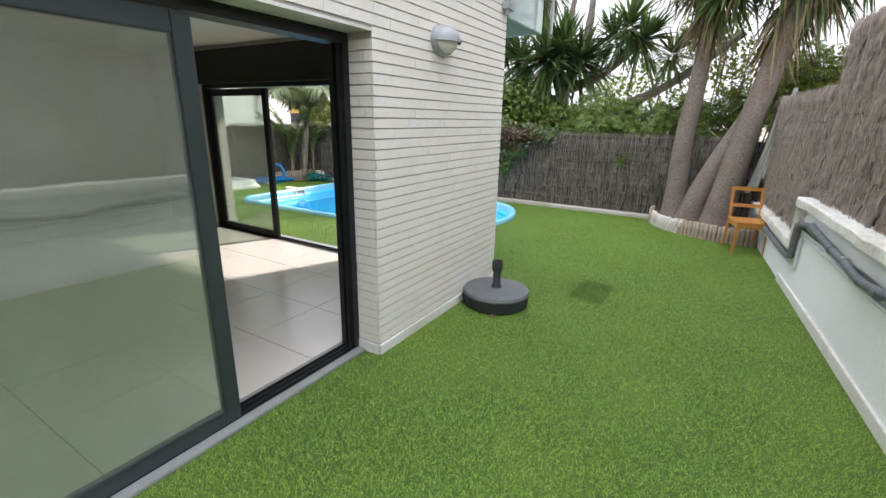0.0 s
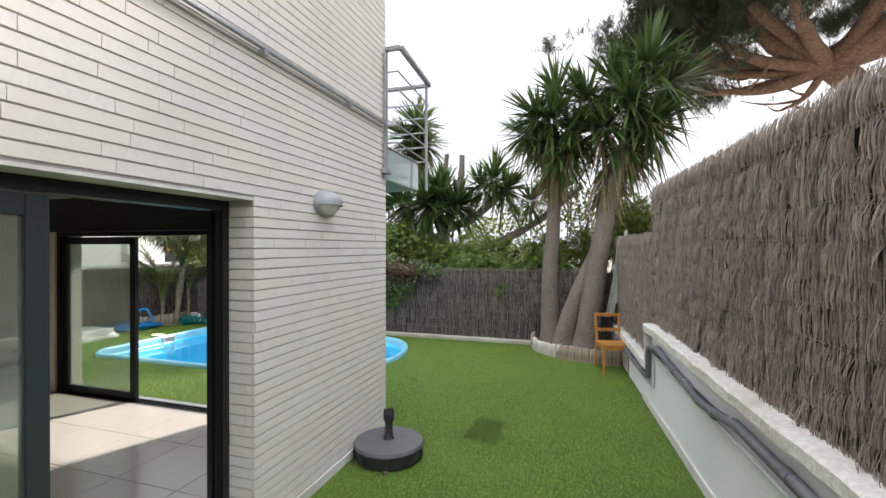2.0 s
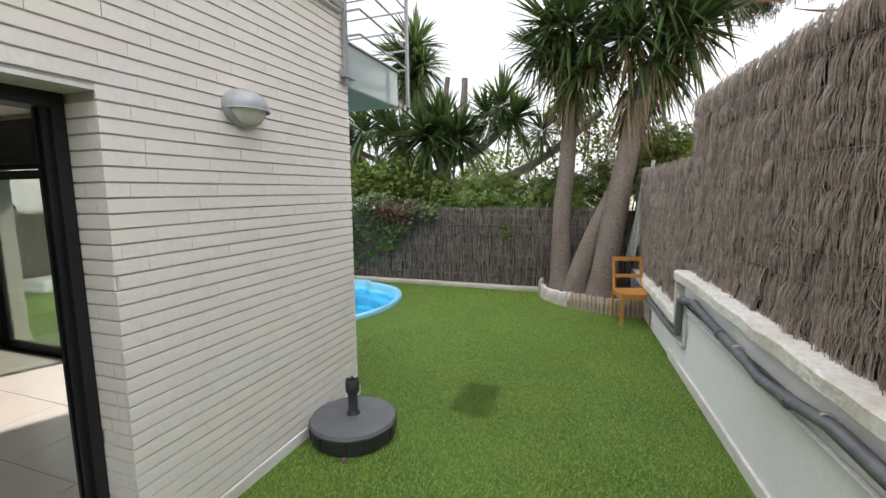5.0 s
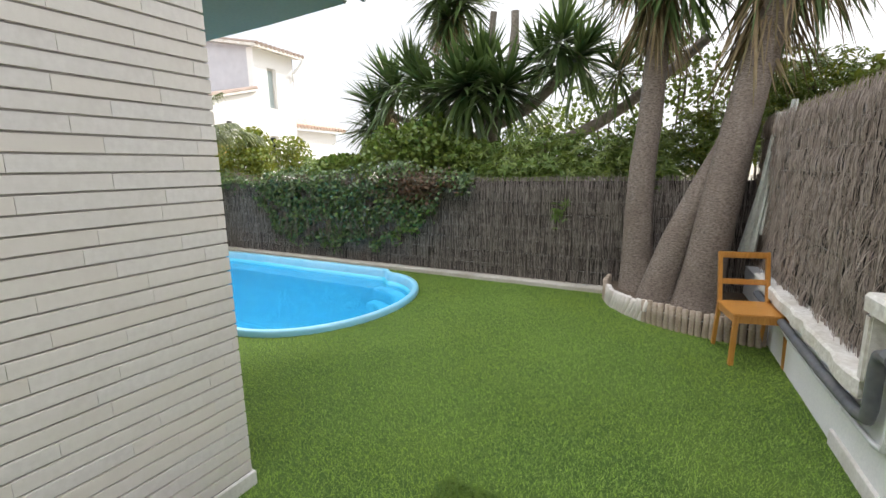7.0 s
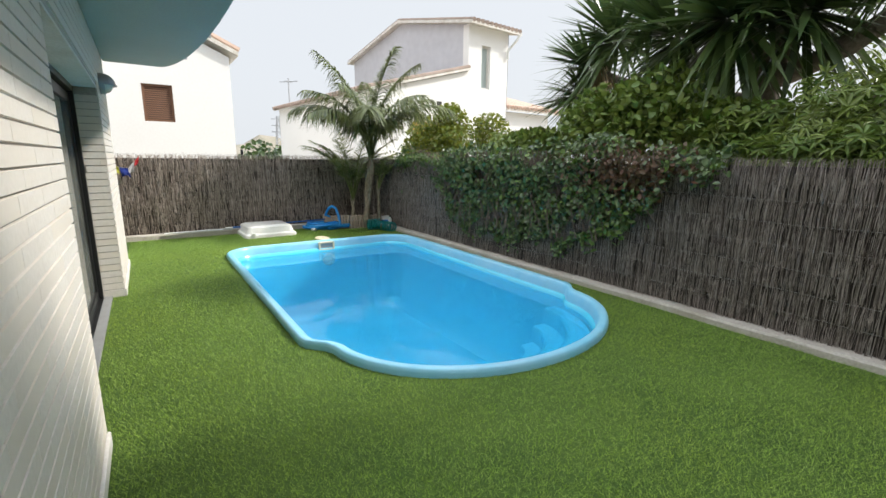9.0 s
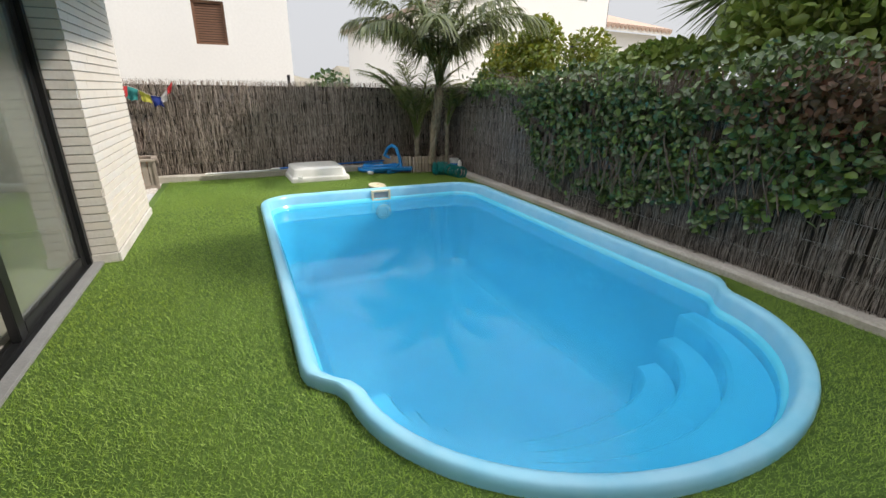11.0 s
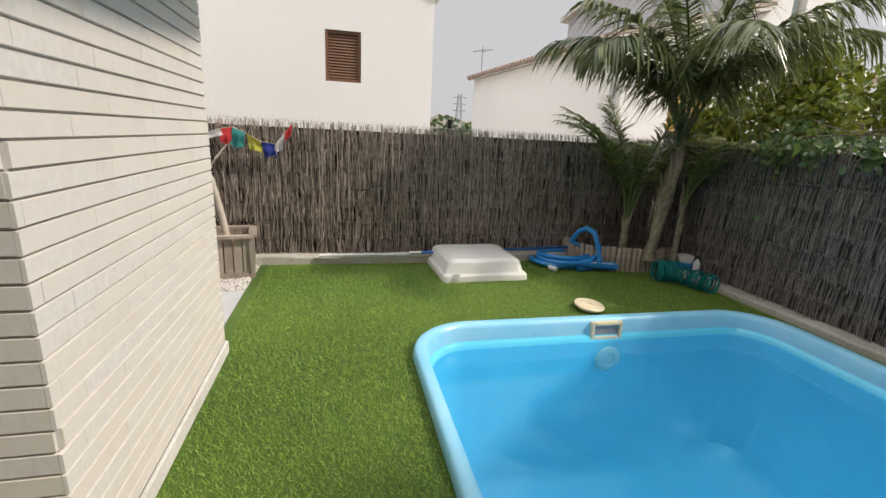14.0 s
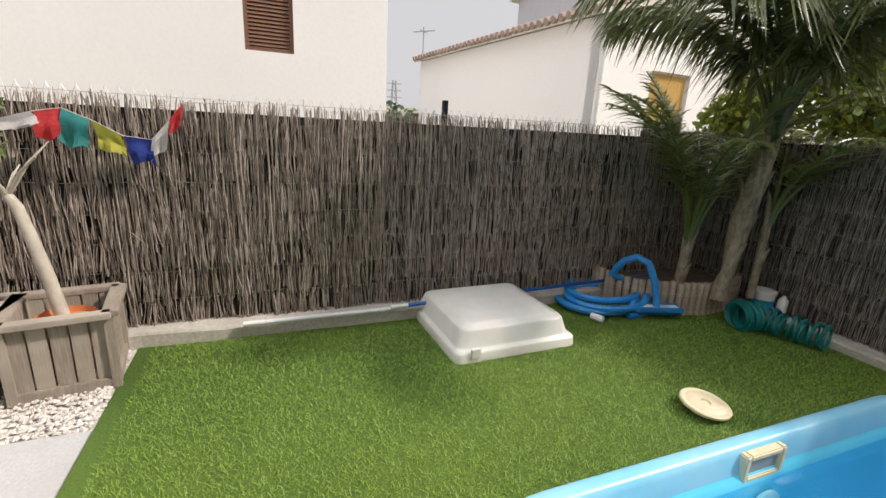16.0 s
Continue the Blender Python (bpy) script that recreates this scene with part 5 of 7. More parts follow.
def planter(at, turn, label):
    t = thing("planter_box", at, label, "planter", group="wooden planter boxes", turn=turn)
    w, h = 0.19, 0.37
    for k in range(4):
        side = part("bottom_rail", Geo().beam((-w, -w, 0.025), (w, -w, 0.025), 0.028, 0.05), WOOD_GREY, t, bevel=0.004, at=pose(0, 0, 0, 0, 0, 90 * k))
        part("top_rail", Geo().beam((-w - 0.015, -w - 0.01, h + 0.008), (w + 0.015, -w - 0.01, h + 0.008), 0.07, 0.028), WOOD_GREY, t, bevel=0.004, at=pose(0, 0, 0, 0, 0, 90 * k))
        for j in range(5):
            part("board", Geo().box(-0.0335, 0.0335, -0.009, 0.009, 0.04, h), WOOD_GREY, side, bevel=0.003, at=pose(-w + 0.042 + j * 0.074, -w + 0.012, random.uniform(-0.004, 0.004), 0, random.uniform(-0.6, 0.6), 0))
    for sx in (-1, 1):
        for sy in (-1, 1):
            part("corner_post", Geo().box(sx * w - 0.018, sx * w + 0.018, sy * w - 0.018, sy * w + 0.018, 0.0, h), WOOD_GREY, t)
    pot = part("pot", Geo().lathe([(0.09, 0.03), (0.115, 0.28), (0.122, 0.29), (0.125, 0.325), (0.117, 0.33), (0.11, 0.30)], 24), POT, t, "orange plant pot", smooth=True)
    part("soil", Geo().lathe([(0.108, 0.22), (0.108, 0.29), (0.0, 0.295)], 20), EARTH, pot)
    return t


planter((-8.61, 3.565, 0.0), 9, "weathered grey board planter with a pot inside, standing on pebbles")
planter((-8.585, 3.13, 0.0), -2, "weathered grey board planter beside the house passage")


def small_tree(at, pts, r0, leaves, count, label, lime=0.85):
    t = thing("pruned_tree", at, label, "small tree", group="pruned trees in planters")
    part("trunk", Geo().tube(pts, [r0 * (1 - 0.35 * i / (len(pts) - 1)) for i in range(len(pts))], 10), STEM_PALE, t, smooth=True)
    top = Vector(pts[-1])
    for k in range(6):
        a = k * 1.05
        d = Vector((math.cos(a) * 0.16, math.sin(a) * 0.18, 0.12 + 0.06 * (k % 3)))
        part("twig", Geo().tube([top, top + d * 0.5 + Vector((0, 0, 0.02)), top + d], [0.012, 0.007, 0.003], 6), STEM_PALE, t)
    cs = [c for c, s in leaves]
    ss = [s for c, s in leaves]
    lv = strips("crown", BUSH, leaf_cloud(cs, ss, int(count * (1 - lime)), 0.045), 6, LEAF_FACES)
    part("crown", lv, None, t)
    part("young_leaves", strips("young_leaves", IVY_LIME, leaf_cloud(cs, ss, int(count * lime * 1.6), 0.038), 6, LEAF_FACES), None, t, "fresh yellow-green leaves")
    return t


small_tree((-8.62, 3.55, 0.32), [(0.0, 0.0, 0), (-0.01, -0.03, 0.2), (-0.02, -0.07, 0.4), (-0.03, -0.10, 0.53), (-0.04, -0.13, 0.58)], 0.031, [((-0.08, -0.28, 0.80), (0.10, 0.16, 0.12)), ((-0.08, -0.2, 0.98), (0.07, 0.10, 0.09)), ((-0.08, -0.4, 0.75), (0.08, 0.1, 0.1))], 300, "pruned small tree with a bare pale stem, in a planter")
small_tree((-8.60, 3.11, 0.32), [(0.0, 0.0, 0), (-0.01, -0.02, 0.2), (-0.02, -0.05, 0.4), (-0.03, -0.08, 0.56)], 0.032, [((-0.04, -0.12, 0.75), (0.10, 0.12, 0.10)), ((0.03, 0.05, 0.16), (0.04, 0.05, 0.06))], 70, "second pruned tree with a pale stem, in a planter")

# string of cloth flags from the tree to the fence
line = [(-8.70, 3.20, 1.20), (-8.74, 3.36, 1.215), (-8.79, 3.52, 1.27), (-8.83, 3.61, 1.29), (-8.84, 3.72, 1.24), (-8.85, 3.84, 1.17), (-8.86, 3.96, 1.155), (-8.87, 4.05, 1.26), (-8.88, 4.12, 1.35), (-8.90, 4.34, 1.36)]
fl = thing("flag_string", line[0], "string of small faded coloured cloth flags hung on the fence", "bunting")
o = Vector(line[0])
part("cord", Geo().tube([Vector(p) - o for p in line], 0.003, 5), STEM_PALE, fl)
for i, colr in enumerate(("blue", "white", "red", "teal", "yellow", "blue", "white", "red")):
    a, b = Vector(line[i]) - o, Vector(line[min(i + 1, 9)]) - o
    drop = (0.16, 0.05, 0.13, 0.15, 0.12, 0.13, 0.13, 0.10, 0.02)[i]
    gg = Geo()
    m = 6
    rows = []
    for u in range(m + 1):
        for v_ in range(m + 1):
            p = a.lerp(b, 0.04 + 0.92 * u / m)
            sw = 0.018 * math.sin(u * 1.4 + i) * (v_ / m) + 0.012 * math.sin(v_ * 1.1 + i * 2)
            rows.append((p.x + 0.012 + sw, p.y + 0.03 * (v_ / m) * math.sin(i * 1.7), p.z - drop * (v_ / m) * (1 - 0.12 * math.sin(u * 0.9 + i))))
    gg.add(rows, [(x * (m + 1) + y, x * (m + 1) + y + 1, (x + 1) * (m + 1) + y + 1, (x + 1) * (m + 1) + y) for x in range(m) for y in range(m)])
    part("flag", gg, FLAG[colr], fl, colr + " cloth flag", smooth=True)

# strip of torn cloth hanging behind the yucca trunks
tc = thing("torn_cloth", (0.96, 7.62, 0.62), "torn faded grey-green cloth strip hanging by the fence", "cloth")
for k, (dx, w, z0, z1) in enumerate(((0.0, 0.10, 0.05, 1.32), (0.09, 0.07, 0.22, 1.42), (-0.07, 0.06, 0.0, 0.75))):
    rows = []
    for i in range(13):
        for j in range(7):
            s, u = i / 12, j / 6
            rows.append((dx + 0.14 * s + (u - 0.5) * w * (1 - 0.25 * s), 0.02 * math.sin(j * 2.2 + k) + 0.10 * s, z0 + (z1 - z0) * s + 0.03 * math.sin(j * 3.1) * (i == 0)))
    part("strip", Geo().add(rows, [(i * 7 + j, i * 7 + j + 1, (i + 1) * 7 + j + 1, (i + 1) * 7 + j) for i in range(12) for j in range(6)]), CLOTH_PALE, tc, smooth=True)

# ---- plants ----
def bend(a, b, sag, k=8):
    a, b, sag = Vector(a), Vector(b), Vector(sag)
    return [a.lerp(b, i / k) + sag * math.sin(math.pi * i / k) for i in range(k + 1)]


def rosette(c, axis, count, length, droop=0.25, width=0.05, spread=1.0):
    """Directions of a sword-leaf head round an axis."""
    axis = np.array(Vector(axis).normalized())
    ph = RNG.random(count) * math.tau
    el = (RNG.random(count) ** 0.8) * 2.05 * spread
    t1 = unit(np.cross(axis, [0.3, 0.2, 0.9]))
    t2 = np.cross(axis, t1)
    way = np.cos(el)[:, None] * axis + np.sin(el)[:, None] * (np.cos(ph)[:, None] * t1 + np.sin(ph)[:, None] * t2)
    base = np.array(c) + way * 0.05 - axis * (0.14 * el / 2)[:, None]
    ln = length * RNG.uniform(0.75, 1.1, count)
    return blade_strips(base, unit(way), ln, np.full(count, width) * RNG.uniform(0.8, 1.15, count), droop * (0.3 + el) * RNG.uniform(0.4, 1.2, count), segs=4)


def yucca(name, at, label, limbs, heads, bark, leaf_len, count=75, skirts=()):
    t = thing(name, at, label, "yucca tree")
    for pts, radii in limbs:
        part("trunk" if radii[0] > 0.11 else "limb", Geo().tube(pts, radii, 14), bark, t, smooth=True)
    for c, axis, size in heads:
        v, per, f = rosette(c, axis, int(count * size), leaf_len * size, width=0.07 * size)
        part("leaf_head", strips("leaf_head", YUCCA, v, per, f), None, t)
    for c, size in skirts:
        m = 80
        ph = RNG.random(m) * math.tau
        way = unit(np.column_stack([np.cos(ph) * 0.5, np.sin(ph) * 0.5, -1 + 0.5 * RNG.random(m)]))
        base = np.array(c) + np.column_stack([np.cos(ph) * 0.07, np.sin(ph) * 0.07, RNG.uniform(-0.1, 0.35, m)])
        v, per, f = blade_strips(base, way, np.full(m, 0.55 * size) * RNG.uniform(0.6, 1.2, m), np.full(m, 0.03), RNG.uniform(0.1, 0.4, m))
        part("dead_skirt", strips("dead_skirt", DEAD_LEAF, v, per, f), None, t, "brown hanging dead leaves")
    return t


def rings_radius(r0, r1, k):
    return [r0 + (r1 - r0) * i / k + 0.006 * math.sin(i * 2.4) for i in range(k + 1)]


yucca("yucca_tree", (0, 0, 0.1), "tall yucca with a swollen grey trunk in the log-edged bed",
      [([(0.03, 7.90, 0.0), (0.0, 7.90, 0.12), (-0.03, 7.92, 0.4), (-0.05, 7.98, 0.9), (-0.04, 8.05, 1.4), (0.0, 8.12, 1.9), (0.02, 8.2, 2.6), (0.0, 8.2, 3.2), (-0.02, 8.2, 3.9)], [0.27, 0.215, 0.165, 0.145, 0.135, 0.125, 0.115, 0.10, 0.08]),
       ([(0.0, 8.2, 2.9), (-0.25, 8.2, 3.3), (-0.45, 8.2, 3.75)], [0.09, 0.07, 0.06])],
      [((0.05, 8.15, 4.45), (0.0, -0.1, 1), 1.0), ((-0.3, 8.1, 4.05), (-0.7, -0.3, 0.7), 0.95), ((0.0, 7.95, 3.95), (0.1, -0.8, 0.5), 0.95), ((0.4, 8.1, 3.75), (0.7, -0.3, 0.5), 0.95), ((-0.15, 8.1, 3.45), (-0.5, -0.4, 0.1), 0.9), ((0.2, 8.05, 3.3), (0.4, -0.5, 0.0), 0.9), ((-0.55, 8.2, 3.75), (-0.8, 0.1, 0.5), 0.75)],
      BARK, 0.80, 120, [((0.0, 8.2, 2.85), 1.2), ((0.02, 8.2, 3.1), 1.1), ((-0.2, 8.1, 3.3), 1.0), ((0.3, 8.1, 3.45), 1.0)])
yucca("yucca_tree", (0, 0, 0.1), "leaning yucca with two thick trunks beside the fence",
      [([(0.56, 7.45, 0.0), (0.56, 7.46, 0.12), (0.60, 7.5, 0.4), (0.68, 7.6, 0.95), (0.78, 7.75, 1.6), (0.90, 7.92, 2.3), (1.08, 8.02, 3.0), (1.3, 8.1, 3.7), (1.5, 8.15, 4.3)], [0.25, 0.205, 0.18, 0.17, 0.155, 0.145, 0.13, 0.11, 0.09]),
       ([(0.20, 7.52, 0.0), (0.22, 7.54, 0.2), (0.33, 7.64, 0.6), (0.52, 7.80, 1.1), (0.72, 7.97, 1.55), (0.9, 8.15, 2.1), (1.1, 8.3, 2.7), (1.4, 8.4, 3.4)], [0.20, 0.16, 0.14, 0.125, 0.115, 0.11, 0.10, 0.08]),
       ([(1.3, 8.1, 3.6), (1.7, 8.2, 4.0), (2.0, 8.3, 4.3)], [0.09, 0.08, 0.07])],
      [((p[0] - 0.33, p[1], p[2] - 0.22), ax, k) for p, ax, k in [((0.88, 8.1, 4.5), (-0.5, -0.2, 0.9), 1.0), ((1.35, 8.2, 4.8), (-0.1, -0.1, 1), 1.0), ((1.9, 8.1, 5.0), (0.2, -0.1, 1), 1.1), ((2.25, 8.2, 4.65), (0.8, -0.1, 0.7), 1.0), ((1.6, 7.95, 4.35), (0.0, -0.9, 0.5), 1.05), ((1.95, 8.05, 3.95), (0.6, -0.5, 0.2), 1.0), ((1.15, 8.0, 3.95), (-0.5, -0.6, 0.3), 0.95), ((1.55, 8.1, 3.6), (0.2, -0.6, 0.0), 0.95)]],
      BARK, 0.82, 135, [((p[0] - 0.2, p[1], p[2] - 0.2), k) for p, k in [((1.2, 8.08, 3.1), 1.3), ((1.35, 8.1, 3.4), 1.2), ((1.05, 8.0, 2.85), 1.1), ((1.5, 8.2, 3.5), 1.2), ((1.8, 8.1, 3.75), 1.1), ((1.0, 8.05, 3.7), 1.0)]])
# the older yucca behind the fence, many heads on bare grey limbs
yucca("yucca_tree", (0, 0, 0.0), "broad old yucca with many heads behind the fence",
      [(bend((-2.7, 9.7, 0), (-2.6, 9.7, 2.4), (0.1, 0, 0)), rings_radius(0.2, 0.14, 8)),
       (bend((-2.6, 9.7, 2.2), (-2.1, 9.6, 3.85), (0.15, 0, 0)), rings_radius(0.10, 0.06, 8)),
       (bend((-2.4, 9.7, 2.4), (-2.45, 9.6, 3.9), (-0.1, 0, 0)), rings_radius(0.09, 0.05, 8)),
       (bend((-2.6, 9.7, 2.3), (-3.25, 9.8, 4.4), (-0.1, 0, 0.1)), rings_radius(0.09, 0.06, 8)),
       (bend((-2.5, 9.7, 2.2), (-0.9, 9.3, 3.2), (0, 0, -0.2)), rings_radius(0.11, 0.07, 8)),
       (bend((-2.0, 9.6, 1.7), (0.5, 9.2, 3.0), (0, 0, -0.25)), rings_radius(0.10, 0.06, 8)),
       (bend((-2.7, 9.7, 2.0), (-4.5, 9.6, 2.5), (0, 0, -0.1)), rings_radius(0.09, 0.06, 8))],
      [((-4.75, 9.5, 2.65), (-0.7, -0.2, 0.6), 1.0), ((-4.3, 9.4, 2.95), (-0.4, -0.3, 0.9), 1.0), ((-3.85, 9.4, 3.1), (-0.1, -0.3, 1), 0.95), ((-3.4, 9.3, 2.75), (-0.3, -0.8, 0.5), 1.05), ((-2.75, 9.1, 2.75), (0, -1, 0.35), 1.25), ((-2.5, 9.3, 2.95), (0.2, -0.5, 0.8), 1.1), ((-2.1, 9.2, 2.7), (0.5, -0.7, 0.3), 1.1),
       ((-3.2, 9.7, 4.65), (0, 0, 1), 1.0), ((-3.45, 9.6, 4.35), (-0.5, -0.2, 0.5), 0.9), ((-3.0, 9.6, 4.2), (0.3, -0.6, 0.2), 0.85), ((-3.2, 9.5, 3.9), (0, -0.7, -0.2), 0.8), ((-1.3, 9.3, 3.3), (0.2, -0.3, 0.9), 0.9), ((-1.0, 9.2, 3.0), (0.6, -0.5, 0.5), 0.9), ((-1.6, 9.4, 3.1), (-0.2, -0.4, 0.8), 0.8), ((-4.9, 9.5, 2.25), (-0.8, -0.3, 0.0), 0.9), ((-0.5, 9.2, 2.75), (0.3, -0.7, 0.5), 0.7)],
      BARK_GREY, 0.80, 150, [((-3.2, 9.7, 4.0), 1.1), ((-3.3, 9.6, 3.75), 1.0), ((-4.5, 9.5, 2.3), 1.0)])


def palm_fronds(c, specs, leaflets=44, lw=0.022, sag=1.0):
    """Pinnate fronds that arch over. Each spec: heading, first and last rise in degrees, length, leaflet length."""
    fr = []
    for az, e0, e1, ln, ll in specs:
        a = radians(az)
        pts, p = [], np.array(c, float)
        for k in range(15):
            pts.append(p.copy())
            e = radians(e0 + (e1 - e0) * ((k + 0.5) / 14) ** 1.25)
            p = p + np.array([math.cos(a) * math.cos(e), math.sin(a) * math.cos(e), math.sin(e)]) * ln / 14
        pts = np.array(pts)
        base, way, lens = [], [], []
        for k in range(leaflets):
            s = 0.30 + 0.70 * k / leaflets
            x = s * 14
            i = min(int(x), 13)
            p = pts[i] + (pts[i + 1] - pts[i]) * (x - i)
            tang = unit(pts[i + 1] - pts[i])
            side = unit(np.cross(tang, [0, 0, 1]))
            up = np.cross(side, tang)
            for sg in (-1, 1):
                w = tang * (0.45 + 0.6 * s) + side * sg * 0.9 + up * 0.12 + RNG.normal(0, 0.09, 3)
                base.append(p)
                way.append(w)
                lens.append(ll * (0.55 + 1.1 * s * (1 - s) * 2) * (1 - 0.45 * s) * RNG.uniform(0.85, 1.1))
        v, per, f = blade_strips(np.array(base), unit(np.array(way)), np.array(lens), np.full(len(lens), lw), RNG.uniform(0.45, 1.15, len(lens)) * sag, segs=3)
        fr.append((pts, v, per, f))
    return fr


def palm(at, label, trunk, radii, crown, specs, leaflets, lw, sheaths=5, leaf=None):
    t = thing("palm_tree", at, label, "palm")
    if trunk:
        part("trunk", Geo().tube(trunk, radii, 14), PALM_BARK, t, smooth=True)
        lo = len(trunk) // 2 - 1
        for k in range(sheaths):
            a = k * 2.4
            f = lo + (len(trunk) - 1.01 - lo) * k / sheaths
            i = int(f)
            p, r = Vector(trunk[i]).lerp(Vector(trunk[i + 1]), f - i), radii[i] + (radii[i + 1] - radii[i]) * (f - i)
            q = Vector((math.cos(a), math.sin(a), 0))
            rise = 0.10 + 0.12 * (k / sheaths)
            part("old_sheath", Geo().tube([p + q * r * 0.7, p + q * (r + 0.004) + Vector((0, 0, rise * 0.6)), p + q * (r + 0.028) + Vector((0, 0, rise))], [0.022, 0.016, 0.005], 7), PALM_BARK, t, smooth=True)
    for pts, v, per, f in palm_fronds(crown, specs, leaflets, lw, 0.45 if leaf else 1.0):
        fr = part("frond", strips("frond", leaf or PALM_LEAF, v, per, f), None, t)
        part("stalk", Geo().tube([tuple(p) for p in pts], [0.016 * (1 - 0.85 * k / 14) + 0.002 for k in range(15)], 6), leaf or PALM_LEAF, fr, smooth=True)
    return t


sp = [(-95, 88, 38, 2.35, 0.55), (-110, 84, -22, 2.5, 0.60), (-70, 80, -28, 2.4, 0.60), (15, 89, 50, 2.3, 0.50), (85, 88, 34, 2.4, 0.55), (100, 82, -18, 2.45, 0.60), (58, 80, -20, 2.7, 0.64),
      (160, 87, 25, 2.2, 0.52), (205, 80, -15, 2.3, 0.56), (-25, 82, -24, 2.4, 0.60), (-50, 85, 8, 2.4, 0.60), (130, 78, -20, 2.3, 0.58), (25, 84, 0, 2.4, 0.58), (-150, 82, -10, 2.3, 0.56), (-88, 84, 4, 2.4, 0.60), (75, 84, 2, 2.45, 0.60)]
palm((-8.28, 7.70, 0.15), "feathery palm with a swollen fibrous trunk in the log-edged bed",
     [(-0.02, -0.03, 0), (-0.02, -0.03, 0.10), (0.0, -0.02, 0.22), (-0.01, 0.0, 0.36), (-0.02, 0.02, 0.55), (-0.02, 0.05, 0.74), (0.0, 0.06, 0.90), (0.03, 0.06, 1.05), (0.05, 0.06, 1.18)],
     [0.066, 0.06, 0.046, 0.058, 0.074, 0.074, 0.064, 0.048, 0.032], (0.04, 0.05, 1.08), [(az, e0, e1 - 6, ln * (0.95 if e1 > 20 else 0.79), ll) for az, e0, e1, ln, ll in sp], 84, 0.031, sheaths=16)
sp2 = [(-165 + k * 43, 88 - (k % 3) * 4, 40 - 17 * (k % 4), 1.38 + 0.1 * (k % 3), 0.40) for k in range(11)]
palm((-8.52, 7.50, 0.17), "young stemless palm with arching fronds in the bed", [(0, 0, 0), (0, 0, 0.12), (0, 0, 0.3), (0, 0, 0.4)], [0.045, 0.04, 0.032, 0.025], (0, 0, 0.30), sp2, 50, 0.022, leaf=PALM_YOUNG)
sp3 = [(40, 76, -15, 1.1, 0.36), (85, 78, -10, 1.15, 0.36), (-10, 82, 0, 1.0, 0.34), (120, 82, 10, 1.0, 0.34)]
palm((-8.22, 7.90, 0.17), "small palm shoot behind the trunk in the bed", [(0, 0, 0), (0, 0, 0.3), (0, 0, 0.55), (0, 0, 0.66)], [0.03, 0.028, 0.024, 0.02], (0, 0, 0.55), sp3, 44, 0.022, leaf=PALM_YOUNG)


# ivy over the far fence
def ivy_lower(x):
    """Lower hem of the ivy along the fence, uneven."""
    b = np.interp(x, [-7.8, -6.55, -6.35, -6.05, -5.2, -4.4, -3.8, -3.3, -2.9, -2.5, -2.1], [1.36, 1.30, 1.05, 0.48, 0.32, 0.38, 0.45, 0.50, 0.85, 1.15, 1.32])
    return b + 0.08 * np.sin(x * 7) + 0.05 * np.sin(x * 17)


m = 27000
xx = RNG.uniform(-7.8, -2.1, m)
zz = RNG.uniform(0.15, 1.62, m)
top = 1.46 + 0.08 * np.sin(xx * 3.1) + 0.05 * np.sin(xx * 9) + np.where(xx > -5, 0.08, 0)
gap = np.sin(xx * 5.3 + 2 * np.sin(zz * 6)) + np.sin(zz * 11 + 2.2 * np.sin(xx * 4.1)) + RNG.normal(0, 0.35, m)
ok = (gap > -1.15) & (zz > ivy_lower(xx) - RNG.exponential(0.04, m)) & (zz < top)
xx, zz = xx[ok], zz[ok]
thick = 0.05 + 0.16 * np.clip((zz - 0.5), 0, 1)
yy = FENCE_Y - 0.04 - RNG.random(len(xx)) * thick
over = zz > 1.36
yy[over] = FENCE_Y + RNG.uniform(-0.22, 0.3, over.sum())
p = np.column_stack([xx, yy, zz])
red = (np.exp(-((p[:, 0] + 2.95) / 0.5) ** 2 - ((p[:, 2] - 1.25) / 0.22) ** 2) > RNG.random(len(p)) * 0.8)
lime = ~red & ((RNG.random(len(p)) < 0.11) | ((np.exp(-((p[:, 0] + 3.2) / 0.25) ** 2 - ((p[:, 2] - 0.55) / 0.15) ** 2)) > RNG.random(len(p))))
ivy = thing("ivy", (0, 0, 0), "dark green ivy hanging over the far fence, reddish in one place", "ivy")
for nm, sel, mt, sz in (("leaves", ~red & ~lime, IVY, 0.054), ("red_leaves", red, IVY_RED, 0.052), ("young_leaves", lime, IVY_LIME, 0.06)):
    tagged(part(nm, strips(nm, mt, leaves_at(p[sel], sz, facing=(0, -1, 0.35)), 6, LEAF_FACES), None, ivy), kind="stuff")
g = Geo()
for k in range(130):
    x = random.uniform(-7.0, -2.4)
    z1 = 1.45
    z0 = float(ivy_lower(np.array(x))) + random.uniform(-0.05, 0.2)
    d = random.uniform(-0.4, 0.4)
    g.tube([(x + d * i / 5 + random.uniform(-0.02, 0.02), FENCE_Y - 0.07 - random.uniform(0, 0.08), z1 + (z0 - z1) * i / 5) for i in range(6)], 0.005, 5, caps=False)
tagged(part("stem_tangle", g, VINE, ivy, "tangled brown stems"), kind="stuff")
vs = thing("ivy_sprig", (-0.98, FENCE_Y - 0.05, 0.90), "small yellow-green sprig growing through the fence", "ivy")
part("leaves", strips("leaves", IVY_LIME, whorls(RNG.normal(0, 1, (13, 3)) * np.array([0.06, 0.03, 0.075]), 0.065, facing=(0, -0.7, 0.6)), 6, LEAF_FACES), None, vs)


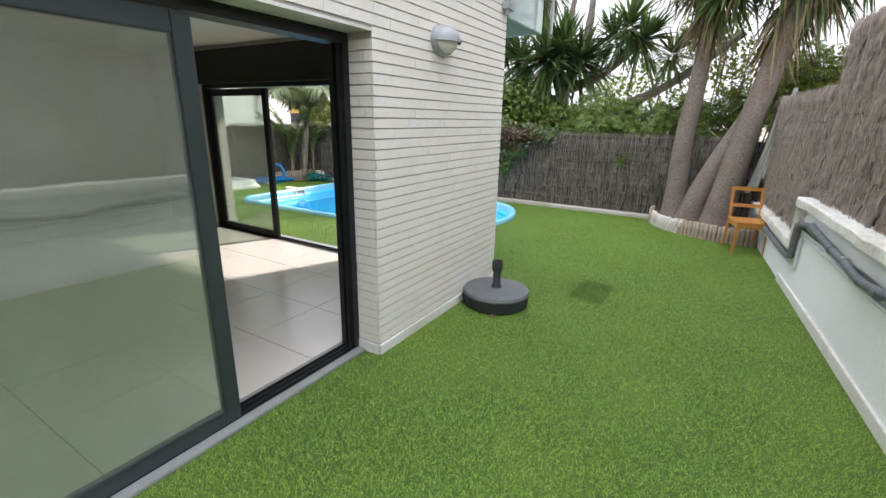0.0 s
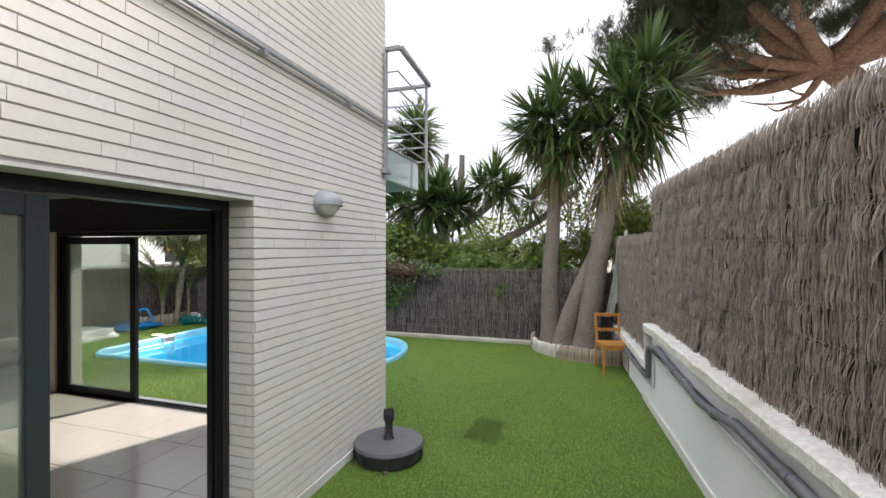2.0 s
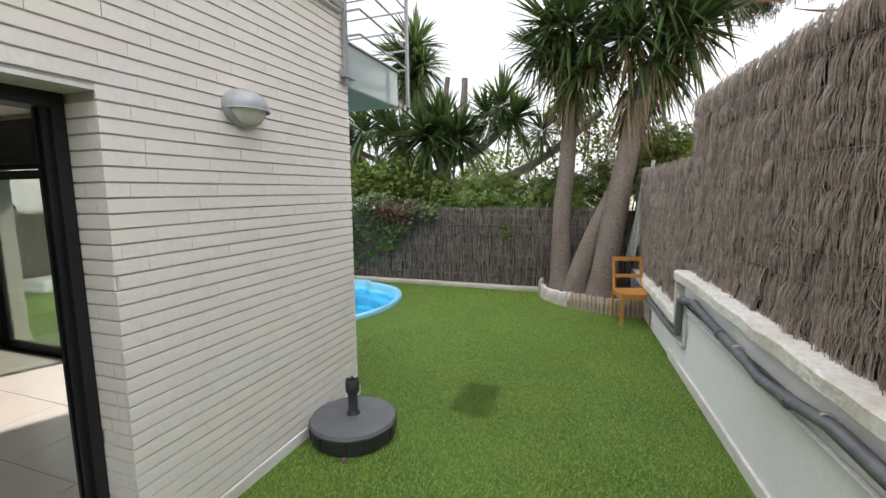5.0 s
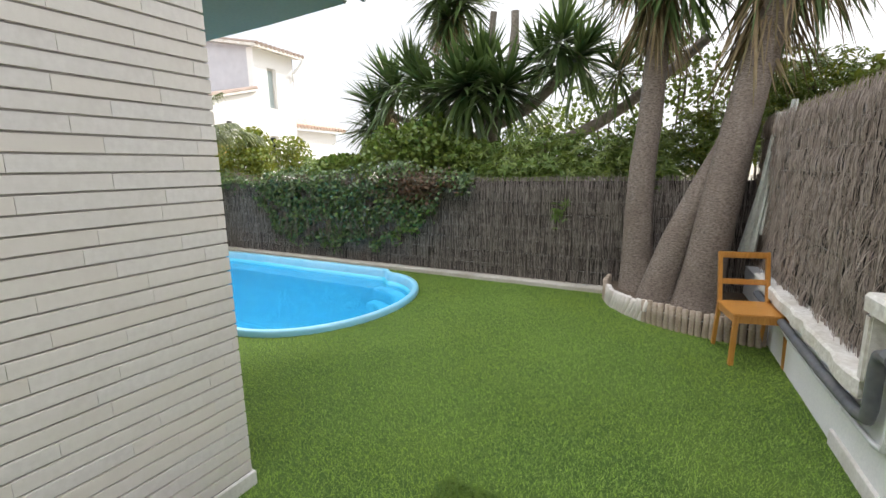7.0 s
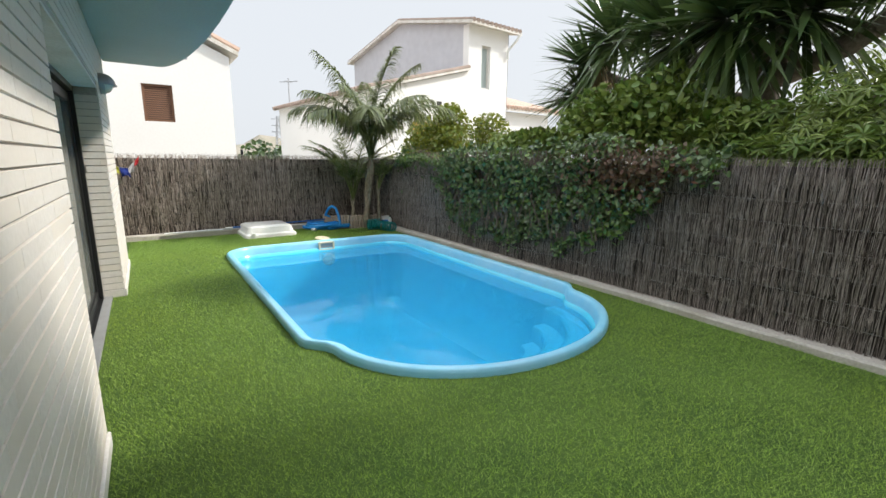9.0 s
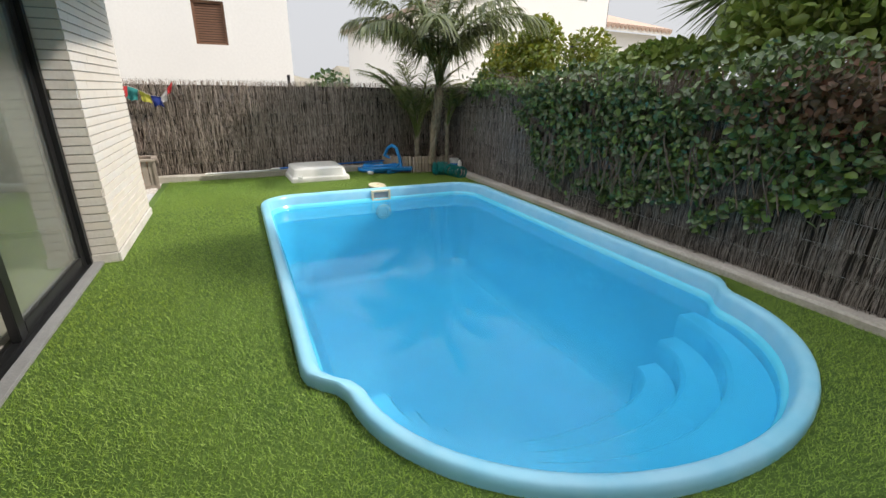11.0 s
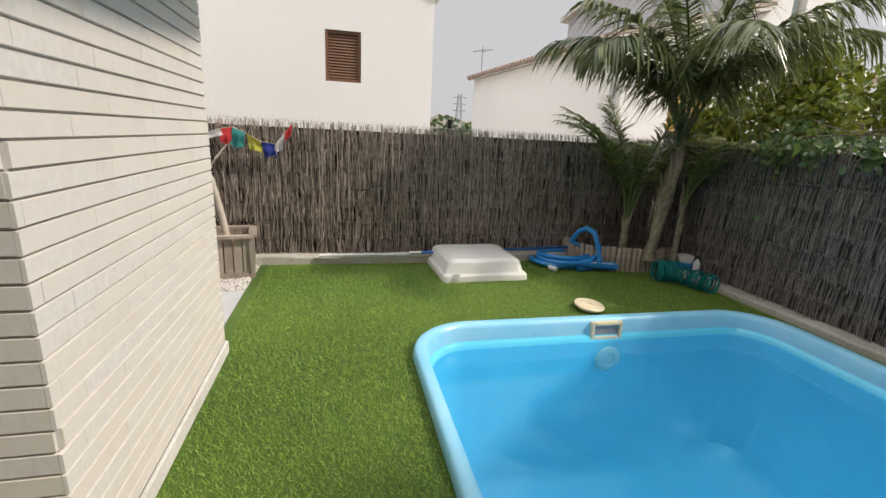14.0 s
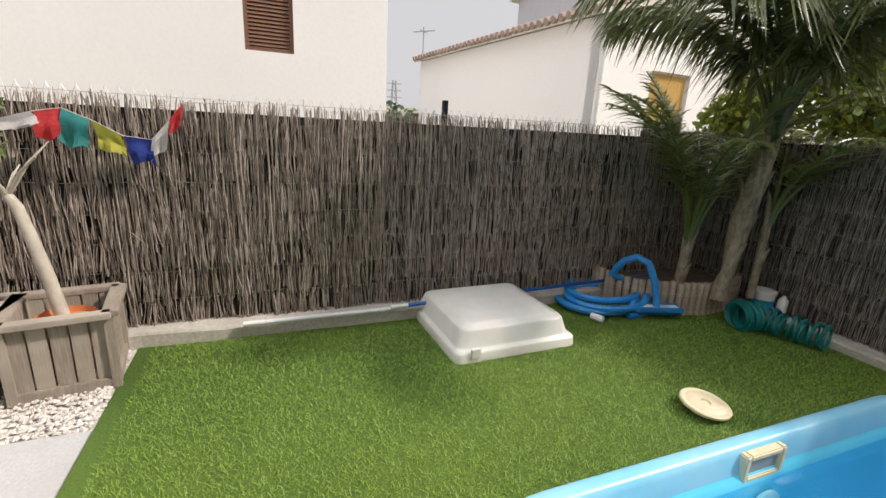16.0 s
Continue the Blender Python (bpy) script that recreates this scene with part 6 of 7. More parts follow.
def bush(name, at, label, blobs, count, size, material, extra=None, group="", hand=False):
    t = thing(name, at, label, "bush", group=group)
    cs, ss = [b[0] for b in blobs], [b[1] for b in blobs]
    shape = (lambda m: whorls(leaf_cloud(cs, ss, m // 4, size)[:, 0], size * 0.95)) if hand else (lambda m: leaf_cloud(cs, ss, m, size))
    part("leaves", strips("leaves", material, shape(count), 6, LEAF_FACES), None, t)
    if extra:
        part("young_leaves", strips("young_leaves", extra, shape(count // 3), 6, LEAF_FACES), None, t, "fresh yellow-green leaves")
    g = Geo()
    for c, s in blobs:
        for k in range(3):
            g.tube(bend((c[0] * 0.6, c[1], -at[2]), (c[0] + random.uniform(-0.5, 0.5) * s[0], c[1], c[2] + 0.5 * s[2]), (random.uniform(-0.2, 0.2), 0, 0)), rings_radius(0.025, 0.008, 8), 5, caps=False)
    part("branches", g, VINE, t)
    return t


bush("bush", (-1.2, 8.85, 0.9), "leafy glossy green bush over the far fence",
     [((-1.2, 0, 0.65), (0.6, 0.4, 0.35)), ((-0.4, -0.1, 0.75), (0.7, 0.4, 0.4)), ((0.4, -0.1, 0.65), (0.7, 0.4, 0.4)), ((1.1, -0.1, 0.7), (0.5, 0.4, 0.45)), ((-0.1, -0.5, 0.55), (0.9, 0.2, 0.15)), ((1.3, -0.5, 0.4), (0.2, 0.2, 0.25))], 9000, 0.085, BUSH, IVY_LIME, hand=True)
bush("bush", (-3.9, 8.9, 0.9), "leafy green bush behind the ivy",
     [((-1.2, 0, 0.65), (0.7, 0.35, 0.25)), ((0, 0, 0.9), (0.7, 0.4, 0.45)), ((0.7, -0.1, 0.9), (0.7, 0.4, 0.55)), ((1.3, -0.1, 0.7), (0.6, 0.3, 0.35))], 7500, 0.08, BUSH, IVY_LIME)
bush("bush", (-5.65, 9.0, 0.58), "open grey-green bush behind the fence", [((0, 0, 0.8), (0.5, 0.3, 0.3)), ((-0.5, 0.2, 0.95), (0.3, 0.3, 0.25)), ((0.5, 0, 0.7), (0.4, 0.3, 0.25))], 300, 0.13, BUSH, IVY_LIME, hand=True)
bush("bush", (1.2, 8.9, 0.8), "leafy bush in the corner behind the yuccas",
     [((-0.6, 0, 0.9), (0.5, 0.3, 0.5)), ((0.1, 0.1, 1.2), (0.5, 0.35, 0.6)), ((0.8, 0.2, 1.3), (0.6, 0.4, 0.5)), ((0.3, 0.8, 1.6), (0.7, 0.5, 0.5))], 5200, 0.08, BUSH, BUSH_YELLOW, hand=True)
bush("bush", (2.4, 7.4, 1.0), "yellow-green shrub behind the side fence", [((0, 0, 1.0), (0.7, 0.8, 0.4)), ((0.3, -1.0, 1.0), (0.5, 0.6, 0.35)), ((-0.2, 1.0, 1.1), (0.6, 0.5, 0.4))], 2200, 0.10, BUSH_YELLOW, BUSH)
bush("bush", (-9.6, 9.9, 0.6), "yellow-green shrub behind the garden corner", [((0, 0, 1.2), (0.8, 0.5, 0.55)), ((0.6, 0.2, 1.5), (0.5, 0.4, 0.5)), ((-0.5, 0, 0.9), (0.5, 0.4, 0.4)), ((0.9, 0, 1.0), (0.5, 0.4, 0.5)), ((0.6, 1.3, 1.3), (0.8, 0.4, 0.55))], 5200, 0.085, BUSH_YELLOW, BUSH)
# darker tall foliage that fills the corner between the trees
bush("tall_shrub", (-0.2, 10.2, 0.6), "tall open shrub with small leaves behind the fence", [((-0.5, 0, 1.8), (0.9, 0.5, 0.5)), ((0.7, 0, 2.0), (0.8, 0.5, 0.6)), ((1.7, 0, 1.7), (0.8, 0.5, 0.6)), ((0.2, 0, 2.6), (0.6, 0.5, 0.5)), ((-1.5, 0, 1.5), (0.7, 0.5, 0.4))], 3000, 0.075, BUSH)


# umbrella pine beyond the fence
pine = thing("pine_tree", (7.2, 11.6, 0), "large umbrella pine with reddish limbs beyond the fence", "pine tree")
part("trunk", Geo().tube([(0.2, 0, 0), (0.0, 0, 2.5), (-0.4, 0.2, 4.6), (-1.5, 0.3, 5.85)], [0.38, 0.33, 0.30, 0.28], 14), BARK_PINE, pine, smooth=True)
fork = Vector((-1.5, 0.3, 5.85))
tips = [((-3.6, 0.4, 5.5), 0.12, (0, 0, -0.25)), ((-4.8, 0.6, 7.2), 0.16, (0, 0, -0.5)), ((-3.3, -0.8, 7.7), 0.19, (-0.5, 0, -0.3)), ((-1.4, -2.2, 7.9), 0.15, (0.2, 0, -0.4)), ((1.2, -0.6, 8.2), 0.2, (0.4, 0, 0)), ((2.8, 1.2, 7.8), 0.16, (0, 0, -0.3)),
        ((-3.4, 2.6, 7.4), 0.14, (0, 0, -0.4)), ((0.2, -4.0, 8.0), 0.13, (0, 0, -0.5)), ((-3.6, -2.6, 7.4), 0.12, (0, 0, -0.4)), ((-5.2, -1.2, 7.3), 0.10, (0, 0, -0.6)), ((-5.6, -2.8, 8.3), 0.11, (0, 0, -0.3)), ((-5.7, 0.9, 6.9), 0.09, (0, 0, -0.3)), ((-4.9, 0.2, 6.3), 0.08, (0, 0, -0.3)), ((-2.2, 0.5, 5.0), 0.07, (0, 0, -0.2)), ((-4.4, 1.6, 6.0), 0.09, (0, 0, -0.3))]
ends = []
for b, r, sg in tips:
    pts = bend(fork, b, sg)
    part("limb", Geo().tube(pts, rings_radius(r * 1.6, r * 0.4, 8), 10), BARK_PINE, pine, smooth=True)
    for k in range(5):
        q = pts[random.randint(4, 8)]
        e = q + Vector((random.uniform(-1.1, 1.1), random.uniform(-1.1, 1.1), random.uniform(0.0, 0.8)))
        part("twig", Geo().tube(bend(q, e, (0, 0, -0.1), 5), rings_radius(0.035, 0.012, 5), 6), BARK_PINE, pine)
        ends.append(tuple(e))
    ends.append(tuple(b))
cl = np.array(ends)
m = 17000
lump = cl[RNG.integers(0, len(cl), 430)] + RNG.normal(0, 1, (430, 3)) * np.array([0.85, 0.85, 0.34]) + np.array([0, 0, 0.35])
# the flat umbrella over the limbs
ang, rad = RNG.random(200) * math.tau, np.sqrt(RNG.random(200))
lump = np.vstack([lump, np.column_stack([-1.2 + 4.6 * rad * np.cos(ang), -0.3 + 3.8 * rad * np.sin(ang), 8.3 - 0.9 * rad ** 2 + RNG.normal(0, 0.2, 200)])])
# unseen needle lumps added overhead to keep the sun off the side wall
ang, rad = RNG.random(90) * math.tau, np.sqrt(RNG.random(90))
lump = np.vstack([lump, np.column_stack([-5.2 + 2.6 * rad * np.cos(ang), -2.5 + 1.9 * rad * np.sin(ang), 8.6 - 0.5 * rad ** 2 + RNG.normal(0, 0.2, 90)])])
cen = lump[RNG.integers(0, len(lump), m)] + RNG.normal(0, 1, (m, 3)) * np.array([0.24, 0.24, 0.12])
low = (cen[:, 2] < 5.0) | ((np.hypot(cen[:, 0] + 1.8, cen[:, 1] - 0.2) < 2.3) & (cen[:, 2] < 7.3))
# needles cut away along the sun's path so that light reaches the pool wall
run = (cen[:, 1] + 7.7) / SUN_DIR.y
low |= (cen[:, 0] + 7.2 - SUN_DIR.x * run < -1.45) & (np.abs(cen[:, 2] - SUN_DIR.z * run - 0.9) < 1.5)
cen = cen[~low]
k = 26
base = np.repeat(cen, k, 0) + RNG.normal(0, 0.05, (len(cen) * k, 3))
way = unit(RNG.normal(0, 1, base.shape) + np.array([0, 0, 0.5]))
v, per, f = blade_strips(base, way, RNG.uniform(0.16, 0.32, len(base)), np.full(len(base), 0.028), np.full(len(base), 0.1), segs=1)
tagged(part("crown", strips("crown", NEEDLE, v, per, f), None, pine, "dense dark green needle tufts"), kind="stuff")


# ---- neighbouring houses ----
def tile_roof(geo, a, b, c, d, pitch=0.22, r=0.075):
    """Barrel tiles running up the slope from edge a-b to edge d-c."""
    a, b, c, d = map(Vector, (a, b, c, d))
    n = int((b - a).length / pitch)
    nrm = (b - a).cross(d - a).normalized()
    for i in range(n):
        p, q = a.lerp(b, (i + 0.5) / n), d.lerp(c, (i + 0.5) / n)
        geo.tube([p + nrm * 0.02, q + nrm * 0.02], r, 6)
    return geo


def window_unit(parent, at, turn, w, h, frame_mat, slats=0, fill=None, sill=True):
    win = part("window", Geo().box(-w / 2, w / 2, -0.03, 0.03, 0, 0.05).box(-w / 2, w / 2, -0.03, 0.03, h - 0.05, h).box(-w / 2, -w / 2 + 0.05, -0.03, 0.03, 0.05, h - 0.05).box(w / 2 - 0.05, w / 2, -0.03, 0.03, 0.05, h - 0.05), frame_mat, parent, at=pose(*at, 0, 0, turn))
    if slats:
        for k in range(slats):
            z = 0.06 + (h - 0.12) * (k + 0.5) / slats
            part("slat", Geo().beam((-w / 2 + 0.05, 0.0, z), (w / 2 - 0.05, 0.0, z), 0.012, (h - 0.1) / slats * 0.8, (0, 0.5, 1)), SHUTTER_BROWN, win)
        part("backing", Geo().box(-w / 2 + 0.05, w / 2 - 0.05, 0.018, 0.028, 0.05, h - 0.05), OPENING_SHADE, win)
    else:
        part("pane", Geo().box(-w / 2 + 0.05, w / 2 - 0.05, 0.0, 0.012, 0.05, h - 0.05), fill or GLASS_FAR, win)
        # Near-black sheet paints the darkness of the room behind the glass.
        part("backing", Geo().box(-w / 2 + 0.03, w / 2 - 0.03, 0.05, 0.06, 0.03, h - 0.03), OPENING_SHADE, win)
    if sill:
        part("sill", Geo().box(-w / 2 - 0.06, w / 2 + 0.06, -0.10, 0.02, -0.045, 0.0), SKIRT, win)
    return win


nh = thing("neighbour_house", (-12.8, 0, 0), "plain white house with a brown louvred window", "house")
g = Geo()
for a, b, lo, hi in panel_boxes(-6.0, 6.16, 0.0, 3.7, [(4.30, 4.90, 2.12, 2.94)]):
    g.box(-0.25, 0, a, b, lo, hi)
part("side_wall", Geo().box(-8, -0.25, 5.9, 6.16, 0, 3.7), WHITE_HOUSE, nh)
part("side_wall", Geo().box(-8, -0.25, -6, -5.75, 0, 3.7), WHITE_HOUSE, nh)
g.add([(0, -6, 3.7), (0, 6.16, 3.7), (0, 0.1, 6.4), (-0.25, -6, 3.7), (-0.25, 6.16, 3.7), (-0.25, 0.1, 6.4)], [(0, 1, 2), (5, 4, 3), (0, 3, 4, 1), (1, 4, 5, 2), (2, 5, 3, 0)])
part("wall", g, WHITE_HOUSE, nh)
rf = Geo().add([(0.12, 6.36, 3.74), (-8, 6.36, 3.74), (-8, 0.1, 6.55), (0.12, 0.1, 6.55), (0.12, 6.36, 3.84), (-8, 6.36, 3.84), (-8, 0.1, 6.65), (0.12, 0.1, 6.65)], [(0, 3, 2, 1), (4, 5, 6, 7), (0, 1, 5, 4), (1, 2, 6, 5), (2, 3, 7, 6), (3, 0, 4, 7)])
roof_p = part("roof", rf, COPING, nh, "pale roof edge")
part("roof_tiles", tile_roof(Geo(), (0.1, 6.4, 3.88), (-8, 6.4, 3.88), (-8, 0.1, 6.7), (0.1, 0.1, 6.7)), TERRACOTTA, roof_p, "terracotta barrel tiles")
part("roof_back", Geo().add([(0.12, -6.3, 3.7), (-8, -6.3, 3.7), (-8, 0.1, 6.6), (0.12, 0.1, 6.6)], [(0, 1, 2, 3)]), TERRACOTTA, nh)
window_unit(nh, (-0.06, 4.60, 2.12), 90, 0.60, 0.82, SHUTTER_BROWN, slats=15, sill=False)

# villa beyond the corner; local x runs out of its gable wall, y along it
bh = thing("white_villa", (-13.2, 10.15, 0), "white two-storey villa with tiled roofs and drainpipes", "house", turn=5)
EAVE, LW, TY, TE = 3.36, 8.2, 3.85, 5.9     # low eave, depth of the house, tower's near corner, tower's eave
g = Geo().add([(0, 0, 0), (0, TY, 0), (0, TY, 4.36), (0, 0, EAVE), (-LW, 0, 0), (-LW, TY, 0), (-LW, TY, 4.36), (-LW, 0, EAVE)],
              [(7, 6, 5, 4), (0, 3, 7, 4), (1, 5, 6, 2), (3, 2, 6, 7), (0, 4, 5, 1)])
for a, b, lo, hi in panel_boxes(0, TY, 0, EAVE, [(1.45, 2.6, 1.2, 2.58)]):
    g.box(-0.2, 0, a, b, lo, hi)
part("low_wing_wall", g.add([(0, 0, EAVE), (0, TY, EAVE), (0, TY, 4.36), (-0.2, 0, EAVE), (-0.2, TY, EAVE), (-0.2, TY, 4.36)], [(0, 1, 2), (3, 5, 4)]), WHITE_HOUSE, bh)
wn = window_unit(bh, (-0.12, 2.025, 1.2), 90, 1.15, 1.38, SKIRT, sill=True)
part("blind", Geo().box(-0.53, 0.53, -0.045, -0.03, 0.45, 1.34), OCHRE, wn, "ochre roller blind")
roof_l = part("low_roof", Geo().add([(0.12, -0.18, EAVE - 0.03), (0.12, TY, 4.38), (-LW - 0.15, TY, 4.38), (-LW - 0.15, -0.18, EAVE - 0.03), (0.12, -0.18, EAVE + 0.05), (0.12, TY, 4.46), (-LW - 0.15, TY, 4.46), (-LW - 0.15, -0.18, EAVE + 0.05)],
                                    [(0, 3, 2, 1), (4, 5, 6, 7), (0, 1, 5, 4), (1, 2, 6, 5), (2, 3, 7, 6), (3, 0, 4, 7)]), COPING, bh, "pale roof edge")
for k in range(38):
    x = 0.05 - (LW + 0.15) * k / 37.5
    part("roof_tile", Geo().tube([(x, -0.27, EAVE + 0.055), (x, TY, 4.49)], 0.078, 7), OLD_TILE, roof_l)
part("drainpipe", Geo().tube([(0.06, 0.10, EAVE), (0.06, 0.10, EAVE - 0.18), (0.07, 0.06, EAVE - 0.30), (0.07, 0.05, EAVE - 0.42), (0.07, 0.05, 0.0)], 0.06, 10), WHITE_PLASTIC, bh, smooth=True)
# taller gabled block behind the low wing, with the tower front at its corner
g = Geo()
front = [(-0.02, 2.0), (-0.02, TE), (-4.2, TE + 0.85), (-LW - 0.2, TE), (-LW - 0.2, 2.0)]
g.add([(x, TY + 0.02, z) for x, z in front] + [(x, TY + 2.0, z) for x, z in front], [(0, 1, 2, 3, 4), (9, 8, 7, 6, 5)] + [(k, (k + 1) % 5 + 5 - 5, (k + 1) % 5 + 5, k + 5)[::-1] for k in (1, 2, 3)])
part("upper_wall", g, HOUSE_SHADED, bh, "rendered gable, its shade painted pale grey")
g = Geo()
for a, b, lo, hi in panel_boxes(TY, TY + 1.95, 0, TE, [(TY + 0.62, TY + 1.05, 3.85, 5.3), (TY + 0.5, TY + 0.95, 1.5, 2.85)]):
    g.box(-0.3, 0.0, a, b, lo, hi)
part("tower_wall", g.box(-LW, -0.3, TY + 1.7, TY + 1.95, 0, TE), WHITE_HOUSE, bh)
window_unit(bh, (-0.15, TY + 0.835, 3.85), 90, 0.43, 1.45, SKIRT, fill=RENDER_GREY)
window_unit(bh, (-0.15, TY + 0.725, 1.5), 90, 0.45, 1.35, SKIRT)
# Solid near-black blocks stand for the shade inside two vents.
for y in (1.2, 2.45):
    part("vent_shade", Geo().box(-0.1, 0.004, y, y + 0.22, 3.1, 3.24), OPENING_SHADE, bh)
up = Geo()
for sg, x0, x1, z0, z1 in ((1, 0.35, -4.2, TE - 0.07, TE + 0.86), (-1, -LW - 0.5, -4.2, TE - 0.07, TE + 0.86)):
    up.add([(x0, TY - 0.2, z0), (x1, TY - 0.2, z1), (x1, TY + 2.3, z1), (x0, TY + 2.3, z0), (x0, TY - 0.2, z0 + 0.1), (x1, TY - 0.2, z1 + 0.1), (x1, TY + 2.3, z1 + 0.1), (x0, TY + 2.3, z0 + 0.1)],
           [(0, 3, 2, 1), (4, 5, 6, 7), (0, 1, 5, 4), (1, 2, 6, 5), (2, 3, 7, 6), (3, 0, 4, 7)])
ur = part("upper_roof", up, COPING, bh, "pale roof edge")
for k in range(12):
    y = TY - 0.1 + 2.3 * k / 11
    for x0 in (0.37, -LW - 0.52):
        part("roof_tile", Geo().tube([(x0, y, TE + 0.05), (-4.2, y, TE + 0.98)], 0.075, 7), OLD_TILE, ur)
part("gutter_pipe", Geo().tube([(0.33, TY + 2.25, TE - 0.02), (0.30, TY + 2.1, TE - 0.25), (0.06, TY + 1.9, TE - 0.6), (0.06, TY + 1.9, TE - 0.9)], 0.045, 8), WHITE_PLASTIC, bh, smooth=True)
part("side_wing", Geo().box(-6, -1.1, TY + 1.96, TY + 5.9, 0, 3.3), WHITE_HOUSE, bh)
rs = part("side_roof", Geo().add([(-0.8, TY + 1.96, 3.3), (-0.8, TY + 6.3, 3.3), (-4.5, TY + 6.3, 4.3), (-4.5, TY + 1.96, 4.3), (-0.8, TY + 1.96, 3.42), (-0.8, TY + 6.3, 3.42), (-4.5, TY + 6.3, 4.42), (-4.5, TY + 1.96, 4.42)],
                                 [(0, 1, 2, 3), (4, 7, 6, 5), (0, 4, 5, 1), (1, 5, 6, 2), (2, 6, 7, 3), (3, 7, 4, 0)]), COPING, bh, "pale side roof edge")
for k in range(20):
    y = TY + 2.05 + 4.2 * k / 19
    part("roof_tile", Geo().tube([(-0.76, y, 3.44), (-4.5, y, 4.45)], 0.085, 7), TERRACOTTA, rs)

# antenna mast and a lattice pylon in the distance, with low hills
an = thing("antenna_mast", (-29.0, 12.0, 0), "thin rooftop television antenna mast", "antenna")
part("mast", Geo().tube([(0, 0, 0), (0, 0, 6.0)], 0.04, 6), STEEL, an)
part("aerial", Geo().beam((-0.5, -0.4, 5.8), (0.5, 0.4, 5.8), 0.04, 0.04).beam((-0.3, 0.3, 5.8), (0.3, -0.3, 5.8), 0.03, 0.03), STEEL, an)
py = thing("pylon", (-76.4, 23.05, 0), "distant lattice power pylon", "pylon")
py.scale = (0.5, 0.5, 0.5)
g = Geo()
for s, u in ((-1, -1), (-1, 1), (1, -1), (1, 1)):
    g.beam((s * 1.3, u * 1.3, 0), (s * 0.4, u * 0.4, 15.5), 0.2, 0.2)
for k in range(7):
    z, w = 1 + 2 * k, 1.25 - 0.12 * k
    g.beam((w, -w, z), (w, w, z + 2), 0.12, 0.12).beam((w, w, z), (w, -w, z + 2), 0.12, 0.12)
part("lattice", g, STEEL, py)
for z in (10.5, 12.5, 14.5):
    part("arm", Geo().beam((0, -2.2, z), (0, 2.2, z), 0.2, 0.25), STEEL, py)
hill = Geo()
m = 60
for k in range(m + 1):
    y = -250 + 500 * k / m
    h = 9 + 3 * math.sin(k * 0.7) + 2 * math.sin(k * 1.9)
    hill.v += [(-230, y, -1), (-240, y, h * 0.5), (-260, y, h)]
hill.f = [(3 * k + j, 3 * k + j + 1, 3 * k + j + 4, 3 * k + j + 3) for k in range(m) for j in range(2)]
tagged(part("backdrop", hill, GROUND), "low distant hills", "hills", kind="structure")
bush("far_bush", (-24, 9.2, 0), "dark far bushes beyond the fence", [((0, 0, 1.3), (1.5, 1.2, 0.8)), ((-2, 1.5, 1.2), (1.5, 1.2, 0.8)), ((-4, 3, 1.4), (2, 1.5, 0.8))], 700, 0.28, IVY)


# ---- bricks and floor tiles ----
COURSE, BH, BL = 0.062, 0.0558, 0.44
brick_meshes = {}


def brick_mesh(length):
    key = round(length, 3)
    if key not in brick_meshes:
        L, b, e = key - 0.0008, 0.0018, 0.0004
        gg = Geo()
        gg.add([(0, 0, 0), (L, 0, 0), (L, 0, BH), (0, 0, BH), (e, -T, b), (L - e, -T, b), (L - e, -T, BH - b), (e, -T, BH - b)],
               [(4, 5, 6, 7), (0, 1, 5, 4), (1, 2, 6, 5), (2, 3, 7, 6), (3, 0, 4, 7)])
        brick_meshes[key] = gg.mesh("brick", BRICK)
    return brick_meshes[key]


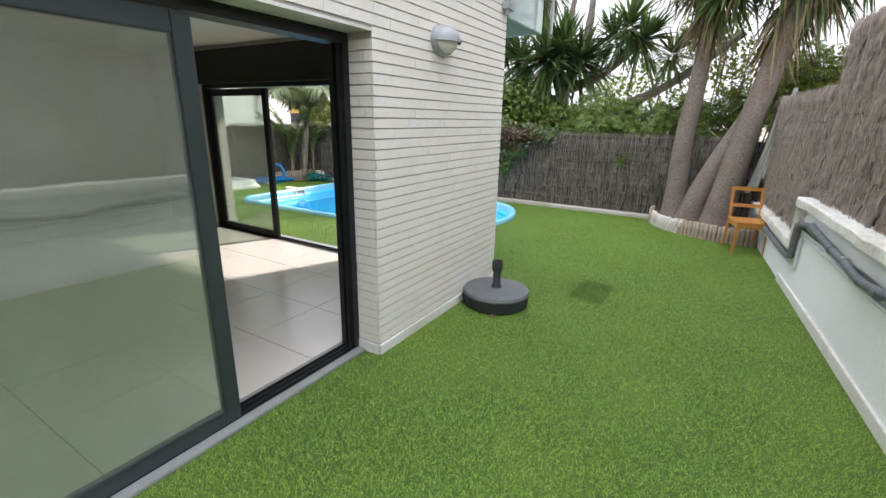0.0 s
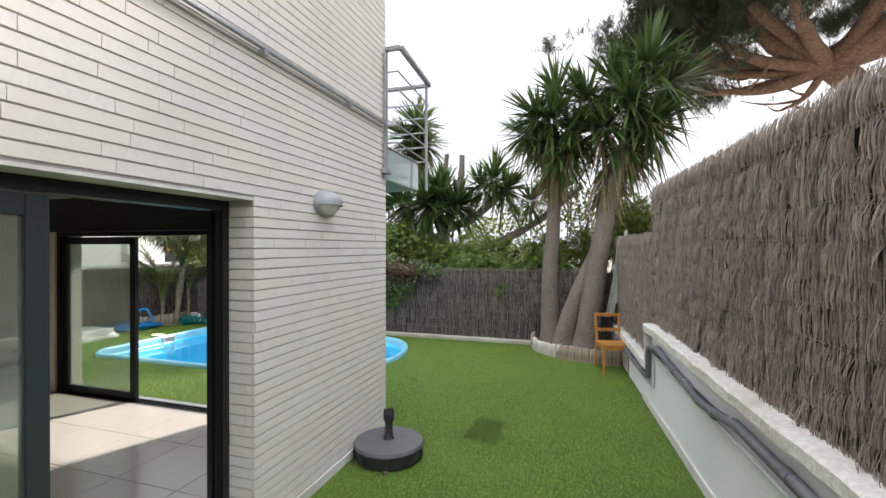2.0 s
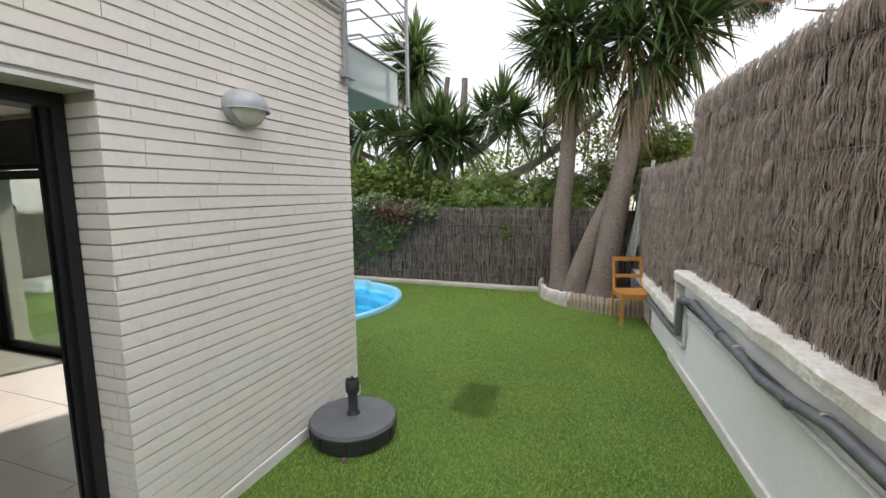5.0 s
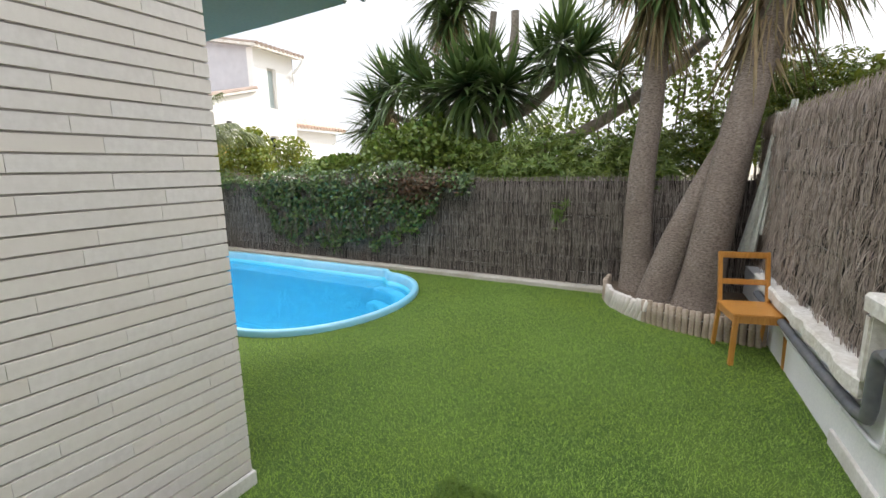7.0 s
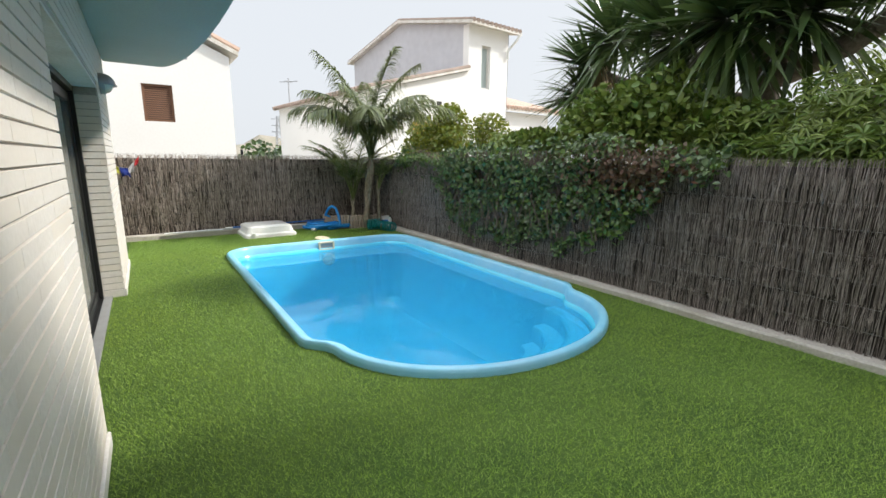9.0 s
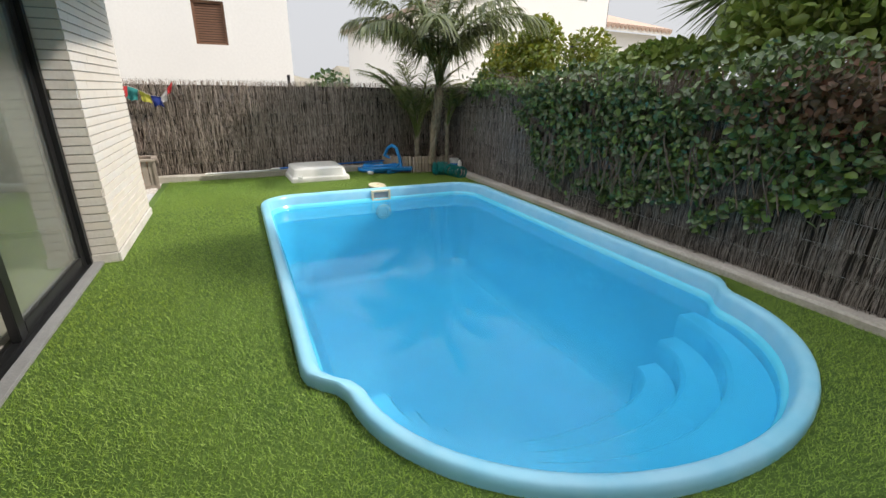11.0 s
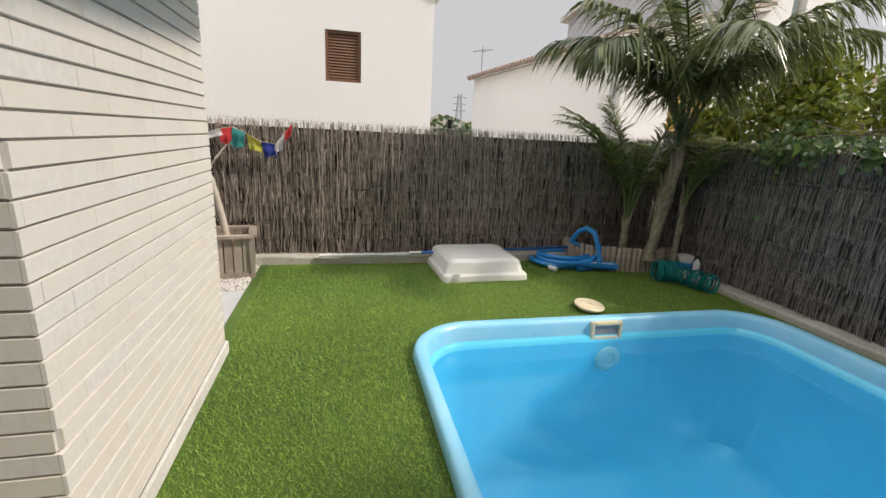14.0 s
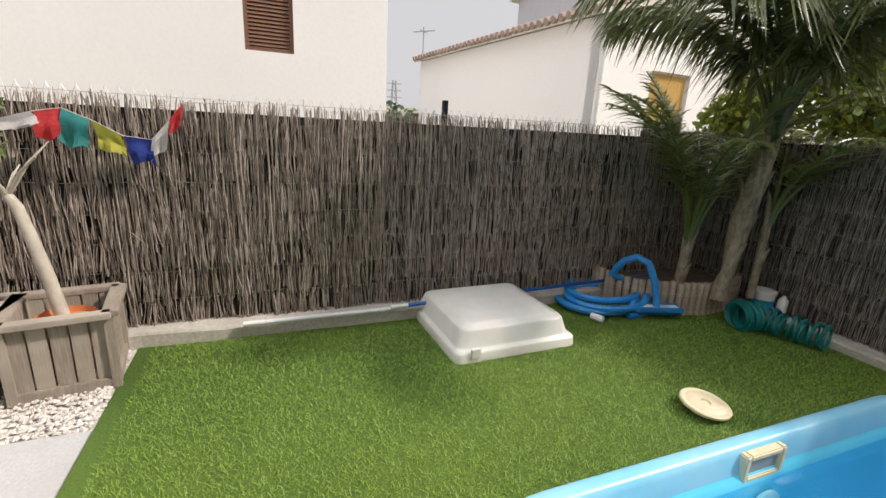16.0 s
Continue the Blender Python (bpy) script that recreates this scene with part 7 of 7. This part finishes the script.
def lay(parent, m, a0, a1, z0, z1, holes, single, seed):
    """Lays long bricks on a wall. m turns the brick plane (x along, -y out, z up) into the world; single tells which get to be objects."""
    rnd = random.Random(seed)
    rest = []
    row = 0
    z = z0
    while z + BH < z1:
        x = a0 - rnd.choice((0.0, 0.08, 0.14, 0.2, 0.26, 0.32))
        while x < a1 - 0.01:
            L = BL * rnd.choice((1, 1, 1, 0.75, 1.2))
            lo, hi = max(x, a0), min(x + L, a1)
            x += L
            spans = [(lo, hi)]
            for h in holes:
                if z + BH > h[2] and z < h[3]:
                    spans = [s for l_, h_ in spans for s in ((l_, min(h_, h[0])), (max(l_, h[1]), h_)) if s[1] - s[0] > 0.02]
            for l_, h_ in spans:
                if h_ - l_ < 0.02:
                    continue
                if single(l_, z):
                    part("brick", brick_mesh(h_ - l_), None, parent, at=m @ pose(l_, rnd.uniform(-0.0004, 0.0004), z))
                else:
                    rest.append((l_, h_ - 0.0022, z))
        z += COURSE
        row += 1
    if rest:
        r = np.array(rest)
        b, e = 0.0018, 0.0006
        l_, h_, zz = r[:, 0], r[:, 1], r[:, 2]
        o = np.zeros(len(r))
        c = [np.column_stack(q) for q in ((l_, o, zz), (h_, o, zz), (h_, o, zz + BH), (l_, o, zz + BH), (l_ + e, o - T, zz + b), (h_ - e, o - T, zz + b), (h_ - e, o - T, zz + BH - b), (l_ + e, o - T, zz + BH - b))]
        v = np.stack(c, 1)
        M = np.array(m)
        v = v @ M[:3, :3].T + M[:3, 3]
        tagged(part("bricks", strips("bricks", BRICK_REST, v, 8, [(4, 5, 6, 7), (0, 1, 5, 4), (1, 2, 6, 5), (2, 3, 7, 6), (3, 0, 4, 7)], flat=True), None, parent), "long cream bricks", kind="stuff")


SIDE = pose(SX - T, 0, 0, 0, 0, 90)
lay(wall_side, SIDE, -4.5, FY, 0.08, ROOF, [(D1A, D1B, 0, HEAD1)], lambda x, z: x > 1.6 and z < 2.95, 1)
POOLW = pose(0, FY - T, 0, 0, 0, 180)
lay(wall_pool, POOLW, -SX, -END_X, 0.08, ROOF, [(-D2B, -D2A, 0, HEAD2)], lambda x, z: x > 5.5 and z < 2.3, 2)
lay(wall_side, pose(0, D1B + T, 0, 0, 0, 0), SX - 0.185, SX - T, 0.08, HEAD1 - 0.02, [], lambda x, z: False, 3)
lay(wall_pool, pose(D2A - T, 0, 0, 0, 0, 90), FY - 0.17, FY - T, 0.08, HEAD2 - 0.02, [], lambda x, z: True, 4)
tile_mesh = Geo().add([(0, 0, 0), (0.596, 0, 0), (0.596, 0.596, 0), (0, 0.596, 0), (0.002, 0.002, 0.008), (0.594, 0.002, 0.008), (0.594, 0.594, 0.008), (0.002, 0.594, 0.008)],
                      [(4, 5, 6, 7), (0, 1, 5, 4), (1, 2, 6, 5), (2, 3, 7, 6), (3, 0, 4, 7)]).mesh("tile", TILE)
for i in range(9):
    for j in range(8):
        x, y = SX - 0.33 - 0.6 * (i + 1), FY - 0.32 - 0.6 * (j + 1)
        if x > END_X + 0.3:
            part("tile", tile_mesh, None, inner_floor, at=pose(x, y, 0.008))
